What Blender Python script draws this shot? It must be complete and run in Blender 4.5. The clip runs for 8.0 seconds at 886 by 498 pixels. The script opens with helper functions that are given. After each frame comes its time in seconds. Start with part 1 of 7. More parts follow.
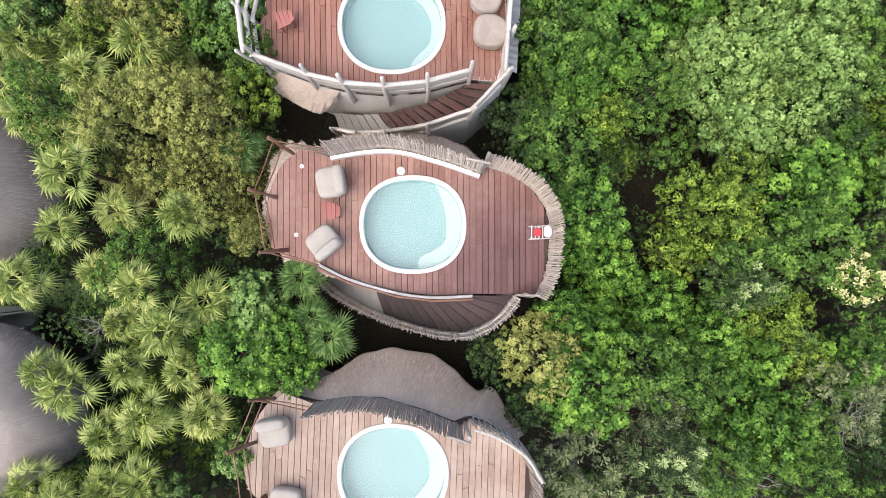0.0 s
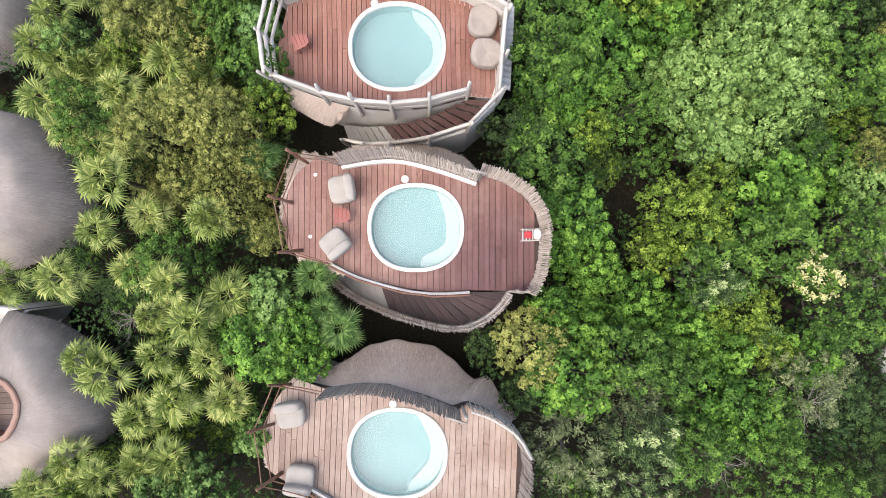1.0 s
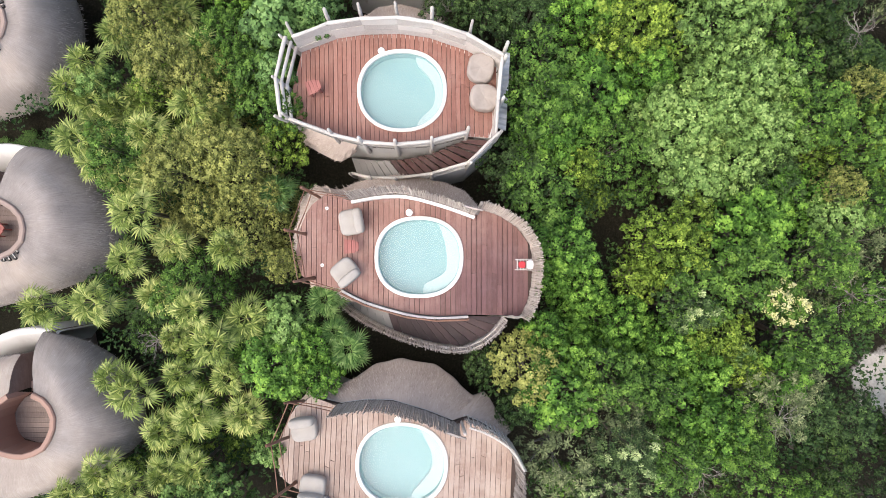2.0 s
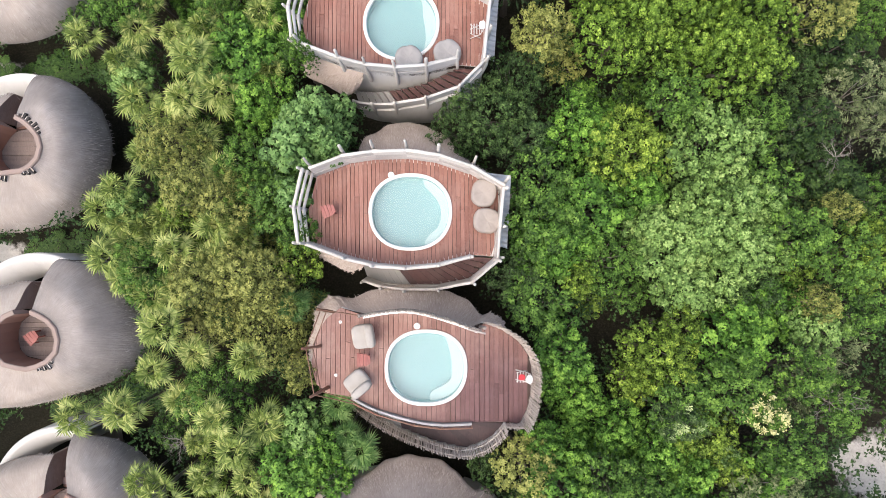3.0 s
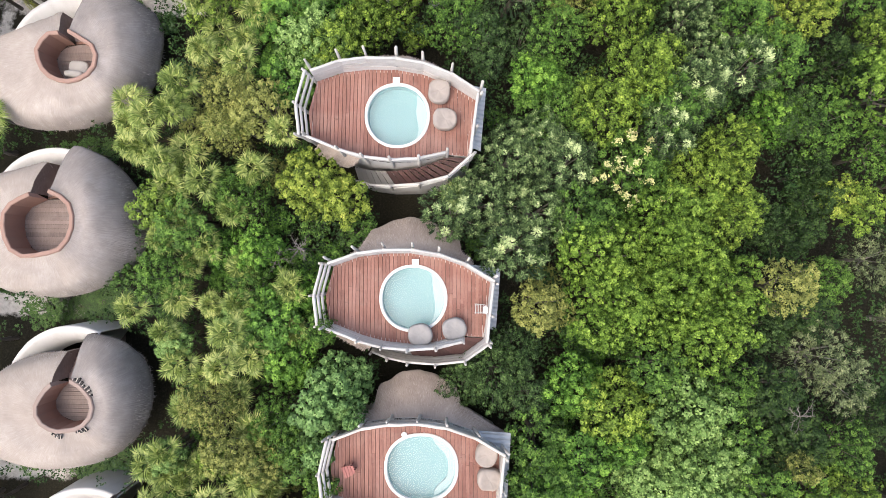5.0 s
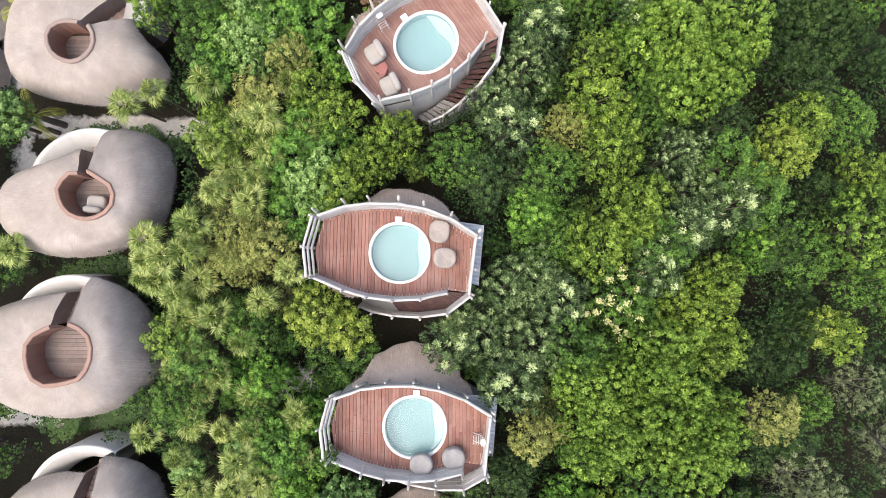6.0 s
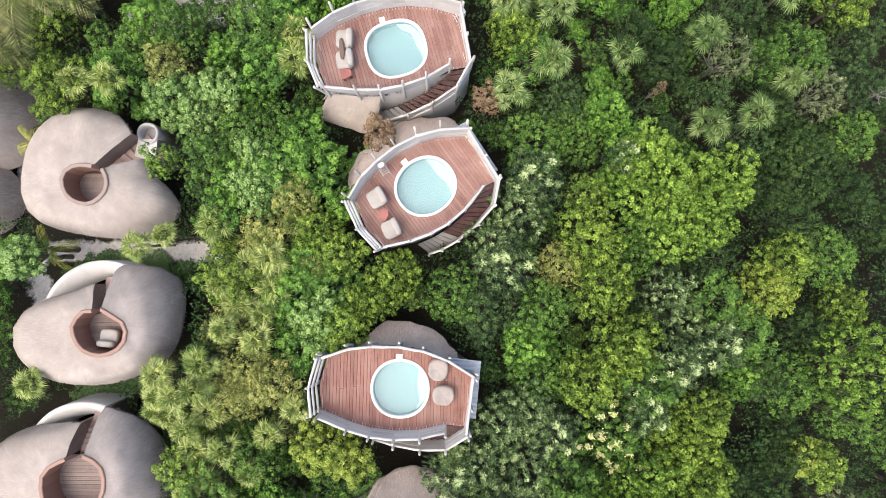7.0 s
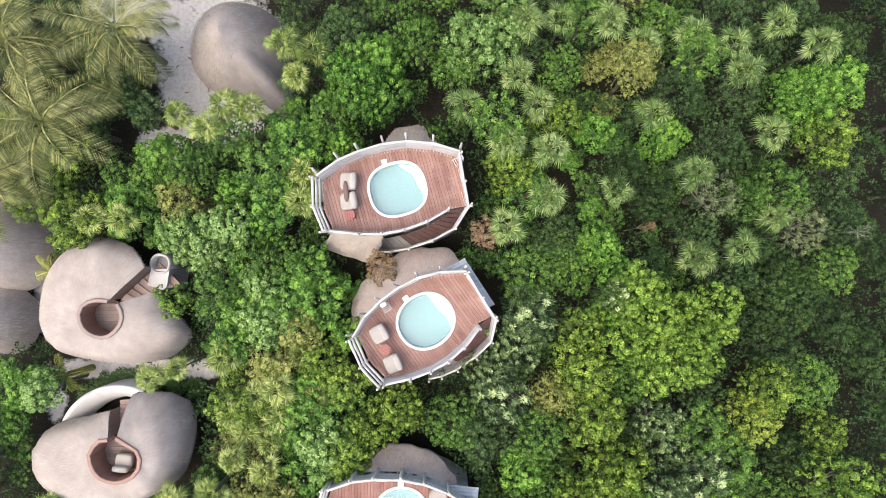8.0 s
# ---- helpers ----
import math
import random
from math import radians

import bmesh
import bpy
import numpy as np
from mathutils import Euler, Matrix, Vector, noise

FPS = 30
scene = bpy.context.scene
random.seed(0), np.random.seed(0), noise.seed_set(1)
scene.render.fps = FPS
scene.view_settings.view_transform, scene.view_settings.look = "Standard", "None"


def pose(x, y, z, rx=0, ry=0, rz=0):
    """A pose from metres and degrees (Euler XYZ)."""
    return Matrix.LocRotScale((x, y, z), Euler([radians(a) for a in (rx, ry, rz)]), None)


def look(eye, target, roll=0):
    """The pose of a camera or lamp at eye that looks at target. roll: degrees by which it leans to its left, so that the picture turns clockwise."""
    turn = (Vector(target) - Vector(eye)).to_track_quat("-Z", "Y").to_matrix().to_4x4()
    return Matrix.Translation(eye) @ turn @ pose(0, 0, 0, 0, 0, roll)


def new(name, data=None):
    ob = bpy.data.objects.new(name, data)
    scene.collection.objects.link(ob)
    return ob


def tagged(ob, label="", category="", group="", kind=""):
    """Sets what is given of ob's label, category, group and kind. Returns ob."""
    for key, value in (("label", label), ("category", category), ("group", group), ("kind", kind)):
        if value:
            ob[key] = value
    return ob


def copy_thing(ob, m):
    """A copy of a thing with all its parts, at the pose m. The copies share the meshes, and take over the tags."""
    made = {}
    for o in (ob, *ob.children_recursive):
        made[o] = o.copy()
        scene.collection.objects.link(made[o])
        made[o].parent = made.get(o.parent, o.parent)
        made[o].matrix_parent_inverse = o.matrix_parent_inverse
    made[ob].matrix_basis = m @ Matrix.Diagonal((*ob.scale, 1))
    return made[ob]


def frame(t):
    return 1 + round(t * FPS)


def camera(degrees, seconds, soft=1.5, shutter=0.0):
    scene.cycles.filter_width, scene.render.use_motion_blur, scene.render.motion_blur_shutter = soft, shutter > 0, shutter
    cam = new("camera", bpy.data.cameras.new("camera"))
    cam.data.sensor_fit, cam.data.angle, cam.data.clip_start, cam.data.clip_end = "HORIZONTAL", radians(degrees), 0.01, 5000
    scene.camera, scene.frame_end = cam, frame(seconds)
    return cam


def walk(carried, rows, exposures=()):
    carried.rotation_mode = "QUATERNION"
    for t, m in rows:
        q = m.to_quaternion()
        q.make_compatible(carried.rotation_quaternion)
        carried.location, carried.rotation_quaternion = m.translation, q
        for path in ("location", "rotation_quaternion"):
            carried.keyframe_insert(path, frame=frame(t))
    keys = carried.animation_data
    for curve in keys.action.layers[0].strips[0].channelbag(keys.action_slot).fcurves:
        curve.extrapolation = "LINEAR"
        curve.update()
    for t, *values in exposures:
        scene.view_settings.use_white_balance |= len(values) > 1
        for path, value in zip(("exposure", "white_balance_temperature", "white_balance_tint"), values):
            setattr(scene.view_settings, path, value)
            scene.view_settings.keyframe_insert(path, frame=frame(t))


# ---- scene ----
cam = camera(76.0, 8.0, 0.5)
# the drone looks straight down, flies north (+y) and climbs
EYE = Matrix.LocRotScale((0, 0, 16.62), Euler((radians(1.03), 0, 0)), None)
ROWS = [
    (0.0, 0.000, 0.000, -0.000, 0.00, 0.00, -0.00),
    (0.5, 0.003, -0.003, 0.697, 0.04, -0.00, -0.08),
    (1.0, 0.006, 0.009, 1.398, 0.04, 0.02, -0.12),
    (2.5, -0.084, 2.085, 3.305, 0.10, 0.03, -0.24),
    (3.0, -0.201, 4.122, 3.887, 0.10, 0.02, -0.26),
    (3.5, -0.312, 6.249, 4.445, 0.08, 0.04, -0.25),
    (4.0, -0.384, 8.388, 4.988, 0.09, 0.07, -0.28),
    (4.5, -0.453, 10.518, 5.520, 0.08, 0.06, -0.31),
    (6.0, -0.492, 17.451, 7.080, 0.10, 0.12, -0.42),
    (6.5, -0.477, 20.010, 7.550, 0.12, 0.11, -0.42),
    (7.0, -0.489, 22.587, 8.012, 0.17, 0.09, -0.44),
    (7.5, -0.501, 25.230, 8.528, 0.16, 0.12, -0.45),
    (8.0, -0.507, 27.894, 9.083, 0.12, 0.08, -0.41),
]
walk(cam, [(t, EYE @ pose(0, 0, 0, -90) @ pose(x, -up, y, 90 + pitch, roll, yaw)) for t, x, y, up, pitch, yaw, roll in ROWS],
     [(0.0, 0.90), (4.5, 0.90), (6.5, 0.97), (8.0, 1.04)])

# ---- world and sun ----
SUN_AZ, SUN_EL = 236.0, 62.0          # compass bearing and height of the hazy sun
world = bpy.data.worlds.new("sky")
scene.world = world
world.use_nodes = True
wn = world.node_tree
sky = wn.nodes.new("ShaderNodeTexSky")
sky.sky_type = "NISHITA"
sky.sun_disc = False
sky.sun_elevation, sky.sun_rotation = radians(SUN_EL), radians(SUN_AZ)
sky.air_density, sky.dust_density, sky.ozone_density = 1.0, 4.0, 1.0
wn.links.new(sky.outputs[0], wn.nodes["Background"].inputs[0])
wn.nodes["Background"].inputs[1].default_value = 0.17
sun = new("sun", bpy.data.lights.new("sun", "SUN"))
sun.data.energy, sun.data.angle, sun.data.color = 1.15, radians(75), (1.0, 0.93, 0.82)
az, el = radians(SUN_AZ), radians(SUN_EL)
sun.matrix_world = look((0, 0, 60), Vector((0, 0, 60)) - Vector((math.sin(az) * math.cos(el), math.cos(az) * math.cos(el), math.sin(el))))

# ---- materials ----
DECK_Z = 3.4


def nodes_of(name):
    m = bpy.data.materials.new(name)
    m.use_nodes = True
    t = m.node_tree
    return m, t, t.nodes["Principled BSDF"]


def add(t, kind, **values):
    n = t.nodes.new(kind)
    for k, v in values.items():
        n.inputs[k.replace("_", " ")].default_value = v
    return n


def ramp(t, fac, stops):
    r = t.nodes.new("ShaderNodeValToRGB")
    while len(r.color_ramp.elements) < len(stops):
        r.color_ramp.elements.new(0.5)
    for e, (p, c) in zip(r.color_ramp.elements, stops):
        e.position, e.color = p, (*c, 1)
    t.links.new(fac, r.inputs[0])
    return r.outputs[0]


def mix(t, fac, a, b, mode="MIX"):
    n = t.nodes.new("ShaderNodeMix")
    n.data_type, n.blend_type = "RGBA", mode
    for sock, v in ((n.inputs[0], fac), (n.inputs[6], a), (n.inputs[7], b)):
        if isinstance(v, (float, int)):
            sock.default_value = v
        elif isinstance(v, tuple):
            sock.default_value = (*v, 1)
        else:
            t.links.new(v, sock)
    return n.outputs[2]


def coords(t, scale, kind="Object"):
    tc = t.nodes.new("ShaderNodeTexCoord")
    mp = t.nodes.new("ShaderNodeMapping")
    mp.inputs["Scale"].default_value = scale
    t.links.new(tc.outputs[kind], mp.inputs["Vector"])
    return mp.outputs[0]


def noise_tex(t, vec, scale, detail=4.0, rough=0.6):
    n = add(t, "ShaderNodeTexNoise", Scale=scale, Detail=detail, Roughness=rough)
    t.links.new(vec, n.inputs["Vector"])
    return n.outputs["Fac"]


def bump(t, bsdf, height, strength, distance):
    b = add(t, "ShaderNodeBump", Strength=strength, Distance=distance)
    t.links.new(height, b.inputs["Height"])
    t.links.new(b.outputs[0], bsdf.inputs["Normal"])


def object_random(t):
    return t.nodes.new("ShaderNodeObjectInfo").outputs["Random"]


def island_random(t):
    return t.nodes.new("ShaderNodeNewGeometry").outputs["Random Per Island"]


def geo_coords(t, scale):
    g = t.nodes.new("ShaderNodeNewGeometry")
    mp = t.nodes.new("ShaderNodeMapping")
    mp.inputs["Scale"].default_value = scale
    t.links.new(g.outputs["Position"], mp.inputs["Vector"])
    return mp.outputs[0]


def wood_mat(name, dark, mid, light, stretch=(14, 1.2, 14), rough=0.7, worn=(0.42, 0.36, 0.31), wear=0.35, rand=object_random):
    m, t, b = nodes_of(name)
    grain = noise_tex(t, coords(t, stretch), 3.0, 6.0, 0.65)
    board = rand(t)
    tone = mix(t, 0.3, grain, board)
    col = ramp(t, tone, [(0.25, dark), (0.5, mid), (0.75, light)])
    patch = noise_tex(t, geo_coords(t, (1, 1, 1)), 1.1, 5.0, 0.65)
    fac = ramp(t, patch, [(0.45, (0, 0, 0)), (0.75, (wear, wear, wear))])
    scuff = noise_tex(t, geo_coords(t, (1, 1, 1)), 8.0, 6.0, 0.75)
    rubbed = ramp(t, scuff, [(0.56, (0, 0, 0)), (0.72, (wear * 0.8, wear * 0.8, wear * 0.8))])
    t.links.new(mix(t, rubbed, mix(t, fac, col, worn), worn), b.inputs["Base Color"])
    b.inputs["Roughness"].default_value = rough
    bump(t, b, grain, 0.35, 0.004)
    return m


M_DECK = wood_mat("red_hardwood_decking", (0.165, 0.070, 0.051), (0.245, 0.110, 0.081), (0.315, 0.158, 0.122), worn=(0.38, 0.245, 0.20), wear=0.45)
M_DECK_PALE = wood_mat("sun_bleached_decking", (0.215, 0.143, 0.112), (0.295, 0.208, 0.166), (0.38, 0.288, 0.236), worn=(0.46, 0.385, 0.33), wear=0.7)
M_DECK_WET = wood_mat("brown_red_decking", (0.165, 0.080, 0.062), (0.25, 0.130, 0.102), (0.33, 0.185, 0.15), worn=(0.40, 0.27, 0.22), wear=0.55)
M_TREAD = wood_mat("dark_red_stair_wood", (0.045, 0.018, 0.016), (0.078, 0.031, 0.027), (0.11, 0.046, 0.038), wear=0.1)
# the same stair wood, darkened to paint the shade behind the stick screens
M_TREAD_SHADE = wood_mat("shade_darkened_stair_wood", (0.020, 0.011, 0.012), (0.034, 0.018, 0.019), (0.055, 0.028, 0.028), wear=0.05)
M_LOG = wood_mat("weathered_pale_log", (0.34, 0.31, 0.28), (0.50, 0.46, 0.42), (0.64, 0.60, 0.55), worn=(0.70, 0.67, 0.62), wear=0.5)
M_RAIL_WHITE = wood_mat("whitewashed_rail_wood", (0.36, 0.338, 0.315), (0.49, 0.463, 0.435), (0.59, 0.567, 0.54), worn=(0.66, 0.64, 0.61), wear=0.6)
M_BROWN_LOG = wood_mat("brown_bark_log", (0.10, 0.045, 0.028), (0.18, 0.085, 0.052), (0.27, 0.14, 0.09), wear=0.15)
M_STICK = wood_mat("pale_fence_stick", (0.30, 0.24, 0.20), (0.50, 0.43, 0.37), (0.68, 0.62, 0.56), stretch=(30, 30, 3), worn=(0.6, 0.54, 0.47), wear=0.3)
M_STICK_GREY = wood_mat("grey_fence_stick", (0.19, 0.162, 0.145), (0.33, 0.287, 0.258), (0.52, 0.468, 0.43), stretch=(30, 30, 3), worn=(0.5, 0.46, 0.43), wear=0.3)
M_JOIST = wood_mat("dark_joist_wood", (0.03, 0.017, 0.013), (0.05, 0.028, 0.02), (0.07, 0.04, 0.03), wear=0.05)
M_TRUNK = wood_mat("grey_tree_bark", (0.055, 0.045, 0.036), (0.10, 0.083, 0.066), (0.17, 0.145, 0.118), stretch=(4, 4, 1), worn=(0.2, 0.175, 0.145), wear=0.25)
M_HUT_FLOOR = wood_mat("dusty_wood_floor", (0.115, 0.083, 0.070), (0.175, 0.128, 0.108), (0.24, 0.178, 0.150), worn=(0.30, 0.24, 0.21), wear=0.5)
M_RED_TABLE = wood_mat("red_stained_wood", (0.19, 0.058, 0.048), (0.28, 0.092, 0.075), (0.37, 0.14, 0.115), worn=(0.45, 0.25, 0.21), wear=0.3)


def damp_patch(m, centre, reach, tint):
    """A wet stain that has soaked into the boards round a point of the plan."""
    t, b = m.node_tree, m.node_tree.nodes["Principled BSDF"]
    sock = b.inputs["Base Color"]
    col = sock.links[0].from_socket
    d = t.nodes.new("ShaderNodeVectorMath")
    d.operation = "DISTANCE"
    t.links.new(geo_coords(t, (1, 1, 0)), d.inputs[0])
    d.inputs[1].default_value = (*centre, 0)
    ragged = t.nodes.new("ShaderNodeMath")
    ragged.operation = "MULTIPLY_ADD"
    t.links.new(noise_tex(t, geo_coords(t, (1, 1, 1)), 1.4, 6.0, 0.7), ragged.inputs[0])
    ragged.inputs[1].default_value = 1.6
    t.links.new(d.outputs["Value"], ragged.inputs[2])
    fac = ramp(t, ragged.outputs[0], [(0.0, (0.85, 0.85, 0.85)), (1.0, (0, 0, 0))])
    scaled = t.nodes.new("ShaderNodeMath")
    scaled.operation = "DIVIDE"
    scaled.inputs[1].default_value = reach
    t.links.new(ragged.outputs[0], scaled.inputs[0])
    t.links.new(scaled.outputs[0], fac.node.inputs[0])
    fac.node.color_ramp.elements[0].position = 0.35
    t.links.new(mix(t, fac, col, tint, "MULTIPLY"), sock)


M_DECK_DAMP = wood_mat("brown_red_damp_decking", (0.165, 0.080, 0.062), (0.25, 0.130, 0.102), (0.33, 0.185, 0.15), worn=(0.40, 0.27, 0.22), wear=0.55)
damp_patch(M_DECK_DAMP, (1.7, -0.5), 4.6, (0.34, 0.27, 0.37))


def plaster_mat(name, base, stain, rough=0.85, amount=0.5):
    m, t, b = nodes_of(name)
    big = noise_tex(t, geo_coords(t, (1, 1, 0.35)), 1.6, 6.0, 0.7)
    fine = noise_tex(t, geo_coords(t, (1, 1, 1)), 40.0, 3.0, 0.6)
    fac = ramp(t, big, [(0.48, (0, 0, 0)), (0.78, (amount, amount, amount))])
    t.links.new(mix(t, fac, base, stain), b.inputs["Base Color"])
    b.inputs["Roughness"].default_value = rough
    bump(t, b, fine, 0.2, 0.004)
    return m


M_PLASTER = plaster_mat("white_lime_plaster", (0.63, 0.61, 0.58), (0.42, 0.395, 0.36))
M_POOL_RIM = plaster_mat("white_pool_rim", (0.75, 0.74, 0.715), (0.60, 0.575, 0.53), 0.5, 0.35)
M_CONCRETE = plaster_mat("grey_concrete_step", (0.30, 0.285, 0.27), (0.20, 0.19, 0.18))
M_CLAY = plaster_mat("terracotta_clay_rim", (0.315, 0.195, 0.150), (0.25, 0.145, 0.105))
M_CLAY_IN = plaster_mat("brown_clay_wall", (0.27, 0.145, 0.10), (0.20, 0.105, 0.075))
M_CLAY_GREY = plaster_mat("greyed_clay_rim", (0.29, 0.215, 0.18), (0.225, 0.16, 0.132))
M_BASIN = plaster_mat("aqua_pool_plaster", (0.27, 0.43, 0.435), (0.33, 0.48, 0.485), 0.6, 0.6)
M_BENCH = plaster_mat("pale_aqua_pool_bench", (0.56, 0.64, 0.635), (0.50, 0.59, 0.585), 0.6, 0.5)


def cloth_mat(name, base, dark):
    m, t, b = nodes_of(name)
    n1 = noise_tex(t, coords(t, (1, 1, 1)), 4.0, 4.0, 0.6)
    n2 = noise_tex(t, coords(t, (1, 1, 1)), 130.0, 2.0, 0.5)
    col = mix(t, ramp(t, n1, [(0.4, (0, 0, 0)), (0.8, (0.7, 0.7, 0.7))]), base, dark)
    t.links.new(col, b.inputs["Base Color"])
    b.inputs["Roughness"].default_value = 0.95
    bump(t, b, n2, 0.3, 0.004)
    return m


M_CUSHION = cloth_mat("beige_grey_canvas", (0.37, 0.34, 0.305), (0.29, 0.262, 0.235))
M_CUSHION_DARK = cloth_mat("stone_grey_canvas", (0.30, 0.285, 0.275), (0.215, 0.205, 0.20))
M_CUSHION_TAUPE = cloth_mat("taupe_canvas", (0.33, 0.285, 0.25), (0.25, 0.21, 0.185))
M_CLOTH_WHITE = cloth_mat("white_towel_cloth", (0.78, 0.77, 0.75), (0.66, 0.64, 0.62))
M_CLOTH_RED = cloth_mat("red_towel_cloth", (0.55, 0.05, 0.06), (0.42, 0.04, 0.05))
M_BLANKET = cloth_mat("brown_throw_cloth", (0.15, 0.105, 0.085), (0.11, 0.075, 0.06))

M_WATER, t_, b_ = nodes_of("clear_pool_water")
b_.inputs["Base Color"].default_value = (0.66, 0.80, 0.81, 1)
b_.inputs["Transmission Weight"].default_value = 0.86
b_.inputs["Roughness"].default_value = 0.03
b_.inputs["IOR"].default_value = 1.33
bump(t_, b_, noise_tex(t_, geo_coords(t_, (1, 1, 1)), 5.0, 2.0, 0.5), 0.05, 0.02)

M_METAL, t_, b_ = nodes_of("grey_corrugated_sheet")
rust = noise_tex(t_, geo_coords(t_, (1, 1, 1)), 3.0, 5.0, 0.6)
t_.links.new(ramp(t_, rust, [(0.35, (0.36, 0.37, 0.38)), (0.75, (0.52, 0.53, 0.54))]), b_.inputs["Base Color"])
b_.inputs["Metallic"].default_value, b_.inputs["Roughness"].default_value = 0.1, 0.7


def thatch_mat(name, dark, mid, light):
    m, t, b = nodes_of(name)
    vec = coords(t, (30, 1.3, 1), "UV")
    fibre = noise_tex(t, vec, 2.2, 6.0, 0.7)
    patch = noise_tex(t, geo_coords(t, (1, 1, 1)), 0.9, 5.0, 0.65)
    col = ramp(t, mix(t, 0.45, fibre, patch), [(0.28, dark), (0.5, mid), (0.72, light)])
    t.links.new(col, b.inputs["Base Color"])
    b.inputs["Roughness"].default_value = 0.95
    bump(t, b, fibre, 0.45, 0.02)
    return m


def straw_mat(name, dark, mid, light):
    m, t, b = nodes_of(name)
    patch = noise_tex(t, geo_coords(t, (1, 1, 1)), 0.9, 5.0, 0.65)
    col = ramp(t, mix(t, 0.5, island_random(t), patch), [(0.2, dark), (0.5, mid), (0.8, light)])
    t.links.new(col, b.inputs["Base Color"])
    b.inputs["Roughness"].default_value = 0.95
    return m


GREY_T = ((0.28, 0.225, 0.19), (0.42, 0.345, 0.295), (0.55, 0.47, 0.41))
TAN_T = ((0.22, 0.185, 0.155), (0.36, 0.305, 0.255), (0.50, 0.43, 0.36))
M_THATCH_GREY, M_STRAW_GREY = thatch_mat("aged_grey_thatch", *GREY_T), straw_mat("aged_grey_straw", *GREY_T)
M_THATCH_TAN, M_STRAW_TAN = thatch_mat("pale_tan_thatch", *TAN_T), straw_mat("pale_tan_straw", *TAN_T)


def leaf_mat(name, dark, mid, light, gloss=0.5, sheer=0.12, patchy=0.34, tip_light=0.46):
    m, t, b = nodes_of(name)
    island = island_random(t)
    tree = object_random(t)
    n = noise_tex(t, geo_coords(t, (1, 1, 1)), 2.6, 3.0, 0.6)
    tone = mix(t, patchy, island, n)
    tone = mix(t, 0.2, tone, tree)
    if tip_light:
        # tuft tops are painted lighter: pale young shoots and light from above
        lighter = t.nodes.new("ShaderNodeAttribute")
        lighter.attribute_name = "lighter"
        tone = mix(t, tip_light, tone, lighter.outputs["Fac"])
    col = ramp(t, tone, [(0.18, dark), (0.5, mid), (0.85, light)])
    t.links.new(col, b.inputs["Base Color"])
    b.inputs["Roughness"].default_value = gloss
    b.inputs["Specular IOR Level"].default_value = 0.2
    tr = t.nodes.new("ShaderNodeBsdfTranslucent")
    t.links.new(col, tr.inputs["Color"])
    ms = t.nodes.new("ShaderNodeMixShader")
    ms.inputs[0].default_value = sheer
    t.links.new(b.outputs[0], ms.inputs[1])
    t.links.new(tr.outputs[0], ms.inputs[2])
    t.links.new(ms.outputs[0], t.nodes["Material Output"].inputs["Surface"])
    return m


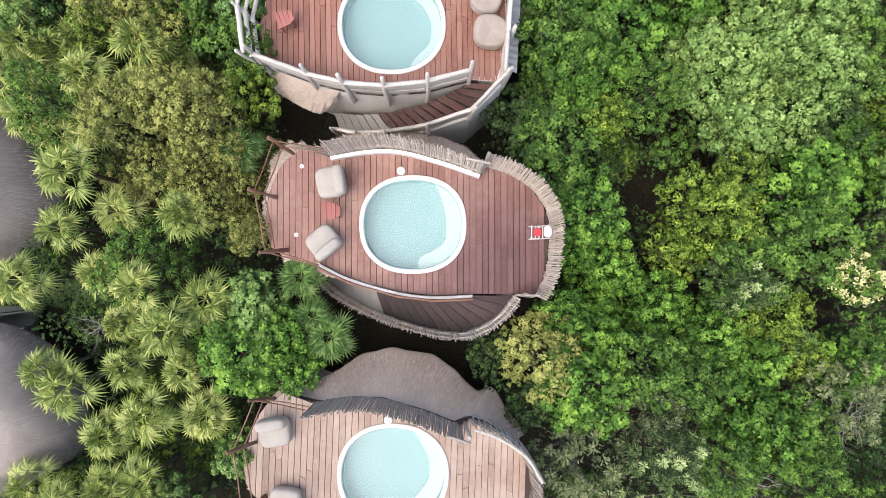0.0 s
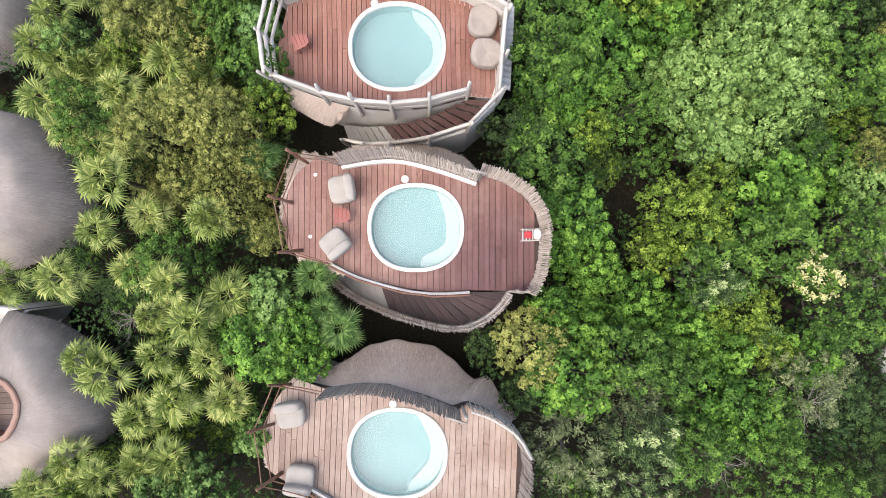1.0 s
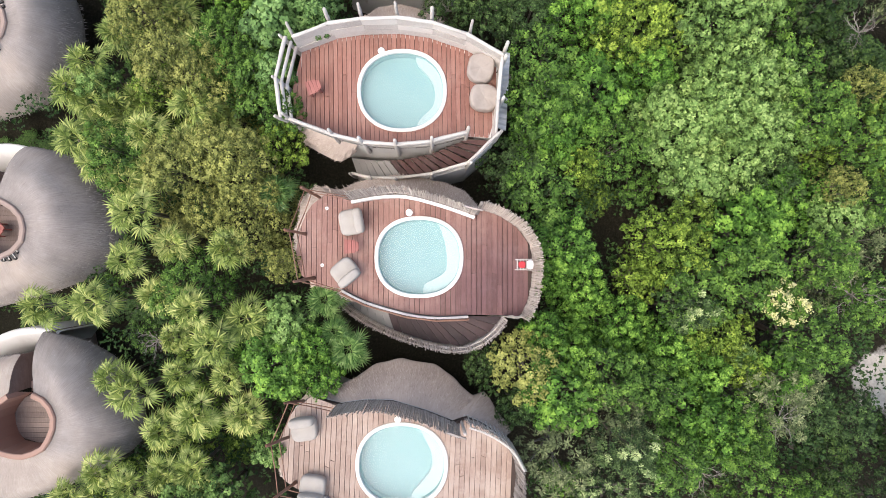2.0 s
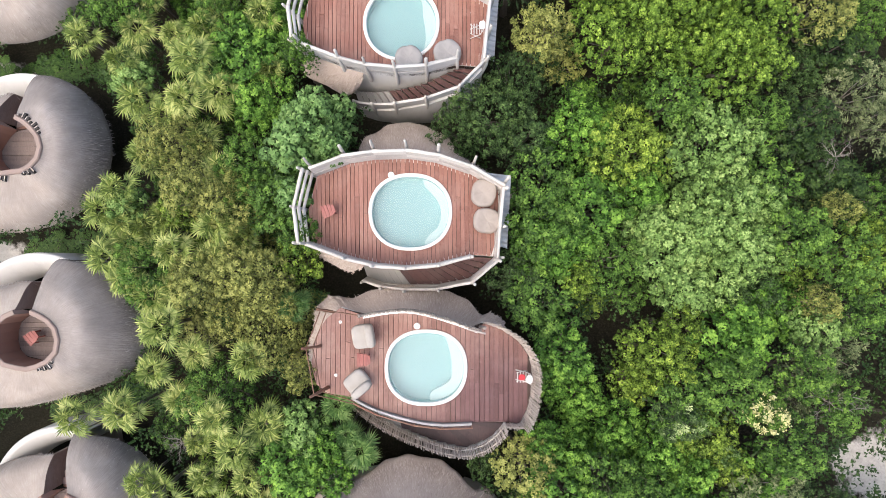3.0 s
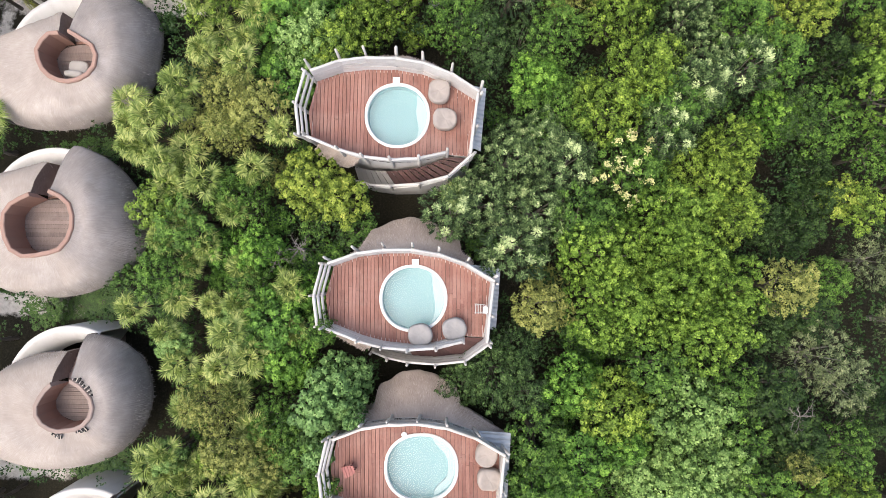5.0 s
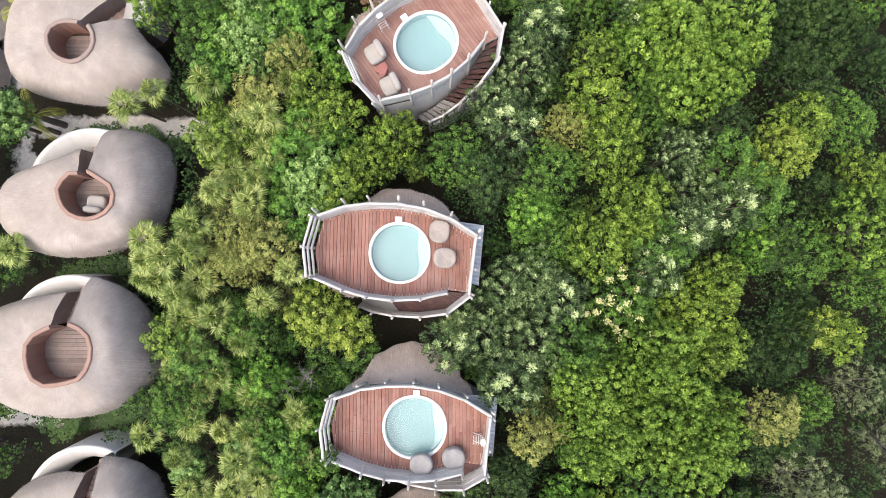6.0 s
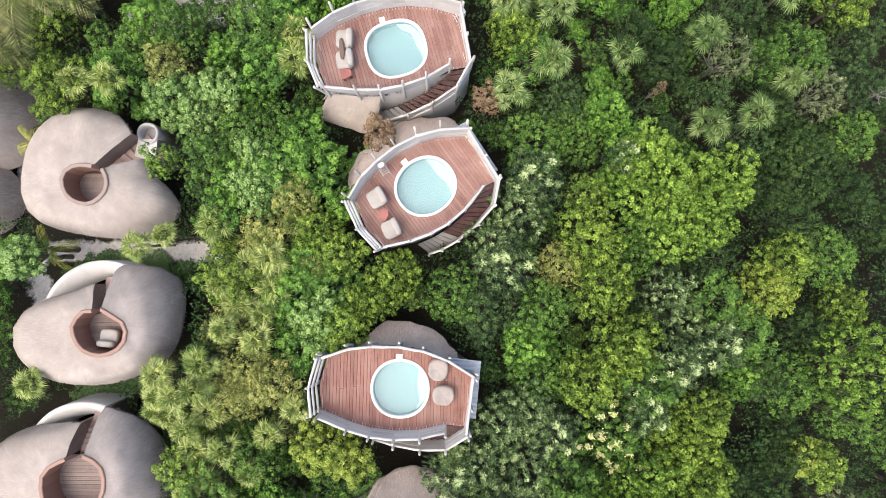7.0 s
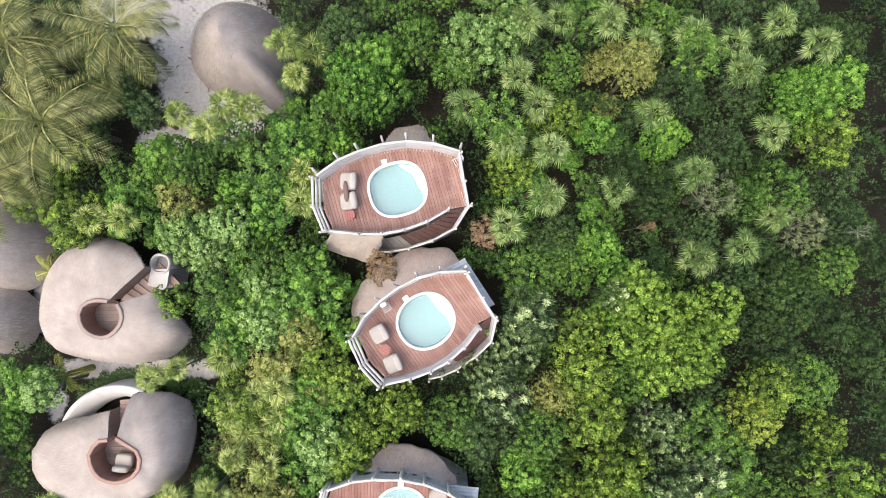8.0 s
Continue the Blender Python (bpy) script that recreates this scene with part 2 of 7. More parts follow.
LEAF = {
    "b": leaf_mat("bright_green_leaf", (0.018, 0.053, 0.007), (0.097, 0.213, 0.027), (0.290, 0.484, 0.070)),
    "d": leaf_mat("dark_green_leaf", (0.014, 0.029, 0.008), (0.051, 0.096, 0.025), (0.153, 0.240, 0.065)),
    "a": leaf_mat("deep_green_leaf", (0.009, 0.021, 0.005), (0.033, 0.067, 0.014), (0.107, 0.167, 0.034)),
    "m": leaf_mat("mid_green_leaf", (0.017, 0.043, 0.007), (0.086, 0.172, 0.026), (0.239, 0.385, 0.061)),
    "o": leaf_mat("olive_green_leaf", (0.076, 0.092, 0.022), (0.235, 0.256, 0.063), (0.437, 0.437, 0.126)),
    "y": leaf_mat("yellow_green_leaf", (0.026, 0.050, 0.006), (0.144, 0.229, 0.028), (0.399, 0.514, 0.075)),
    "q": leaf_mat("golden_green_leaf", (0.054, 0.089, 0.012), (0.206, 0.278, 0.037), (0.460, 0.494, 0.092)),
    "l": leaf_mat("lime_green_leaf", (0.020, 0.047, 0.005), (0.125, 0.218, 0.026), (0.375, 0.526, 0.084)),
    "e": leaf_mat("pale_green_leaf", (0.033, 0.067, 0.014), (0.162, 0.274, 0.067), (0.431, 0.573, 0.188)),
    "t": leaf_mat("blue_green_leaf", (0.040, 0.085, 0.023), (0.151, 0.273, 0.078), (0.318, 0.461, 0.160)),
    "r": leaf_mat("grey_green_leaf", (0.024, 0.047, 0.015), (0.148, 0.224, 0.074), (0.596, 0.677, 0.322), 0.55, 0.15, 0.4, 0.8),
    "g": leaf_mat("dusty_green_leaf", (0.036, 0.050, 0.019), (0.146, 0.181, 0.076), (0.376, 0.404, 0.202)),
    "k": leaf_mat("dry_brown_leaf", (0.15, 0.095, 0.050), (0.27, 0.180, 0.100), (0.42, 0.310, 0.190), 0.8),
    # "u": green darkened so that openings between crowns read as shade
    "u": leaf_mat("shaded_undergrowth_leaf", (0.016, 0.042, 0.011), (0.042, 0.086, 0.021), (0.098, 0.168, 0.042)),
    "h": leaf_mat("hedge_leaf", (0.032, 0.072, 0.018), (0.070, 0.14, 0.028), (0.13, 0.22, 0.05)),
    "f": leaf_mat("fan_palm_leaf", (0.077, 0.115, 0.024), (0.202, 0.269, 0.059), (0.479, 0.498, 0.170), 0.4, 0.15, 0.25, 0.0),
    "s": leaf_mat("green_fan_palm_leaf", (0.055, 0.098, 0.025), (0.127, 0.198, 0.053), (0.330, 0.396, 0.138), 0.4, 0.15, 0.25, 0.0),
    "p": leaf_mat("glossy_palm_leaf", (0.05, 0.11, 0.03), (0.11, 0.205, 0.055), (0.25, 0.36, 0.12), 0.35, 0.2, 0.25, 0.0),
    "c": leaf_mat("coconut_palm_leaf", (0.070, 0.088, 0.030), (0.169, 0.186, 0.062), (0.468, 0.442, 0.156), 0.4, 0.2, 0.3, 0.0),
    "n": leaf_mat("young_palm_leaf", (0.14, 0.16, 0.02), (0.30, 0.31, 0.05), (0.46, 0.43, 0.10), 0.4, 0.2, 0.3, 0.0),
}
M_FLOWER = leaf_mat("cream_blossom", (0.46, 0.45, 0.16), (0.60, 0.58, 0.26), (0.72, 0.69, 0.42), 0.7, 0.15, 0.5, 0.0)
M_TWIG = wood_mat("bare_grey_twig", (0.10, 0.085, 0.075), (0.17, 0.15, 0.13), (0.26, 0.235, 0.21), worn=(0.32, 0.295, 0.265), wear=0.3)

M_GROUND, t_, b_ = nodes_of("ground_sand_and_litter")
sand_n = noise_tex(t_, geo_coords(t_, (1, 1, 1)), 6.0, 8.0, 0.7)
sand = ramp(t_, sand_n, [(0.3, (0.40, 0.37, 0.335)), (0.5, (0.53, 0.495, 0.455)), (0.7, (0.63, 0.595, 0.555))])
litter_n = noise_tex(t_, geo_coords(t_, (1, 1, 1)), 14.0, 8.0, 0.75)
litter = ramp(t_, litter_n, [(0.3, (0.014, 0.014, 0.009)), (0.55, (0.030, 0.027, 0.019)), (0.75, (0.065, 0.055, 0.038))])
att = t_.nodes.new("ShaderNodeAttribute")
att.attribute_name = "sandy"
edge = noise_tex(t_, geo_coords(t_, (1, 1, 1)), 1.5, 6.0, 0.7)
sum_ = t_.nodes.new("ShaderNodeMath")
sum_.operation = "ADD"
t_.links.new(att.outputs["Fac"], sum_.inputs[0])
t_.links.new(edge, sum_.inputs[1])
cover = ramp(t_, sum_.outputs[0], [(0.80, (0, 0, 0)), (1.0, (1, 1, 1))])
t_.links.new(mix(t_, cover, litter, sand), b_.inputs["Base Color"])
b_.inputs["Roughness"].default_value = 0.95
b_.inputs["Specular IOR Level"].default_value = 0.05
bump(t_, b_, litter_n, 0.6, 0.05)

# ---- mesh helpers ----
rng = np.random.default_rng(7)


def mesh_of(name, verts, faces, material, uvs=None, smooth=False):
    me = bpy.data.meshes.new(name)
    me.from_pydata([tuple(v) for v in verts], [], [tuple(f) for f in faces])
    me.materials.append(material)
    if uvs is not None:
        layer = me.uv_layers.new(name="UVMap")
        idx = np.empty(len(me.loops), dtype=np.int32)
        me.loops.foreach_get("vertex_index", idx)
        layer.data.foreach_set("uv", np.asarray(uvs, dtype=np.float32)[idx].ravel())
    if smooth:
        me.polygons.foreach_set("use_smooth", [True] * len(me.polygons))
    me.update()
    return me


def put(name, me, parent=None, m=None, label=""):
    ob = new(name, me)
    ob.parent = parent
    if m is not None:
        ob.matrix_basis = m
    if label:
        ob["label"] = label
    return ob


def part(name, geo, material, parent, label="", smooth=False, uvs=None, kind=""):
    ob = put(name, mesh_of(name, geo[0], geo[1], material, uvs, smooth), parent, None, label)
    if kind:
        ob["kind"] = kind
    return ob


def thing(name, m, label, category, group="", kind=""):
    ob = new(name)
    ob.empty_display_size = 0.2
    ob.matrix_basis = m
    return tagged(ob, label, category, group, kind)


def join(*geos):
    verts, faces = [], []
    for v, f in geos:
        n = len(verts)
        verts += list(v)
        faces += [tuple(i + n for i in q) for q in f]
    return verts, faces


def prism(loop, z0, z1):
    """A flat loop of plan points (counter-clockwise) raised from z0 to z1."""
    n = len(loop)
    v = [(x, y, z0) for x, y in loop] + [(x, y, z1) for x, y in loop]
    f = [tuple(range(n - 1, -1, -1)), tuple(range(n, 2 * n))]
    f += [(i, (i + 1) % n, n + (i + 1) % n, n + i) for i in range(n)]
    return v, f


def box8(c):
    """A box from its eight corners: four below, four above, both counter-clockwise."""
    return list(c), [(3, 2, 1, 0), (4, 5, 6, 7), (0, 1, 5, 4), (1, 2, 6, 5), (2, 3, 7, 6), (3, 0, 4, 7)]


def log(a, b, r0, r1, sides=8, rings=4, wob=0.0, seed=0):
    """A slightly crooked round pole from a to b, with closed, rounded ends."""
    rs = random.Random(seed)
    a, b = Vector(a), Vector(b)
    d = (b - a)
    side = d.cross(Vector((0.31, 0.2, 0.93))).normalized()
    up = d.cross(side).normalized()
    verts, faces = [], []
    ks = [0.0, 0.02] + [i / rings for i in range(1, rings)] + [0.98, 1.0]
    for j, k in enumerate(ks):
        r = (r0 + (r1 - r0) * k) * (0.55 if j in (0, len(ks) - 1) else 1) * (1 + wob * 2 * (rs.random() - 0.5))
        c = a + d * k + (side * (rs.random() - 0.5) + up * (rs.random() - 0.5)) * wob * r0 * (2.5 if 1 < j < len(ks) - 2 else 0.3)
        for i in range(sides):
            w = 2 * math.pi * i / sides
            verts.append(c + side * (r * math.cos(w)) + up * (r * math.sin(w)))
    for j in range(len(ks) - 1):
        for i in range(sides):
            n = (i + 1) % sides
            faces.append((j * sides + i, j * sides + n, (j + 1) * sides + n, (j + 1) * sides + i))
    faces.append(tuple(range(sides - 1, -1, -1)))
    faces.append(tuple(range((len(ks) - 1) * sides, len(ks) * sides)))
    return [tuple(v) for v in verts], faces


def lerp_at(pts, x):
    """y on the polyline pts (x rising) at x."""
    if x <= pts[0][0]:
        return pts[0][1]
    for (x0, y0), (x1, y1) in zip(pts, pts[1:]):
        if x <= x1:
            return y0 + (y1 - y0) * (x - x0) / max(1e-6, x1 - x0)
    return pts[-1][1]


def along(pts, k):
    """The point at the share k of the length of a polyline (any dimension)."""
    pts = [Vector(p) for p in pts]
    lens = [(b - a).length for a, b in zip(pts, pts[1:])]
    d = k * sum(lens)
    for a, b, l in zip(pts, pts[1:], lens):
        if d <= l:
            return a.lerp(b, d / l if l else 0)
        d -= l
    return pts[-1].copy()


def length_of(pts):
    return sum((Vector(b) - Vector(a)).length for a, b in zip(pts, pts[1:]))


def rounded(pts, steps=4):
    """A smooth curve through plan points (Catmull-Rom)."""
    p = [Vector(pts[0]) * 2 - Vector(pts[1])] + [Vector(q) for q in pts] + [Vector(pts[-1]) * 2 - Vector(pts[-2])]
    out = []
    for i in range(1, len(p) - 2):
        for s in range(steps):
            k = s / steps
            out.append(0.5 * ((2 * p[i]) + (p[i + 1] - p[i - 1]) * k + (2 * p[i - 1] - 5 * p[i] + 4 * p[i + 1] - p[i + 2]) * k * k
                              + (3 * p[i] - p[i - 1] - 3 * p[i + 1] + p[i + 2]) * k ** 3))
    out.append(p[-2])
    return [tuple(q) for q in out]


def superellipse(rx, ry, n, power=2.2, cx=0.0, cy=0.0):
    out = []
    for i in range(n):
        w = 2 * math.pi * i / n
        c, s = math.cos(w), math.sin(w)
        out.append((cx + rx * math.copysign(abs(c) ** (2 / power), c), cy + ry * math.copysign(abs(s) ** (2 / power), s)))
    return out


def ray_out(loop, w):
    """Where a ray from the origin at the angle w leaves a closed loop."""
    d = Vector((math.cos(w), math.sin(w)))
    best = 0.0
    for (ax, ay), (bx, by) in zip(loop, loop[1:] + loop[:1]):
        ex, ey = bx - ax, by - ay
        det = d.x * ey - d.y * ex
        if abs(det) < 1e-9:
            continue
        r = (ax * ey - ay * ex) / det
        s = (ax * d.y - ay * d.x) / det
        if -1e-6 <= s <= 1 + 1e-6 and r > best:
            best = r
    return d * best


def sweep(pts, r, sides=6):
    """One tube along a row of points."""
    pts = [Vector(p) for p in pts]
    v, f = [], []
    for i, p in enumerate(pts):
        t = (pts[min(i + 1, len(pts) - 1)] - pts[max(i - 1, 0)]).normalized()
        a = t.cross(Vector((0.13, 0.21, 0.97))).normalized()
        b = t.cross(a)
        v += [tuple(p + a * r * math.cos(6.2832 * k / sides) + b * r * math.sin(6.2832 * k / sides)) for k in range(sides)]
    for i in range(len(pts) - 1):
        f += [(i * sides + k, i * sides + (k + 1) % sides, (i + 1) * sides + (k + 1) % sides, (i + 1) * sides + k) for k in range(sides)]
    f += [tuple(range(sides)), tuple(range(len(v) - sides, len(v)))]
    return v, f


def blades(base, out, count, length, width, lift, seed):
    """Loose straws: base(u, v) gives a point and its downhill way for random u, v."""
    rs = random.Random(seed)
    verts, faces = [], []
    for i in range(count):
        p, d = base(rs.random(), rs.random())
        l = length * (0.5 + rs.random())
        side = d.cross(Vector((0, 0, 1))).normalized() * width * (0.5 + rs.random())
        d = (d + side.normalized() * rs.uniform(-0.3, 0.3)).normalized()
        up = Vector((0, 0, lift * (0.4 + rs.random())))
        n = len(verts)
        verts += [tuple(p - side + up * 0.4), tuple(p + side + up * 0.4), tuple(p + d * l + up)]
        faces.append((n, n + 1, n + 2))
    return verts, faces

# ---- ground ----
def sandiness(x, y):
    """How bare and sandy the ground is: the beach side in the north-west, and the lanes between the huts."""
    s = 0.0
    for cx, cy, rx, ry in ((-10.8, 36.6, 3.2, 3.6), (-13.2, 33.0, 1.6, 0.8), (-14.6, 39.0, 3.0, 1.2), (-18.4, 26.3, 0.9, 2.0), (-14.0, 22.75, 4.6, 0.55), (-18.0, 21.3, 0.5, 1.2),
                           (-17.5, 10.6, 3.0, 0.5), (-17.8, 4.2, 3.0, 0.5), (15.6, -3.3, 1.9, 1.3)):
        q = ((x - cx) / rx) ** 2 + ((y - cy) / ry) ** 2
        s = max(s, min(1.0, max(0.0, 1.6 - q)) * 0.62)
    return s


def ground_z(x, y):
    return 0.15 + 0.5 * math.exp(-(((x + 15) / 5) ** 2 + ((y - 22) / 5) ** 2)) + 0.10 * noise.noise(Vector((x * 0.35, y * 0.35, 0.0)))


def build_ground():
    xs = [-900, -300, -90, -45] + list(np.arange(-26, 24.01, 0.5)) + [45, 90, 300, 900]
    ys = [-900, -300, -90, -40] + list(np.arange(-14, 46.01, 0.5)) + [80, 160, 400, 900]
    v = [(x, y, ground_z(x, y)) for y in ys for x in xs]
    w = len(xs)
    f = [(j * w + i, j * w + i + 1, (j + 1) * w + i + 1, (j + 1) * w + i) for j in range(len(ys) - 1) for i in range(w - 1)]
    me = mesh_of("ground", v, f, M_GROUND, None, True)
    a = me.attributes.new("sandy", "FLOAT", "POINT")
    a.data.foreach_set("value", [sandiness(x, y) for x, y, z in v])
    tagged(put("ground", me), "dark leaf litter with patches of pale beach sand", "ground", "", "structure")


build_ground()

# ---- villas with a roof deck ----
# plan of the planked deck, pool at the origin: north edge and south edge, from west to east
OVAL_N = [(-3.0, 0.1), (-2.74, 1.11), (-1.83, 1.44), (-0.99, 1.55), (-0.04, 1.56), (0.83, 1.43), (1.74, 1.11), (2.65, 0.57)]
OVAL_S = [(-3.0, -0.1), (-2.88, -0.85), (-1.79, -1.27), (-0.99, -1.48), (-0.15, -1.56), (0.76, -1.5), (1.7, -1.27), (2.42, -1.33), (2.65, 0.45)]
OVAL_STAIR_IN = [(1.78, -1.33), (0.76, -1.62), (-0.15, -1.68), (-0.99, -1.6), (-1.75, -1.42)]
OVAL_STAIR_OUT = [(2.44, -1.36), (1.72, -1.98), (0.76, -2.17), (-0.26, -2.2), (-1.0, -2.12), (-1.57, -1.95)]
BROAD_N = [(-3.46, 0.13), (-3.39, 0.72), (-3.1, 1.4), (-2.6, 1.8), (-1.9, 1.56), (-1.1, 1.7), (-0.34, 1.71), (0.65, 1.46), (1.56, 1.14),
           (1.7, 1.36), (2.19, 1.2), (2.75, 0.85), (3.1, 0.34), (3.2, -0.1)]
BROAD_S = [(-3.46, 0.0), (-3.3, -0.55), (-2.9, -0.8), (-2.16, -0.9), (-1.46, -1.24), (-0.34, -1.56), (0.5, -1.66), (1.38, -1.62),
           (2.36, -1.62), (2.85, -1.66), (3.1, -1.07), (3.2, -0.3)]
BROAD_STAIR_IN = [(1.45, -1.66), (0.5, -1.74), (-0.34, -1.66), (-1.46, -1.33), (-2.3, -1.0)]
BROAD_STAIR_OUT = [(2.36, -1.66), (1.95, -2.2), (1.2, -2.6), (0.2, -2.5), (-0.9, -2.2), (-1.9, -1.75), (-2.4, -1.4)]


def deck_loop(north, south):
    return list(south) + list(reversed(north))


def build_deck(villa, north, south, pool, board, material, seed):
    rs = random.Random(seed)
    rx, ry, power = pool
    deck = part("deck", ring_plate(deck_loop(north, south), superellipse(rx, ry, 64, power), -0.26, -0.045), M_JOIST, villa)
    x0, x1 = north[0][0], north[-1][0]
    n = int((x1 - x0) / board)
    for i in range(n):
        a, b = x0 + i * board + 0.006, x0 + (i + 1) * board - 0.006
        top, bot = [lerp_at(north, a), lerp_at(north, b)], [lerp_at(south, a), lerp_at(south, b)]
        spans = [(bot, top)]
        if max(abs(a), abs(b)) < rx:
            h = [ry * max(0.0, 1 - abs(q / rx) ** power) ** (1 / power) for q in (a, b)]
            spans = [(bot, [-h[0], -h[1]]), (h, top)]
        elif min(abs(a), abs(b)) < rx:
            # a board that the rim only nicks: a full outer strip and a curved bite
            sg = 1 if a > 0 else -1
            near, far = (a, b) if sg > 0 else (b, a)
            bite = []
            for q in (0.0, 0.4, 0.7, 0.9, 1.0, 0.9, 0.7, 0.4, 0.0):
                x = near + (sg * rx - near) * q
                bite.append((x, ry * max(0.0, 1 - abs(x / rx) ** power) ** (1 / power)))
            bite = [(x, h if i < 4 else -h) for i, (x, h) in enumerate(bite)]
            c = [(near, lerp_at(south, near)), (far, lerp_at(south, far)), (far, lerp_at(north, far)), (near, lerp_at(north, near))] + bite
            part("deck_board", prism(c if sg > 0 else c[::-1], -0.042, 0.0), material, deck)
            continue
        for lo, hi in spans:
            if max(hi) - min(lo) < 0.05:
                continue
            cuts = [0.0, 1.0]
            if hi[0] - lo[0] > 1.6 and rs.random() < 0.4:
                cuts = [0.0, rs.uniform(0.3, 0.7), 1.0]
            for k0, k1 in zip(cuts, cuts[1:]):
                g = 0.004 / max(0.3, hi[0] - lo[0])
                c = [(a, lo[0] + (hi[0] - lo[0]) * (k0 + g)), (b, lo[1] + (hi[1] - lo[1]) * (k0 + g)),
                     (b, lo[1] + (hi[1] - lo[1]) * (k1 - g)), (a, lo[0] + (hi[0] - lo[0]) * (k1 - g))]
                dz = rs.uniform(-0.004, 0.004)
                part("deck_board", box8([(x, y, -0.042) for x, y in c] + [(x, y, dz) for x, y in c]), material, deck)
    return deck


def ring_plate(outer, inner, z0, z1, n=96):
    """A plate between a closed outline and a hole in it."""
    v, f = [], []
    for i in range(n):
        w = 2 * math.pi * i / n
        o, p = ray_out(outer, w), ray_out(inner, w)
        v += [(o.x, o.y, z0), (o.x, o.y, z1), (p.x, p.y, z1), (p.x, p.y, z0)]
    for i in range(n):
        a, b = 4 * i, 4 * ((i + 1) % n)
        f += [(a, b, b + 1, a + 1), (a + 1, b + 1, b + 2, a + 2), (a + 2, b + 2, b + 3, a + 3), (a + 3, b + 3, b, a)]
    return v, f


def tube_ring(loop, profile):
    """A closed ring: at each plan point the profile of (outward, height) pairs is set off from the loop."""
    n, k = len(loop), len(profile)
    v, f = [], []
    for i, (x, y) in enumerate(loop):
        ax, ay = loop[i - 1]
        bx, by = loop[(i + 1) % n]
        t = Vector((bx - ax, by - ay)).normalized()
        for o, z in profile:
            v.append((x + t.y * o, y - t.x * o, z))
    for i in range(n):
        for j in range(k):
            f.append((i * k + j, ((i + 1) % n) * k + j, ((i + 1) % n) * k + (j + 1) % k, i * k + (j + 1) % k))
    return v, f


def build_pool(villa, pool, bench, step):
    rx, ry, power = pool
    holder = part("pool", tube_ring(superellipse(rx - 0.05, ry - 0.05, 72, power), [(-0.06, -0.9), (0.0, -0.9), (0.0, -0.06), (-0.06, -0.06)]), M_BASIN, villa)
    part("pool_rim", tube_ring(superellipse(rx - 0.04, ry - 0.04, 72, power),
                               [(-0.055, -0.12), (0.045, -0.06), (0.05, 0.03), (0.03, 0.05), (-0.035, 0.05), (-0.055, 0.03)]), M_POOL_RIM, holder, "smooth white plaster rim", True)
    inner = superellipse(rx - 0.1, ry - 0.1, 72, power)
    part("pool_floor", ([(x, y, -0.46) for x, y in inner], [tuple(range(72))]), M_BASIN, holder, "aqua plaster bottom")
    part("water", ([(x, y, -0.05) for x, y in inner], [tuple(range(72))]), M_WATER, holder, "still turquoise water").visible_shadow = False
    # a shallow bench along the east side, its inner edge in soft waves from north to south
    edge = rounded(bench, 6)
    n = len(edge)
    v = []
    for x, y in edge:
        half = (rx - 0.1) * max(0.0, 1 - abs(y / (ry - 0.1)) ** power) ** (1 / power)
        v += [(min(x, half), y, -0.46), (min(x, half), y, -0.24), (half, y, -0.24)]
    f = [q for i in range(n - 1) for q in ((3 * i, 3 * i + 3, 3 * i + 4, 3 * i + 1), (3 * i + 1, 3 * i + 4, 3 * i + 5, 3 * i + 2))]
    part("pool_bench", (v, f), M_BENCH, holder, "pale underwater bench")
    if step[0] == "round":
        g = tube_ring(superellipse(0.09, 0.09, 20, 2.0, step[1], step[2]), [(-0.089, 0.0), (0.0, 0.0), (0.012, 0.03), (0.0, 0.055), (-0.089, 0.06)])
        part("pool_inlet", g, M_POOL_RIM, holder, "round white water inlet", True)
    else:
        w = step[3]
        g = prism([(step[1] - w, step[2] - w * 0.9), (step[1] + w, step[2] - w * 0.9), (step[1] + w, step[2] + w * 0.9), (step[1] - w, step[2] + w * 0.9)], 0.0, 0.09)
        part("pool_inlet", g, M_POOL_RIM, holder, "square white water inlet")


def offset_line(pts, out):
    """The polyline moved to its right by out."""
    res = []
    for i, p in enumerate(pts):
        a, b = Vector(pts[max(0, i - 1)][:2]), Vector(pts[min(len(pts) - 1, i + 1)][:2])
        t = (b - a).normalized()
        res.append(Vector((p[0] + t.y * out, p[1] - t.x * out)))
    return res


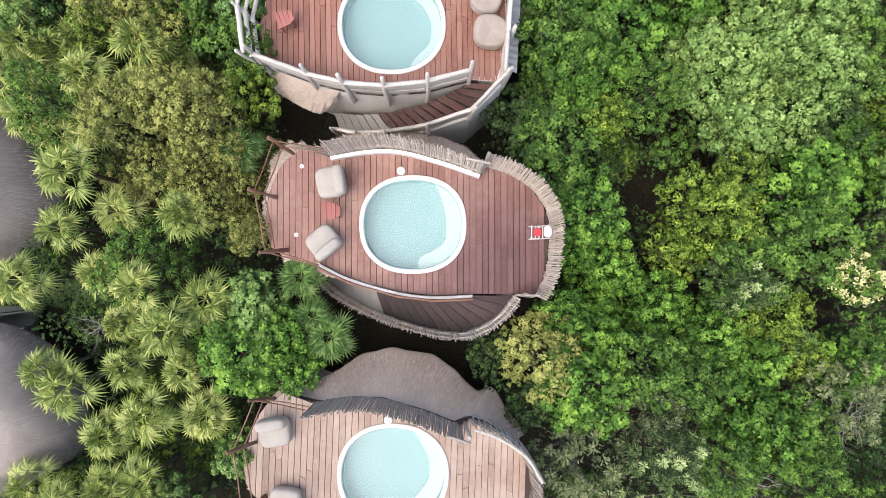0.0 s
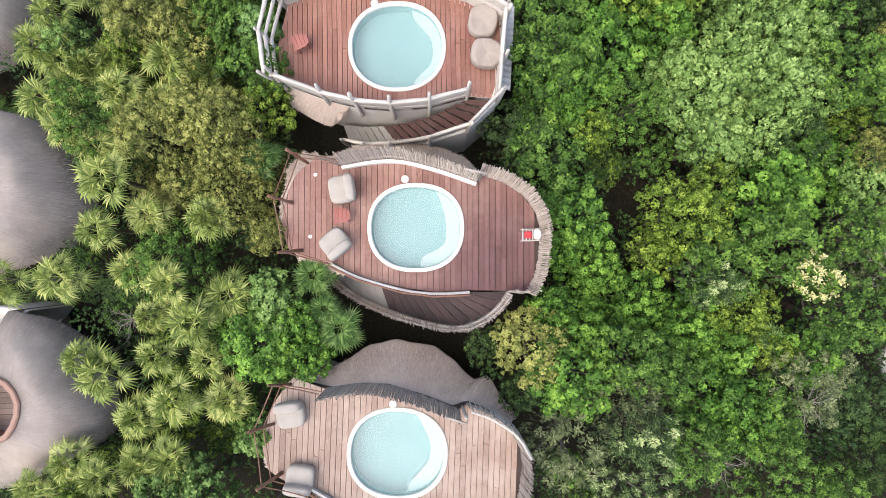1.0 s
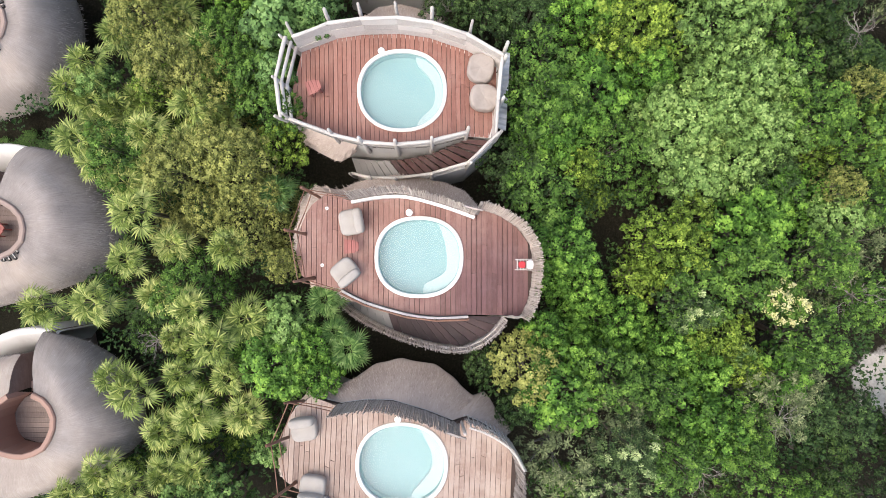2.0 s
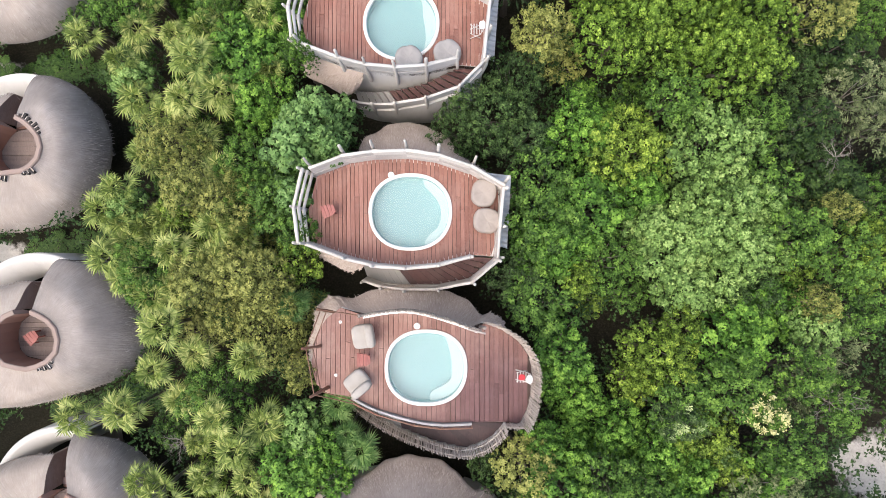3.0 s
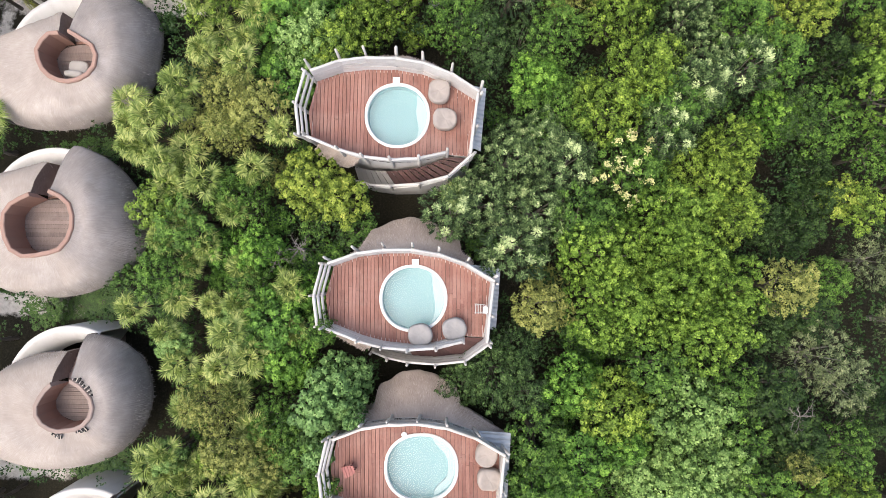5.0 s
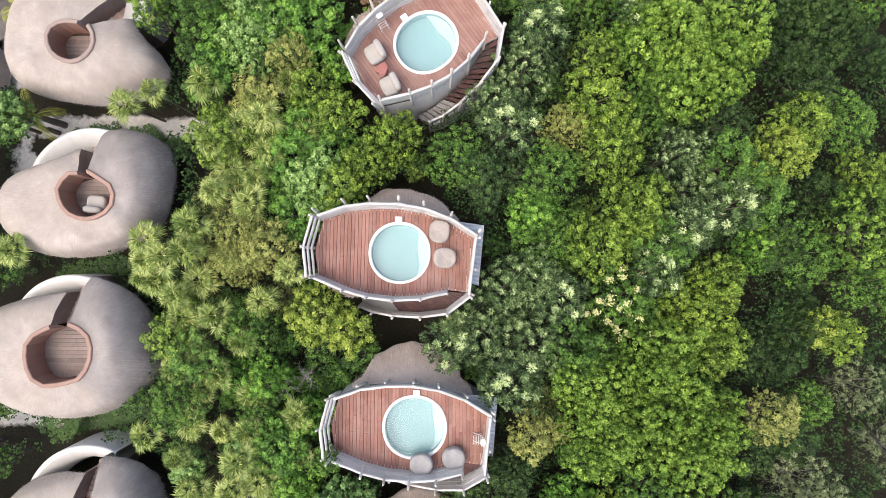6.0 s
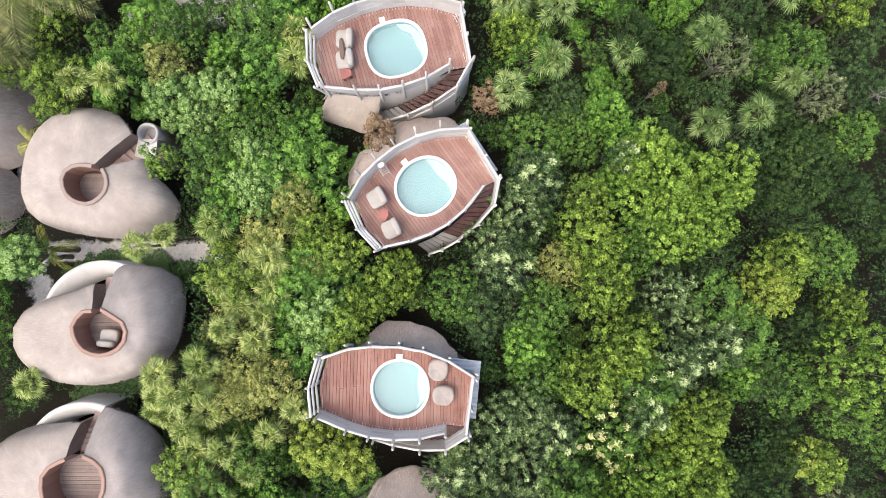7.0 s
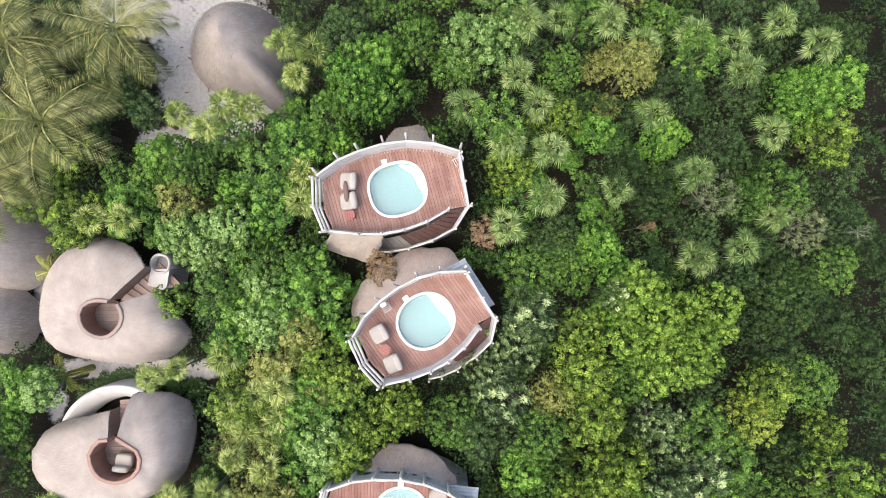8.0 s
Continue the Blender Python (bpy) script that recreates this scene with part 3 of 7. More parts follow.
def build_rail(villa, line, z_of, rows, high, lean, material, post_every=1, post_top=1.2, post_lean=0.34, seed=0, post_low=-0.45):
    """Boards or logs between leaning posts; line runs with the outside on its right; z_of(i) is the height of its foot."""
    rs = random.Random(seed)
    rail = part("railing", log((*line[0], z_of(0)), (*(Vector(line[0]) + (offset_line(line, lean)[0] - Vector(line[0]))), z_of(0) + 0.4), 0.02, 0.02), material, villa)
    outs = offset_line(line, 1.0)
    for i in range(len(line) - 1):
        a, b = Vector(line[i]), Vector(line[i + 1])
        na, nb = outs[i] - a, outs[i + 1] - b
        for k, (z, half) in enumerate(rows):
            pa, pb = a + na * lean * z / high, b + nb * lean * z / high
            ext = (pb - pa).normalized() * 0.03
            pa, pb = pa - ext, pb + ext
            q = rs.uniform(-0.012, 0.012)
            if half > 0.06:
                # a sawn board on edge, leaning with the rail
                dz, do = half, lean * half / high
                th = 0.022
                c = []
                for s in (-1, 1):
                    for p, n, zz, sg in ((pa, na, z_of(i), -1), (pb, nb, z_of(i + 1), -1), (pb, nb, z_of(i + 1), 1), (pa, na, z_of(i), 1)):
                        w = p + n * (do * s + th * sg + q)
                        c.append((w.x, w.y, zz + z + dz * s))
                g = box8([c[3], c[2], c[1], c[0], c[7], c[6], c[5], c[4]])
                part("rail_board", g, material, rail)
            else:
                part("rail_log", log((*pa, z_of(i) + z + q), (*pb, z_of(i + 1) + z - q), half, half * 0.9, 8, 3, 0.12, rs.random()), material, rail, "", True)
    for i in range(0, len(line), post_every):
        a = Vector(line[i])
        n = outs[i] - a
        off = math.copysign(0.05, post_lean)
        foot, head = a + n * off, a + n * (off + post_lean)
        j = rs.uniform(-0.05, 0.05)
        part("post", log((*foot, z_of(i) + post_low), (head.x + j, head.y, z_of(i) + post_top), 0.058, 0.045, 8, 4, 0.2, rs.random()), M_LOG, rail, "", True)
    return rail


def build_stair(villa, inner, outer, wood, stone, drop, seed, mat_wood=None):
    """A flight that curls down the south side: wooden treads first, concrete steps below."""
    stair = part("stair", prism([tuple(along(inner, 1.0)), tuple(along(outer, 1.0)), tuple(along(outer, 0.97)), tuple(along(inner, 0.97))][::-1], -drop - 0.25, -drop), M_CONCRETE, villa)
    n = wood + stone
    for i in range(n):
        k0, k1 = i / n, (i + 1) / n
        z = -drop * (i + 1) / (n + 1)
        c = [along(inner, k0 + 0.07 / n), along(outer, k0 + 0.07 / n), along(outer, k1 - 0.02 / n), along(inner, k1 - 0.02 / n)]
        c = [(p.x, p.y) for p in c][::-1]
        th = 0.045 if i < wood else 0.2
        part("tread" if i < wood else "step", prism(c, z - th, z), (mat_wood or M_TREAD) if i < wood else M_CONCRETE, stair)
    return stair


def curtain(line, z_top, z_bot, thick):
    """A wall along a polyline; z_top(k) by share of its length."""
    outs = offset_line(line, thick)
    v, f = [], []
    n = len(line)
    for i, (p, o) in enumerate(zip(line, outs)):
        t = z_top(i)
        v += [(p[0], p[1], z_bot), (p[0], p[1], t), (o.x, o.y, t), (o.x, o.y, z_bot)]
    for i in range(n - 1):
        a, b = 4 * i, 4 * i + 4
        f += [(a, a + 1, b + 1, b), (a + 1, a + 2, b + 2, b + 1), (a + 2, a + 3, b + 3, b + 2), (a + 3, a, b, b + 3)]
    f += [(0, 3, 2, 1), (4 * n - 4, 4 * n - 3, 4 * n - 2, 4 * n - 1)]
    return v, f


def thatch_skirt(villa, loop, width_of, z_top, fall, mat, straw, seed, label):
    """A sloping thatched roof round the deck; width_of(angle in degrees) is how far it reaches out."""
    na, nr = 150, 14
    v, f, uv = [], [], []
    edge = []
    for i in range(na + 1):
        w = 2 * math.pi * i / na
        wide = width_of(math.degrees(w) % 360)
        p = ray_out(loop, w) * 0.985
        d = Vector((math.cos(w), math.sin(w)))
        wide *= 1 + 0.10 * noise.noise(Vector((math.cos(w) * 5, math.sin(w) * 5, seed)))
        edge.append((p, d, wide))
    col = {}
    for i, (p, d, wide) in enumerate(edge):
        if wide < 0.12:
            continue
        col[i] = len(v)
        for j in range(nr + 2):
            k = min(1.0, j / nr)
            q = p + d * wide * k * (0.97 if j > nr else 1)
            lump = 0.06 * noise.noise(Vector((q.x * 1.5, q.y * 1.5, seed * 3.1)))
            step = 0.07 if k > 0.8 else 0.0          # the eave is a second, lower layer
            v.append((q.x, q.y, z_top - fall * min(1.3, wide) * (0.6 * k + 0.4 * k * k) - step + lump * k - (0.22 if j > nr else 0.0)))
            uv.append((2.2 * 2 * math.pi * i / na, wide * k))
    for i in range(na):
        if i in col and i + 1 in col:
            for j in range(nr + 1):
                a, b = col[i] + j, col[i + 1] + j
                f.append((a, a + 1, b + 1, b))
    roof = part("thatch_roof", (v, f), mat, villa, label, True, uv)
    wide_ones = [e for e in edge if e[2] > 0.2]

    def base(a, b):
        p, d, wide = wide_ones[int(a * len(wide_ones))]
        k = 0.1 + 0.83 * math.sqrt(b)
        q = p + d * wide * k + Vector((-d.y, d.x)) * (0.13 + 0.05 * k * wide) * ((a * len(wide_ones)) % 1.0 - 0.5)
        return Vector((q.x, q.y, z_top - fall * min(1.3, wide) * (0.6 * k + 0.4 * k * k) + 0.01)), Vector((d.x, d.y, -fall * 0.8)).normalized()
    part("straw", blades(base, None, 4500, 0.10, 0.008, 0.012, seed), straw, roof, "loose straw", False, None, "stuff")
    return roof


def corrugated(villa, quad, z, drop):
    """A corrugated sheet: quad of plan points, ridges running from its first side to its third."""
    a, b, c, d = [Vector(p) for p in quad]
    n = 56
    v, f = [], []
    for i in range(n + 1):
        k = i / n
        p, q = a.lerp(b, k), d.lerp(c, k)
        h = 0.018 * math.sin(i * math.pi / 2)
        v += [(p.x, p.y, z + h), (q.x, q.y, z - drop + h)]
    f = [(2 * i, 2 * i + 2, 2 * i + 3, 2 * i + 1) for i in range(n)]
    ob = part("metal_roof", (v, f), M_METAL, villa, "grey corrugated metal awning")
    m = ob.modifiers.new("thick", "SOLIDIFY")
    m.thickness = 0.006


def oval_villa(x, y, turn, boards, skirt, seed, pool=(1.13, 1.1, 2.15), bench=(), step=("square", 0.04, 1.19, 0.11),
               awning=True, tan=False, stretch=(1.0, 1.0), label="", inner_rail=M_RAIL_WHITE):
    rail_mat = inner_rail
    villa = thing("treehouse_villa", pose(x, y, DECK_Z, 0, 0, turn), label, "villa", "villas with roof decks")
    sx, sy = stretch
    sc = lambda pts: [(a * sx, b * sy) for a, b in pts]
    north, south = sc(OVAL_N), sc(OVAL_S)
    loop = deck_loop(north, south)
    build_deck(villa, north, south, pool, 0.128, boards, seed)
    build_pool(villa, pool, bench, step)
    # plastered body under the deck, and the outer wall of the stair
    part("wall", curtain(sc(OVAL_S)[::-1], lambda i: -0.01, -DECK_Z + 0.1, 0.1), M_PLASTER, villa, "white plastered wall")
    part("wall", curtain(sc(OVAL_N), lambda i: -0.01, -DECK_Z + 0.1, 0.1), M_PLASTER, villa, "white plastered wall")
    drop = 2.3
    build_stair(villa, sc(OVAL_STAIR_IN), sc(OVAL_STAIR_OUT), 11, 6, drop, seed)
    out = sc(OVAL_STAIR_OUT)
    n = len(out)
    ks = [length_of(out[:i + 1]) / length_of(out) if i else 0.0 for i in range(n)]
    zs = [-drop * k for k in ks]
    part("stair_wall", curtain(out, lambda i: zs[i] + 0.12, -DECK_Z + 0.1, -0.09), M_PLASTER, villa, "white plastered stair wall")
    rows = ((0.14, 0.125), (0.41, 0.125), (0.68, 0.125), (0.86, 0.055))
    # west end: three open rails
    west = [north[1], (north[0][0], 0.1 * sy), (south[1][0], south[1][1])]
    build_rail(villa, west, lambda i: 0.0, ((0.3, 0.05), (0.6, 0.05), (0.9, 0.055)), 0.95, 0.24, rail_mat, 1, 1.02, 0.28, seed + 1)
    # north side and east end
    build_rail(villa, north[1:], lambda i: 0.0, rows, 0.95, -0.10, rail_mat, 1, 1.3, -0.26, seed + 2)
    build_rail(villa, [north[-1], (2.53 * sx, -0.5 * sy), (2.45 * sx, -1.36 * sy)], lambda i: 0.0, rows, 0.95, -0.03, rail_mat, 1, 1.1, -0.08, seed + 3)
    # south side: along the deck, then down the stair
    build_rail(villa, list(south[1:7]), lambda i: 0.0, rows, 0.95, 0.08, inner_rail, 1, 1.4, 0.02, seed + 4, -0.8)
    build_rail(villa, out, lambda i: zs[i] + 0.12, ((0.14, 0.13), (0.42, 0.13), (0.69, 0.12), (0.84, 0.05)), 0.9, -0.1, inner_rail, 1, 1.2, -0.1, seed + 5, -0.5)
    thatch_skirt(villa, loop, skirt, -0.32, 0.75, M_THATCH_TAN if tan else M_THATCH_GREY, M_STRAW_TAN if tan else M_STRAW_GREY, seed,
                 "pale tan palm thatch" if tan else "weathered grey palm thatch")
    if awning:
        corrugated(villa, [(1.85 * sx, 1.18 * sy), (2.5 * sx, -1.0 * sy), (2.85 * sx, -1.1 * sy), (3.0 * sx, 1.05 * sy)], -0.05, 0.12)
    return villa


def stick_fence(villa, line, z_of, high, lean, material, spacing, seed, label, meshes, plinth=0.0, caps=True):
    """Upright sticks in a row, tied to two runners; line runs with the outside on its left."""
    rs = random.Random(seed)
    total = length_of(line)
    n = int(total / spacing)
    outs = offset_line(line, -1.0)
    pts3 = [(*p, z_of(i)) for i, p in enumerate(line)]
    side3 = [(*(o - Vector(p[:2])), 0.0) for p, o in zip(line, outs)]
    tubes = [sweep([Vector(along(pts3, k / 12)) + Vector(along(side3, k / 12)) * lean * h + Vector((0, 0, high * h)) for k in range(13)], 0.018) for h in (0.3, 0.8)]
    fence = part("stick_fence", tubes[0], material, villa, label)
    part("runner", tubes[1], material, fence)
    for i in range(n):
        k = (i + rs.uniform(0.2, 0.8)) / n
        p, s = Vector(along(pts3, k)), Vector(along(side3, k)).normalized()
        h = high * rs.uniform(0.975, 1.02)
        way = (s * (lean + rs.uniform(-0.03, 0.03)) + Vector((rs.uniform(-0.022, 0.022), rs.uniform(-0.022, 0.022), high))).normalized()
        m = Matrix.Translation(p + s * rs.uniform(-0.02, 0.02)) @ way.to_track_quat("Z", "Y").to_matrix().to_4x4() @ Matrix.Rotation(rs.uniform(0, 6.28), 4, "Z") @ Matrix.Diagonal((1, 1, h, 1))
        put("stick", meshes[rs.randrange(len(meshes))], fence, m)
    return fence


def stick_meshes(name, material):
    out = []
    for k in range(5):
        g = log((0, 0, 0), (0, 0, 1), 0.0125 + 0.0025 * (k % 3), 0.011 + 0.002 * (k % 2), 5, 2, 0.30, k + 3)
        out.append(mesh_of(name, g[0], g[1], material))
    return out


STICKS_PALE, STICKS_GREY = stick_meshes("stick", M_STICK), stick_meshes("stick", M_STICK_GREY)


def broad_villa(x, y, turn, boards, seed, stick, sticks, pool, bench, step, skirt, label, plinth, north_lean=0.06, grey=False, north_high=1.3):
    villa = thing("treehouse_villa", pose(x, y, DECK_Z, 0, 0, turn), label, "villa", "villas with roof decks")
    loop = deck_loop(BROAD_N, BROAD_S)
    build_deck(villa, BROAD_N, BROAD_S, pool, 0.145, boards, seed)
    build_pool(villa, pool, bench, step)
    part("wall", curtain(list(BROAD_S)[::-1], lambda i: -0.262, -DECK_Z + 0.1, 0.1), M_PLASTER, villa, "white plastered wall")
    part("wall", curtain(list(BROAD_N), lambda i: -0.262, -DECK_Z + 0.1, 0.1), M_PLASTER, villa, "white plastered wall")
    drop = 2.2
    build_stair(villa, BROAD_STAIR_IN, BROAD_STAIR_OUT, 12, 6, drop, seed, M_TREAD_SHADE)
    out = rounded(BROAD_STAIR_OUT, 2)
    n = len(out)
    zs = [-drop * 0.85 * (length_of(out[:i + 1]) / length_of(out) if i else 0.0) for i in range(n)]
    part("stair_wall", curtain(out, lambda i: zs[i] + 0.02, -DECK_Z + 0.1, -0.07), M_PLASTER, villa, "white plastered stair wall")
    fence_n = rounded(BROAD_N[4:9], 3)
    fence_e = rounded(BROAD_N[9:] + BROAD_S[:8:-1], 3)
    if plinth:
        part("plinth", curtain(fence_n, lambda i: 0.2, 0.0, 0.08), M_POOL_RIM, villa, "white plaster kerb")
    stick_fence(villa, [Vector(p) + Vector((0, 0.03)) for p in fence_n], lambda i: 0.0, north_high, north_lean, stick, 0.0128, seed + 1, "screen of upright sticks", sticks)
    stick_fence(villa, [(2.36, -1.66), (2.84, -1.68)], lambda i: -0.05, 0.85, 0.08, stick, 0.02, seed + 4, "screen of upright sticks", sticks)
    stick_fence(villa, fence_e, lambda i: 0.0, 0.95, 0.13, stick, 0.0155, seed + 2, "screen of upright sticks", sticks)
    stick_fence(villa, out, lambda i: zs[i] - 0.05, 0.85, 0.08, stick, 0.0215, seed + 3, "screen of upright sticks", sticks)
    # gate post between the two screens
    gate = part("gate_post", log((1.62, 1.2, -0.3), (1.66, 1.38, 1.55), 0.05, 0.045, 8, 3, 0.1, 3), M_STICK_GREY, villa, "", True)
    part("gate_rail", log((1.2, 1.32, 1.3), (1.7, 1.2, 1.35), 0.03, 0.03, 6, 2, 0.1, 4), M_STICK_GREY, gate, "", True)
    if grey:
        # an open pole lattice stands outside the eastern screen
        arc = [Vector((*(Vector(p) * 1.05), 0.0)) for p in rounded(BROAD_N[9:13], 3)]
        lattice = part("lattice", sweep([p + Vector((0, 0, 1.15)) for p in arc], 0.03), M_LOG, villa, "pale grey pole lattice")
        part("lattice_rail", sweep([p + Vector((0, 0, 0.65)) for p in arc], 0.026), M_LOG, lattice)
        for i in range(15):
            p = Vector(along(arc, i / 14))
            part("lattice_rung", log(p + Vector((0, 0, -0.1)), p * 1.015 + Vector((0, 0, 1.2)), 0.016, 0.014, 5, 1, 0.1, i), M_LOG, lattice)
    # low kerb with a thin log along the stair
    rail_line = rounded(BROAD_S[3:8], 3)
    part("stair_kerb", curtain([(p[0], p[1] - 0.01) for p in rail_line], lambda i: 0.13, -0.2, 0.06), M_RAIL_WHITE, villa, "white painted kerb board")
    for a, b in zip(rail_line[::3], rail_line[3::3]):
        part("rail_log", log((a[0], a[1] - 0.10, 0.30), (b[0], b[1] - 0.10, 0.30), 0.028, 0.026, 7, 3, 0.15, a[0]), M_BROWN_LOG, villa, "", True)
        part("post", log((b[0], b[1] - 0.09, -0.1), (b[0], b[1] - 0.10, 0.32), 0.020, 0.018, 7, 2, 0.1, b[0]), M_BROWN_LOG, villa, "", True)
    # rope railing on leaning posts round the west end
    feet = [(-2.9, 1.72), (-3.3, 0.66), (-3.05, -0.62), (-2.2, -0.92)]
    heads = []
    for i, (px, py) in enumerate(feet[:3]):
        d = Vector((px, py)).normalized()
        inner = Vector((px, py)) - d * 0.12
        head = Vector((px, py)) + d * 0.22
        part("post", log((*inner, 0.0), (*head, 1.0), 0.05, 0.042, 8, 4, 0.2, i + seed), M_BROWN_LOG, villa, "leaning brown log post", True)
        heads.append(((*inner.lerp(head, 0.8), 0.8), (*inner.lerp(head, 0.45), 0.45)))
    ends = [((-1.9, 1.62, 0.8), (-1.9, 1.6, 0.45))] + heads + [((-2.1, -0.95, 0.6), (-2.1, -0.95, 0.35))]
    for a, b in zip(ends, ends[1:]):
        for h in range(2):
            mid = (Vector(a[h]) + Vector(b[h])) / 2 - Vector((0, 0, 0.05))
            part("rope", join(log(a[h], mid, 0.014, 0.014, 6, 1), log(mid, b[h], 0.014, 0.014, 6, 1)), M_BROWN_LOG, villa, "", True)
    thatch_skirt(villa, loop, skirt, -0.32, 0.75, M_THATCH_GREY, M_STRAW_GREY, seed, "weathered grey palm thatch")
    return villa


def bump_at(w, centre, wide):
    d = (w - centre + 180) % 360 - 180
    return math.exp(-(d / wide) ** 2)


def reach_by(*knots):
    """How far a thatched skirt reaches out, by angle: knots of (degrees, metres), none between the last and the first."""
    def width(w):
        for (a, p), (b, q) in zip(knots, knots[1:]):
            if a <= w <= b:
                k = (w - a) / (b - a)
                return p + (q - p) * k * k * (3 - 2 * k)
        return 0.0
    return width


BENCH_A = [(0.34, 1.06), (0.56, 0.78), (0.82, 0.25), (0.80, -0.20), (0.52, -0.60), (0.32, -0.85), (0.30, -1.06)]
BENCH_B = [(0.48, 1.02), (0.62, 0.75), (0.75, 0.30), (0.78, -0.15), (0.72, -0.42), (0.45, -0.62), (0.20, -0.74), (0.12, -0.88), (0.12, -1.03)]
BENCH_C = [(0.38, 1.06), (0.45, 0.80), (0.78, 0.42), (0.92, 0.05), (0.86, -0.40), (0.58, -0.68), (0.42, -0.90), (0.45, -1.06)]
BENCH_D = [(0.45, 1.04), (0.62, 0.75), (0.66, 0.30), (0.74, -0.30), (0.66, -0.75), (0.40, -1.04)]
BENCH_E = [(0.60, 1.00), (0.66, 0.60), (0.64, 0.15), (0.72, -0.30), (0.70, -0.60), (0.52, -1.01)]
BENCH_G = [(0.25, 1.0), (0.45, 0.72), (0.72, 0.45), (0.80, 0.0), (0.92, -0.45), (0.80, -0.80), (0.55, -1.0)]
broad_villa(-1.155, -4.98, -2, M_DECK_PALE, 11, M_STICK_GREY, STICKS_GREY, (1.285, 1.17, 2.2), BENCH_A, ("round", -0.16, 1.26),
            reach_by((8, 0.0), (22, 0.45), (41, 0.85), (73, 1.15), (90, 1.1), (108, 0.95), (133, 0.55), (152, 0.15), (165, 0.0), (188, 0.25), (210, 0.3), (228, 0.0)),
            "villa with bleached plank roof deck and grey stick screens", 0.0, 0.0, True, 1.25)
broad_villa(-0.7, 0.81, 0, M_DECK_DAMP, 12, M_STICK, STICKS_PALE, (1.24, 1.14, 2.3), BENCH_B, ("round", -0.28, 1.25),
            reach_by((20, 0.0), (34, 0.4), (60, 0.75), (125, 0.8), (150, 0.65), (165, 0.3), (190, 0.15), (205, 0.4), (222, 0.0)),
            "villa with brown plank roof deck and pale stick screens", 0.2)
oval_villa(-1.2, 5.51, 1, M_DECK, reach_by((0, 0.2), (14, 0.6), (30, 0.5), (50, 0.6), (70, 1.3), (98, 1.5), (118, 1.15), (136, 0.4), (150, 0.0), (194, 0.0), (204, 0.6), (222, 0.65), (231, 0.0)), 13,
           (1.26, 1.17, 2.2), BENCH_C, ("round", -0.57, 1.13), True, False, (1.03, 1.04), "villa with red plank roof deck and weathered log rails", M_LOG)
oval_villa(-1.51, 11.28, 0, M_DECK, reach_by((18, 0.0), (40, 0.5), (62, 1.2), (95, 1.35), (120, 1.1), (145, 0.3), (155, 0.0), (194, 0.0), (202, 0.75), (226, 0.75), (234, 0.0)), 14,
           (1.16, 1.15, 2.1), BENCH_D, ("square", 0.06, 1.24, 0.115), label="villa with red plank roof deck and white rails")
oval_villa(-2.11, 17.58, -1, M_DECK, reach_by((20, 0.0), (36, 0.45), (60, 0.8), (105, 0.9), (130, 0.35), (145, 0.0), (196, 0.0), (204, 0.5), (222, 0.5), (232, 0.0)), 15,
           (1.12, 1.12, 2.1), BENCH_E, ("square", -0.06, 1.2, 0.12), True, False, (1.02, 1.03), "villa with red plank roof deck and open end rails")
oval_villa(-1.21, 25.29, 37, M_DECK_WET, reach_by((5, 0.0), (18, 0.5), (40, 1.2), (80, 1.4), (120, 1.3), (150, 0.7), (165, 0.1), (180, 0.0)), 16,
           (1.21, 1.12, 2.1), BENCH_E, ("square", -0.1, 1.2, 0.12), True, False, (0.92, 1.05), "villa with paler plank roof deck standing askew among trees")
oval_villa(-2.39, 30.58, 16, M_DECK_WET, reach_by((20, 0.0), (42, 0.7), (56, 1.3), (76, 1.2), (92, 0.5), (125, 0.35), (150, 0.5), (165, 0.4), (178, 0.0), (194, 0.0), (202, 1.2), (232, 1.3), (238, 0.0)), 17,
           (1.19, 1.11, 2.5), BENCH_G, ("square", -0.22, 1.2, 0.11), False, True, (1.02, 1.05), "villa with plank roof deck, rounded pool and tan thatch")

# ---- thatched huts with a sunken sitting pit ----
def by_share(row, u):
    """A value on a row of evenly spaced ones, by the share u of its length."""
    k = min(max(u, 0.0), 1.0) * (len(row) - 1)
    i = min(int(k), len(row) - 2)
    return row[i] + (row[i + 1] - row[i]) * (k - i)


def by_share_soft(row, u):
    return sum(by_share(row, u + d) * w for d, w in ((-0.03, 0.25), (0.0, 0.5), (0.03, 0.25)))


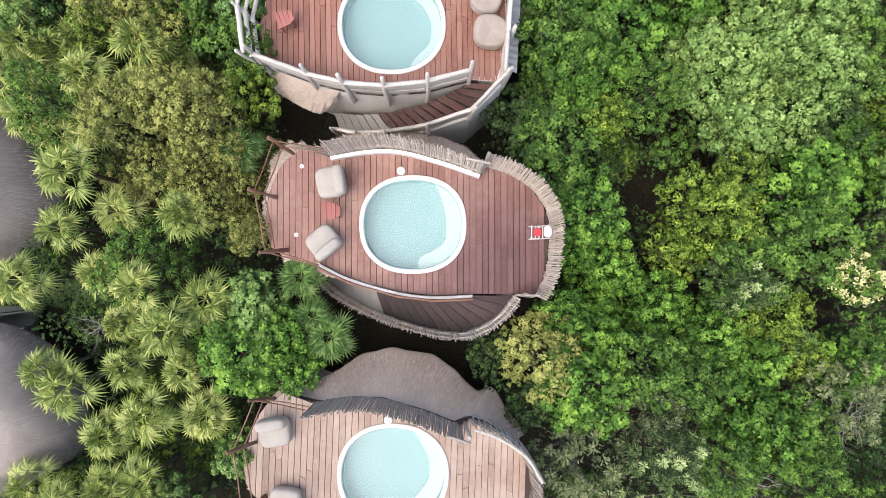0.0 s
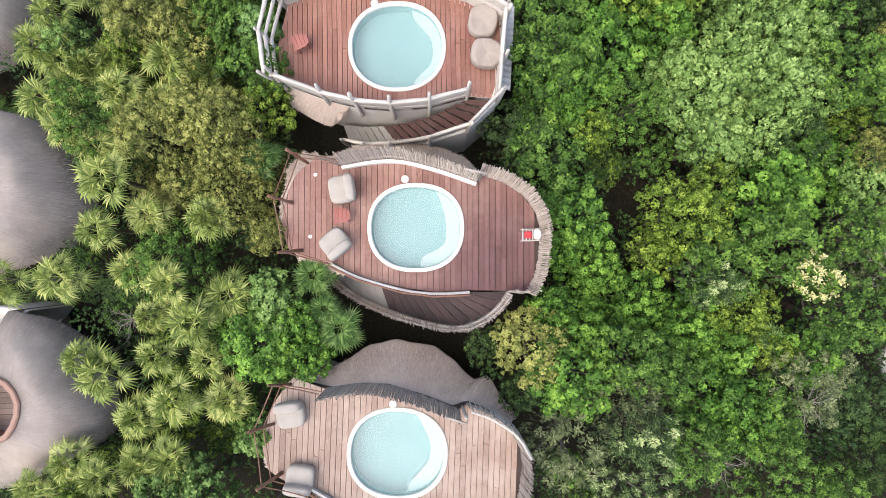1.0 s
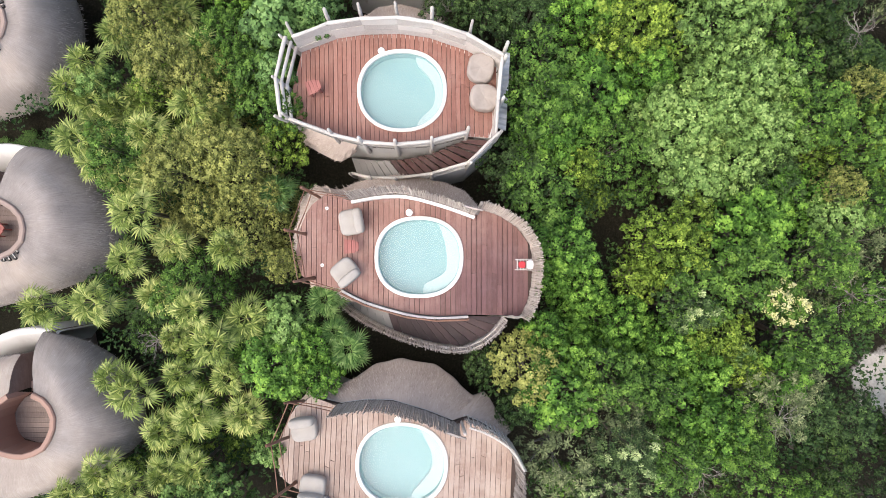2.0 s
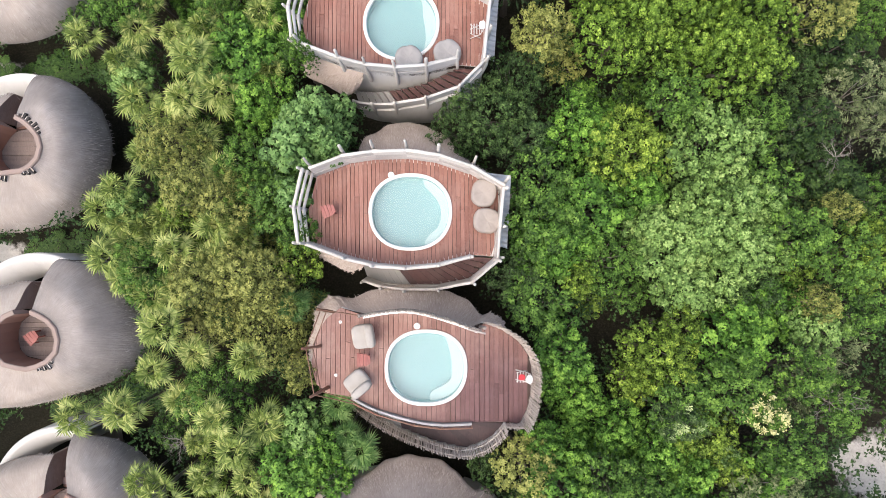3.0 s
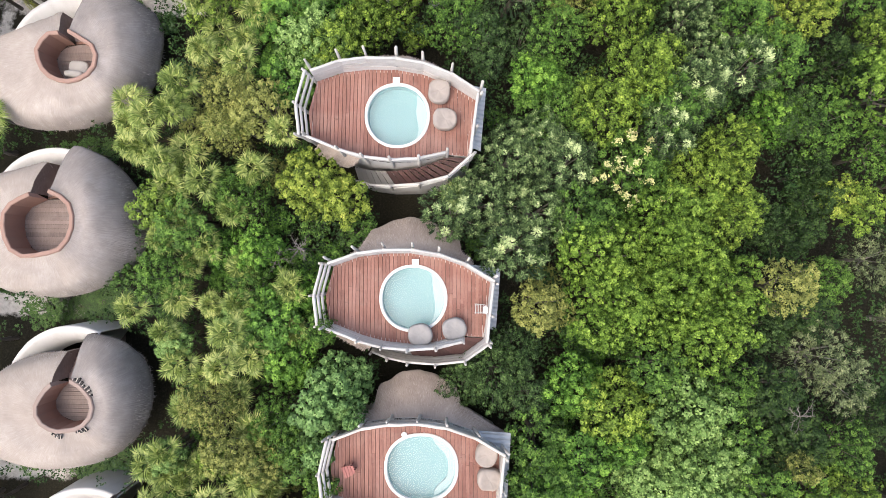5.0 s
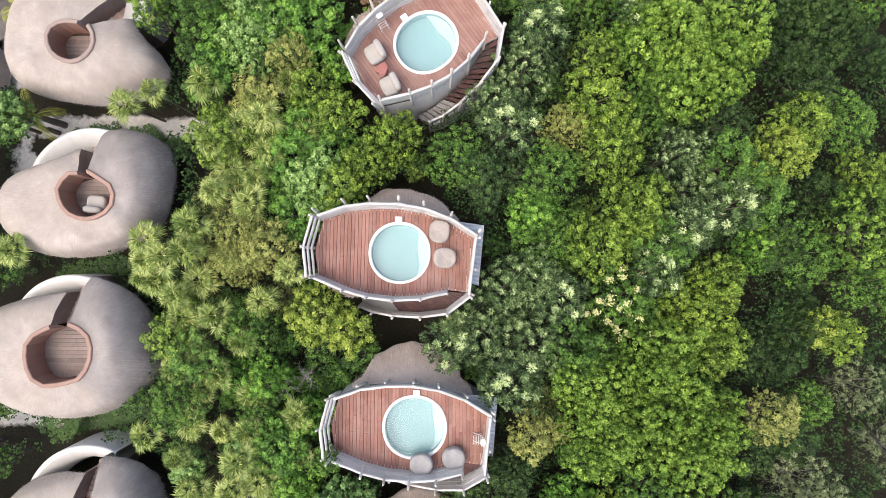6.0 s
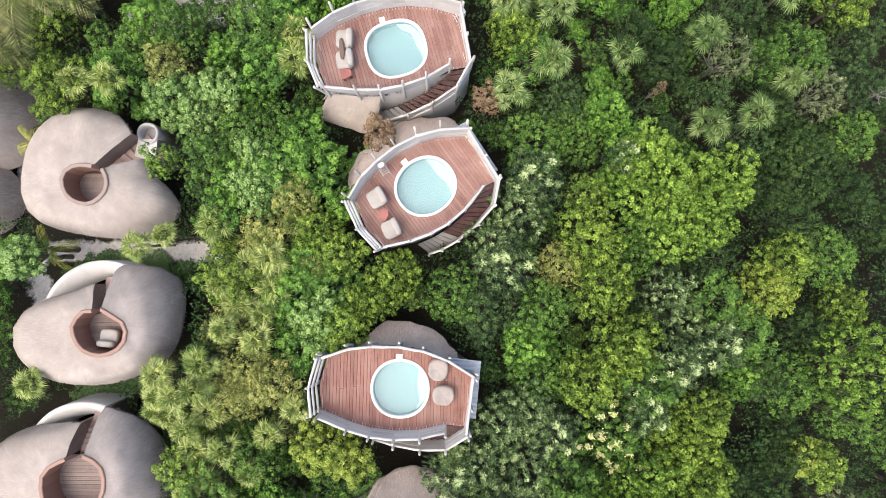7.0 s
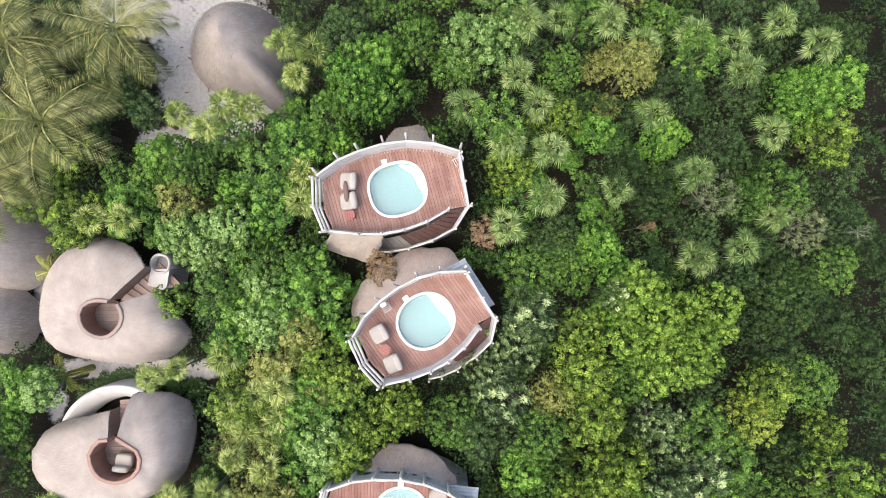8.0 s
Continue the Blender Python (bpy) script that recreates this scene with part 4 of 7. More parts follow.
def hut(x, y, pit, eave, seed, rim_mat, rim_label, wall_span, label, notches=(), high=0.30, sunned_to=0.69):
    """A snail-shaped thatched roof round a sunken pit. pit and eave: the degrees at which the rim and the thatch leave the west side of the stair
    and, round by the south, reach its east side, and how far they lie from the middle on the way."""
    h = thing("thatched_hut", pose(x, y, 0), label, "hut", "thatched huts")
    rim_z, floor_z = 3.32, 2.45
    n = 96

    def polar(row, u, soft=False):
        w = radians(row[0] + (row[1] - row[0]) * u)
        r = (by_share_soft if soft and 0.01 < u < 0.99 else by_share)(row[2], u)
        return Vector((math.cos(w), math.sin(w))) * r

    rays = [(polar(pit, i / n), polar(eave, i / n, True) * (1 + 0.012 * noise.noise(Vector((i * 0.45, seed, 0.0))))) for i in range(n + 1)]
    nr = 18
    v, f, uv, pale = [], [], [], []

    def height(k, u):
        # the eastern shell swells above the rim; the western one lies lower
        shell = max(0.0, min(1.0, (u - 0.55) / 0.25))
        shell = shell * shell * (3 - 2 * shell) * min(1.0, 0.1 + (1 - u) / 0.12)
        swell = (high * shell + 0.04) * math.sin(math.pi * min(1.0, k + 0.06)) ** 2
        # beside the stair the thatch is cut off before it falls to the eave
        cut = max(0.12, min(1.0, u / 0.14), 0.0) * max(0.25, min(1.0, (1 - u) / 0.14))
        return rim_z + swell - 0.45 * k - 0.95 * cut * k ** 9

    for i, (a, b) in enumerate(rays):
        for j in range(nr + 1):
            k = 1 - (1 - j / nr) ** 1.35
            p = a.lerp(b, k)
            lump = 0.13 * noise.noise(Vector((p.x * 0.8, p.y * 0.8, seed * 2.3))) + 0.04 * noise.noise(Vector((p.x * 2.4, p.y * 2.4, seed)))
            v.append((p.x, p.y, height(k, i / n) + lump * min(1, 3 * k)))
            uv.append((i * 0.16, (p - a).length))
            # sunlight on the south-west side is painted in, together with bleached straw
            pale.append(max(0.0, min(1.0, (sunned_to - i / n) / 0.14)))
    m = nr + 1
    # eave: the thatch turns under
    for i, (a, b) in enumerate(rays):
        q = b * 0.93
        v.append((q.x, q.y, height(1, i / n) - 0.28))
        uv.append((i * 0.16, (b - a).length + 0.3))
        pale.append(0.5)
    base = (n + 1) * m
    for i in range(n):
        for j in range(nr):
            q = i * m + j
            f.append((q, q + 1, q + m + 1, q + m))
        f.append((i * m + nr, base + i, base + i + 1, (i + 1) * m + nr))
    roof = part("thatch_roof", (v, f), M_THATCH_HUT, h, "thick smooth thatch, grey over the stair and sunlit tan to the south-west", True, uv)
    roof.data.attributes.new("sunned", "FLOAT", "POINT").data.foreach_set("value", pale)

    def straw(a, b):
        i = min(n - 1, int(a * n))
        u = a * n - i
        s, e = rays[i][0].lerp(rays[i + 1][0], u), rays[i][1].lerp(rays[i + 1][1], u)
        k = 0.80 + 0.20 * b ** 0.6
        p = s.lerp(e, k)
        return Vector((p.x, p.y, height(k, a) - 0.02)), Vector((*(e - s).normalized() * 0.8, -0.9 * k * k)).normalized()
    geo = blades(straw, None, 2600, 0.09, 0.008, 0.0, seed)
    loose = part("straw", geo, M_STRAW_HUT, roof, "loose straw", False, None, "stuff")
    share = []
    for p in geo[0][::3]:
        w = (math.degrees(math.atan2(p[1], p[0])) - eave[0]) % 360 / (eave[1] - eave[0])
        share += [max(0.0, min(1.0, (sunned_to - w) / 0.14))] * 3
    loose.data.attributes.new("sunned", "FLOAT", "POINT").data.foreach_set("value", share)
    # the thick cut edges of the thatch beside the stair, coloured brown for shade
    for idx in (0, n):
        sg = 0.10 if idx == 0 else -0.10
        t = (rays[idx][1] - rays[idx][0]).normalized()
        off = Vector((-t.y, t.x)) * sg
        col = [v[idx * m + j] for j in range(nr + 1)]
        g = [p for p in col] + [(p[0], p[1], 0.3) for p in col] + [(p[0] + off.x, p[1] + off.y, p[2] - 0.05) for p in col] + [(p[0] + off.x, p[1] + off.y, 0.3) for p in col]
        quads = [q for j in range(nr) for q in ((j, j + 1, m + j + 1, m + j), (2 * m + j, 2 * m + j + 1, 3 * m + j + 1, 3 * m + j))]
        part("stair_cheek", (g, quads + [(nr, m + nr, 3 * m + nr, 2 * m + nr)]), M_HUT_FLOOR, h, "cut thatch edge beside the stair, coloured shade brown")
    # clay rim with straight facets, pit wall and plank floor
    facets = 16
    ring = [polar(pit, i / facets) for i in range(facets + 1)]
    g0 = []
    for p in ring:
        u = p.normalized()
        for r, z in ((-0.15, floor_z), (-0.13, rim_z + 0.05), (-0.11, rim_z + 0.08), (0.0, rim_z + 0.09), (0.03, rim_z + 0.06), (0.04, rim_z - 0.2)):
            q = p + u * r
            g0.append((q.x, q.y, z))
    part("pit_wall", (g0, [(6 * i, 6 * i + 1, 6 * i + 7, 6 * i + 6) for i in range(facets)]), M_CLAY_IN, h, "brown clay pit wall")
    faces_rim = [(6 * i + j, 6 * i + j + 1, 6 * i + j + 7, 6 * i + j + 6) for i in range(facets) for j in (1, 2, 3, 4)]
    part("pit_rim", (g0, faces_rim + [(0, 1, 2, 3, 4, 5), tuple(6 * facets + j for j in range(5, -1, -1))]), rim_mat, h, rim_label)
    inner = [tuple(p - p.normalized() * 0.15) for p in ring]
    floor = part("floor", prism(inner, floor_z - 0.2, floor_z - 0.03), M_JOIST, h, "")

    def span(yy):
        xs = []
        for (ax, ay), (bx, by) in zip(inner, inner[1:] + inner[:1]):
            if (ay - yy) * (by - yy) < 0:
                xs.append(ax + (bx - ax) * (yy - ay) / (by - ay))
        return (min(xs), max(xs)) if len(xs) > 1 else None
    yy = min(q[1] for q in inner) + 0.01
    while yy < max(q[1] for q in inner) - 0.16:
        lo, hi = span(yy + 0.004), span(yy + 0.146)
        if lo and hi:
            c = [(lo[0], yy + 0.004), (lo[1], yy + 0.004), (hi[1], yy + 0.146), (hi[0], yy + 0.146)]
            part("floor_board", box8([(*q, floor_z - 0.03) for q in c] + [(*q, floor_z) for q in c]), M_HUT_FLOOR, floor)
        yy += 0.15
    # steps going down between the two edges of the thatch
    (a0, b0), (a1, b1) = rays[0], rays[n]
    reach = (b0 - a0).length + 0.25
    d0, d1 = (b0 - a0).normalized(), (b1 - a1).normalized()
    quad = lambda k0, k1: [tuple(a0 + d0 * k0), tuple(a1 + d1 * k0), tuple(a1 + d1 * k1), tuple(a0 + d0 * k1)]
    steps = part("stair", prism(quad(-0.12, -0.04), 0.3, floor_z - 0.04), M_CLAY_IN, h)
    ns = 7
    for i in range(ns):
        z = floor_z - 0.03 - 0.08 * i
        part("step", prism(quad(reach * i / ns - 0.03, reach * (i + 1) / ns), z - 0.17, z), M_STEP_HUT, steps)
    # white garden wall curling round the foot of the stair, its inner face leaning back
    if wall_span:
        w0, w1, r0, r1 = wall_span
        vv, ff = [], []
        m2 = 30
        for i in range(m2 + 1):
            s = i / m2
            w = radians(w0 + (w1 - w0) * s)
            u = Vector((math.cos(w), math.sin(w)))
            r = r0 + (r1 - r0) * s
            top = 2.2 - 0.45 * s ** 2
            for o, z in ((-0.62, 1.0), (-0.44, top - 0.42), (-0.08, top - 0.05), (-0.03, top), (0.10, top), (0.14, top - 0.08), (0.14, 0.1)):
                q = u * (r + o)
                vv.append((q.x, q.y, z + 0.02 * noise.noise(Vector((q.x * 2, q.y * 2, seed)))))
        for i in range(m2):
            for j in range(6):
                a = 7 * i + j
                ff.append((a, a + 1, a + 8, a + 7))
        ff += [tuple(range(7)), tuple(7 * m2 + j for j in range(6, -1, -1))]
        part("garden_wall", (vv, ff), M_PLASTER, h, "curved white plaster wall", True)
    # rafter ends where thatch has slipped from the rim; dark blocks paint the shade between
    for w0, count in notches:
        for i in range(count):
            u_ = (w0 + i * 7.5 - pit[0]) / (pit[1] - pit[0])
            p = polar(pit, u_)
            u = p.normalized()
            a, b = p + u * 0.03, p + u * (0.10 + 0.05 * (i % 3))
            side = Vector((-u.y, u.x)) * 0.032
            z = rim_z + 0.075
            part("gap", prism([tuple(a - side), tuple(b - side), tuple(b + side), tuple(a + side)], z - 0.2, z), M_GAP_SHADE, h, "dark block painted as shade between rafters")
            part("rafter", log((*(a + side * 1.5), z), (*(b + side * 1.5), z + 0.01), 0.016, 0.014, 6, 1, 0.1, i), M_STICK, h, "pale rafter end")
    return h


M_GAP_SHADE = wood_mat("rafter_shade_block", (0.012, 0.010, 0.009), (0.022, 0.018, 0.015), (0.035, 0.028, 0.024), wear=0.0)


def hut_thatch(name, straws):
    """Grey weathered thatch, painted sunlit and bleached tan where the attribute says so, with soft streaks and small
    pale spots.
    """
    m, t, b = nodes_of(name)
    fibre = noise_tex(t, coords(t, (18, 1.0, 1), "UV"), 2.2, 6.0, 0.7) if not straws else island_random(t)
    patch = noise_tex(t, geo_coords(t, (1, 1, 1)), 1.1, 6.0, 0.68)
    tone = mix(t, 0.52, fibre, patch)
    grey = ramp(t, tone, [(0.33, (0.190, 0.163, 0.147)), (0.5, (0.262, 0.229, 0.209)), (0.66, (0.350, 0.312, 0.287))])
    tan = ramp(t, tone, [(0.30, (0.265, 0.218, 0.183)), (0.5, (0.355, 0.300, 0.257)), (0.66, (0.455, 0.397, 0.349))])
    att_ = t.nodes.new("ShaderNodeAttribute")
    att_.attribute_name = "sunned"
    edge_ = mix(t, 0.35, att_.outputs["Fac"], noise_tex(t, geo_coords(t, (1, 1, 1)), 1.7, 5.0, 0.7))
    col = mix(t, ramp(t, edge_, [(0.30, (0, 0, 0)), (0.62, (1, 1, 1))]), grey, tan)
    spots = ramp(t, noise_tex(t, geo_coords(t, (1, 1, 1)), 9.0, 3.0, 0.6), [(0.70, (0, 0, 0)), (0.78, (0.45, 0.45, 0.45))])
    t.links.new(mix(t, spots, col, (0.55, 0.53, 0.51)), b.inputs["Base Color"])
    b.inputs["Roughness"].default_value = 0.95
    bump(t, b, tone, 0.75, 0.05)
    return m


M_THATCH_HUT, M_STRAW_HUT = hut_thatch("hut_thatch", False), hut_thatch("hut_straw", True)
M_STEP_HUT = wood_mat("brown_wood_step", (0.24, 0.15, 0.115), (0.34, 0.225, 0.18), (0.43, 0.30, 0.245), wear=0.3)
hut(-11.84, -3.92, (116, 430, [0.92, 0.92, 0.95, 1.0, 1.0, 1.03, 1.04, 0.97, 0.96, 0.94, 0.96, 0.93, 0.94, 0.96, 0.95, 0.94, 0.91]),
    (104, 449, [1.91, 2.08, 2.61, 3.6, 3.95, 3.8, 3.3, 2.67, 2.29, 2.19, 2.33, 2.86, 2.75, 2.51, 2.44, 2.5, 2.49]), 1, M_CLAY, "terracotta clay rim", (84, 165, 2.32, 3.1),
    "grey thatched hut with a round clay sitting pit")
hut(-12.89, 1.65, (112, 437, [0.88, 0.92, 0.99, 0.99, 1.02, 1.07, 1.06, 0.99, 1.01, 1.01, 1.06, 1.1, 1.06, 1.0, 0.91, 0.84, 0.84]),
    (98, 438, [1.67, 1.82, 2.23, 3.02, 3.69, 3.7, 3.32, 2.64, 2.21, 2.1, 2.25, 2.78, 3.11, 3.01, 2.93, 2.66, 2.41]), 2, M_CLAY_GREY, "greyed clay rim", (74, 165, 2.25, 3.1),
    "grey thatched hut with a pit and a red table in it", ((296, 4),))
hut(-13.5, 7.48, (119, 437, [0.93, 0.91, 0.93, 1.02, 1.05, 1.01, 0.95, 0.91, 0.86, 0.91, 0.97, 1.02, 1.03, 0.99, 0.93, 0.93, 0.96]),
    (100, 442, [1.81, 1.98, 2.47, 3.42, 4.3, 4.1, 3.25, 2.74, 2.44, 2.34, 2.3, 2.3, 2.35, 2.4, 2.5, 2.58, 2.42]), 3, M_CLAY_GREY, "greyed clay rim", (78, 160, 2.32, 3.15),
    "thatched hut with exposed rafter ends round its pit", ((250, 3), (300, 3), (383, 7)))
hut(-14.54, 13.85, (106, 430, [1.03, 1.04, 1.15, 1.24, 1.24, 1.29, 1.37, 1.35, 1.22, 1.2, 1.28, 1.27, 1.26, 1.27, 1.29, 1.22, 1.17]),
    (92, 434, [2.15, 2.21, 2.6, 3.61, 4.6, 4.25, 3.36, 2.94, 2.72, 2.68, 2.76, 3.02, 3.21, 2.98, 3.0, 3.02, 2.88]), 4, M_CLAY, "terracotta clay rim", (72, 152, 2.55, 3.0),
    "thatched hut with a wide clay-walled sitting pit")
hut(-13.67, 19.66, (108, 444, [0.85, 0.99, 1.02, 1.07, 1.01, 0.99, 0.98, 0.97, 0.99, 1.02, 1.08, 1.12, 1.1, 1.01, 0.84, 0.81, 0.88]),
    (107, 442, [1.83, 1.94, 2.4, 3.95, 4.36, 3.71, 2.87, 2.39, 2.18, 2.12, 2.23, 2.46, 2.55, 2.85, 3.23, 2.88, 2.45]), 5, M_CLAY, "terracotta clay rim", (78, 164, 2.38, 3.25),
    "thatched hut with a clay pit holding a grey lounge chair")
hut(-14.31, 25.32, (66, 400, [0.77, 0.74, 0.78, 0.85, 0.93, 0.94, 0.9, 0.88, 0.85, 0.84, 0.86, 0.86, 0.86, 0.89, 0.91, 0.91, 0.91]),
    (54, 389, [2.5, 2.92, 3.23, 3.62, 3.55, 3.35, 3.25, 3.22, 2.54, 2.11, 1.99, 2.11, 2.41, 2.96, 3.39, 2.2, 2.21]), 6, M_CLAY_GREY, "greyed clay rim", None,
    "thatched hut with a diagonal stair cut in its roof", (), 0.1, 1.05)


def dome_hut(x, y, r, top, seed, label, tail=None):
    h = thing("thatched_dome", pose(x, y, 0), label, "hut", "")
    v, f, uv = [], [], []
    na, nr = 72, 14
    for i in range(na + 1):
        w = 2 * math.pi * i / na
        rr = r * (1 + 0.05 * noise.noise(Vector((math.cos(w) * 1.3, math.sin(w) * 1.3, seed))))
        far = tail[1] * bump_at(math.degrees(w), tail[0], 13) if tail else 0.0
        for j in range(nr + 1):
            k = j / nr
            q = rr * k + far * max(0.0, (k - 0.4) / 0.6)
            v.append((q * math.cos(w), q * math.sin(w), top - (top - 0.7) * k ** 2.1 + 0.12 * math.exp(-(k * 6) ** 2)))
            uv.append((w * 2, rr * k))
    m = nr + 1
    f = [(i * m + j, i * m + j + 1, (i + 1) * m + j + 1, (i + 1) * m + j) for i in range(na) for j in range(nr)]
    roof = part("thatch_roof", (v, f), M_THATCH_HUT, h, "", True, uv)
    # the sunlit west side of the dome is put into its colour
    roof.data.attributes.new("sunned", "FLOAT", "POINT").data.foreach_set("value", [0.5 - 0.5 * math.cos(w_) for w_ in (math.atan2(p[1], p[0]) for p in v)])

    def straw(a, b):
        w, k = a * 2 * math.pi, 0.1 + 0.9 * math.sqrt(b)
        u = Vector((math.cos(w), math.sin(w)))
        return Vector((u.x * r * k, u.y * r * k, top - (top - 0.7) * k ** 2.1 + 0.02)), Vector((u.x, u.y, -1.2 * k)).normalized()
    part("straw", blades(straw, None, 3000, 0.17, 0.006, 0.022, seed), M_STRAW_HUT, roof, "loose straw", False, None, "stuff")
    part("wall", tube_ring(superellipse(r * 0.85, r * 0.85, 40, 2.0), [(-0.2, 0.1), (0.0, 0.1), (0.0, 0.95), (-0.2, 0.95)]), M_PLASTER, h, "white plastered wall")


dome_hut(-9.85, 37.2, 2.2, 3.0, 21, "smooth thatched dome standing on pale sand", (-50, 1.9))
dome_hut(-19.7, 28.3, 2.1, 2.8, 22, "smooth thatched dome beside coconut palms")
dome_hut(-20.0, 24.9, 1.5, 2.4, 23, "low thatched dome beside a sandy lane")
# white tub at the foot of the diagonal stair
tub = thing("outdoor_tub", pose(-12.5, 27.5, 0.3, 0, 0, -8), "small white plaster tub beside the thatched roof", "tub")
part("shell", tube_ring(superellipse(0.43, 0.42, 32, 2.2), [(-0.09, 0.0), (0.0, 0.0), (0.02, 1.92), (-0.02, 1.98), (-0.07, 1.98), (-0.1, 1.85)]), M_RAIL_WHITE, tub, "", True)
part("bottom", prism(superellipse(0.38, 0.37, 32, 2.2), 1.4, 1.5), M_CONCRETE, tub, "grey floor")
part("apron", prism(rounded([(-0.36, -0.30), (-0.40, -0.98), (0.30, -1.08), (0.42, -0.90), (0.42, -0.15)], 1), 0.0, 1.9), M_RAIL_WHITE, tub, "weathered white apron")
# driftwood and scraps on the sand
for i, (sx, sy, sl, sw) in enumerate(((-12.2, 36.9, 0.55, -35), (-12.1, 38.2, 0.3, 60), (-12.7, 37.5, 0.16, 20), (-11.4, 35.5, 0.18, 100), (-12.4, 35.4, 0.2, 10),
                                      (-11.5, 36.0, 0.14, 80), (-11.9, 36.3, 0.12, 140), (-12.9, 36.6, 0.22, 50))):
    d = Vector((math.cos(radians(sw)), math.sin(radians(sw)), 0)) * sl / 2
    drift = thing("driftwood", pose(sx, sy, ground_z(sx, sy) + 0.025), "dry grey stick lying on the pale sand", "driftwood", "driftwood on the sand")
    part("stick", log(-d, d, 0.03, 0.02, 6, 3, 0.3, i), M_BROWN_LOG, drift, "", True)

# ---- loose furniture ----
def soft_box(sx, sy, sz, power, n=20, m=9, sag=0.0):
    """A plump cushion: rounded in plan and in section, a little sunken on top."""
    v, f = [], []
    for j in range(m + 1):
        a = -math.pi / 2 + math.pi * j / m
        z = math.copysign(abs(math.sin(a)) ** 0.55, math.sin(a))
        r = abs(math.cos(a)) ** 0.45
        for i in range(n):
            w = 2 * math.pi * i / n
            c, s = math.cos(w), math.sin(w)
            x = sx * r * math.copysign(abs(c) ** (2 / power), c)
            y = sy * r * math.copysign(abs(s) ** (2 / power), s)
            v.append((x, y, sz * z - sag * (1 - (x / sx) ** 2) * (1 - (y / sy) ** 2) * (z > 0)))
    for j in range(m):
        for i in range(n):
            k = (i + 1) % n
            f.append((j * n + i, j * n + k, (j + 1) * n + k, (j + 1) * n + i))
    return v, f


def shift(g, x, y, z):
    return [(a + x, b + y, c + z) for a, b, c in g[0]], g[1]


def lounge_chair(label, material, group):
    """A low foam lounge chair: a square seat and a bolster back."""
    c = thing("lounge_chair", pose(0, 0, 0), label, "lounge chair", group)
    part("seat", shift(soft_box(0.36, 0.32, 0.17, 4.0, 28, 9, 0.03), 0, -0.03, 0.175), material, c, "", True)
    part("backrest", shift(soft_box(0.35, 0.13, 0.22, 3.6, 28, 9), 0, 0.21, 0.36), material, c, "", True)
    return c


def bean_bag(label, material, group, seed):
    c = thing("bean_bag", pose(0, 0, 0), label, "bean bag", group)
    g = soft_box(0.41, 0.37, 0.24, 2.5, 44, 20, 0.12)
    v = []
    for x, y, z in g[0]:
        d = 0.05 * noise.noise(Vector((x * 4, y * 4, seed + z * 3))) + 0.03 * abs(noise.noise(Vector((x * 9 + y * 5, y * 3, seed * 2.0))))
        v.append((x * (1 + d) * (1 - 0.12 * y), y * (1 + d), max(0.0, z + 0.235 + d)))
    part("cover", (v, g[1]), material, c, "", True)
    part("seam", tube_ring(superellipse(0.395, 0.355, 32, 2.7), [(0.0, 0.225), (0.012, 0.235), (0.0, 0.245)]), material, c)
    return c


def side_table(label):
    c = thing("side_table", pose(0, 0, 0), label, "side table", "red side tables")
    for i in range(4):
        a, b = -0.2 + i * 0.1 + 0.003, -0.2 + (i + 1) * 0.1 - 0.003
        ya, yb = 0.20 - 0.10 * (a + 0.2) - 0.02 * (i == 3), 0.20 - 0.10 * (b + 0.2) - 0.05 * (i == 3)
        part("top_board", prism([(a, -ya), (b, -yb), (b, yb), (a, ya)], 0.33, 0.365), M_RED_TABLE, c)
    for px, py in ((-0.14, -0.12), (-0.14, 0.12), (0.12, -0.1), (0.12, 0.1)):
        part("leg", log((px * 1.1, py * 1.1, 0.0), (px, py, 0.33), 0.022, 0.022, 6, 1), M_RED_TABLE, c)
    return c


def slat_chair(label, cloth):
    """A small folding chair of pale wood with a cloth over it."""
    c = thing("folding_chair", pose(0, 0, 0), label, "chair", "folding chairs")
    for s in (-1, 1):
        part("leg", log((-0.22, 0.19 * s, 0.0), (0.2, 0.19 * s, 0.46), 0.018, 0.018, 6, 1), M_RAIL_WHITE, c)
        part("leg", log((0.2, 0.17 * s, 0.0), (-0.24, 0.17 * s, 0.46), 0.018, 0.018, 6, 1), M_RAIL_WHITE, c)
        part("back_post", log((0.16, 0.19 * s, 0.44), (0.26, 0.19 * s, 0.85), 0.018, 0.016, 6, 1), M_RAIL_WHITE, c)
    for i in range(4):
        part("seat_slat", log((-0.2 + 0.11 * i, -0.21, 0.47), (-0.2 + 0.11 * i, 0.21, 0.47), 0.02, 0.02, 6, 1), M_RAIL_WHITE, c)
    for i in range(2):
        part("back_slat", log((0.2 + 0.04 * i, -0.21, 0.62 + 0.16 * i), (0.2 + 0.04 * i, 0.21, 0.62 + 0.16 * i), 0.02, 0.02, 6, 1), M_RAIL_WHITE, c)
    part("towel", shift(soft_box(0.12, 0.16, 0.03, 3.0, 16, 6), 0.21, 0.0, 0.84), M_CLOTH_WHITE, c, "white folded towel", True)
    if cloth:
        part("seat_cloth", shift(soft_box(0.13, 0.12, 0.02, 2.6, 16, 6), -0.03, 0.0, 0.50), M_CLOTH_RED, c, "red cloth", True)
    return c


def at(villa_xy, turn, dx, dy, spin, z=DECK_Z + 0.005):
    return pose(villa_xy[0], villa_xy[1], z, 0, 0, turn) @ pose(dx, dy, 0, 0, 0, spin)


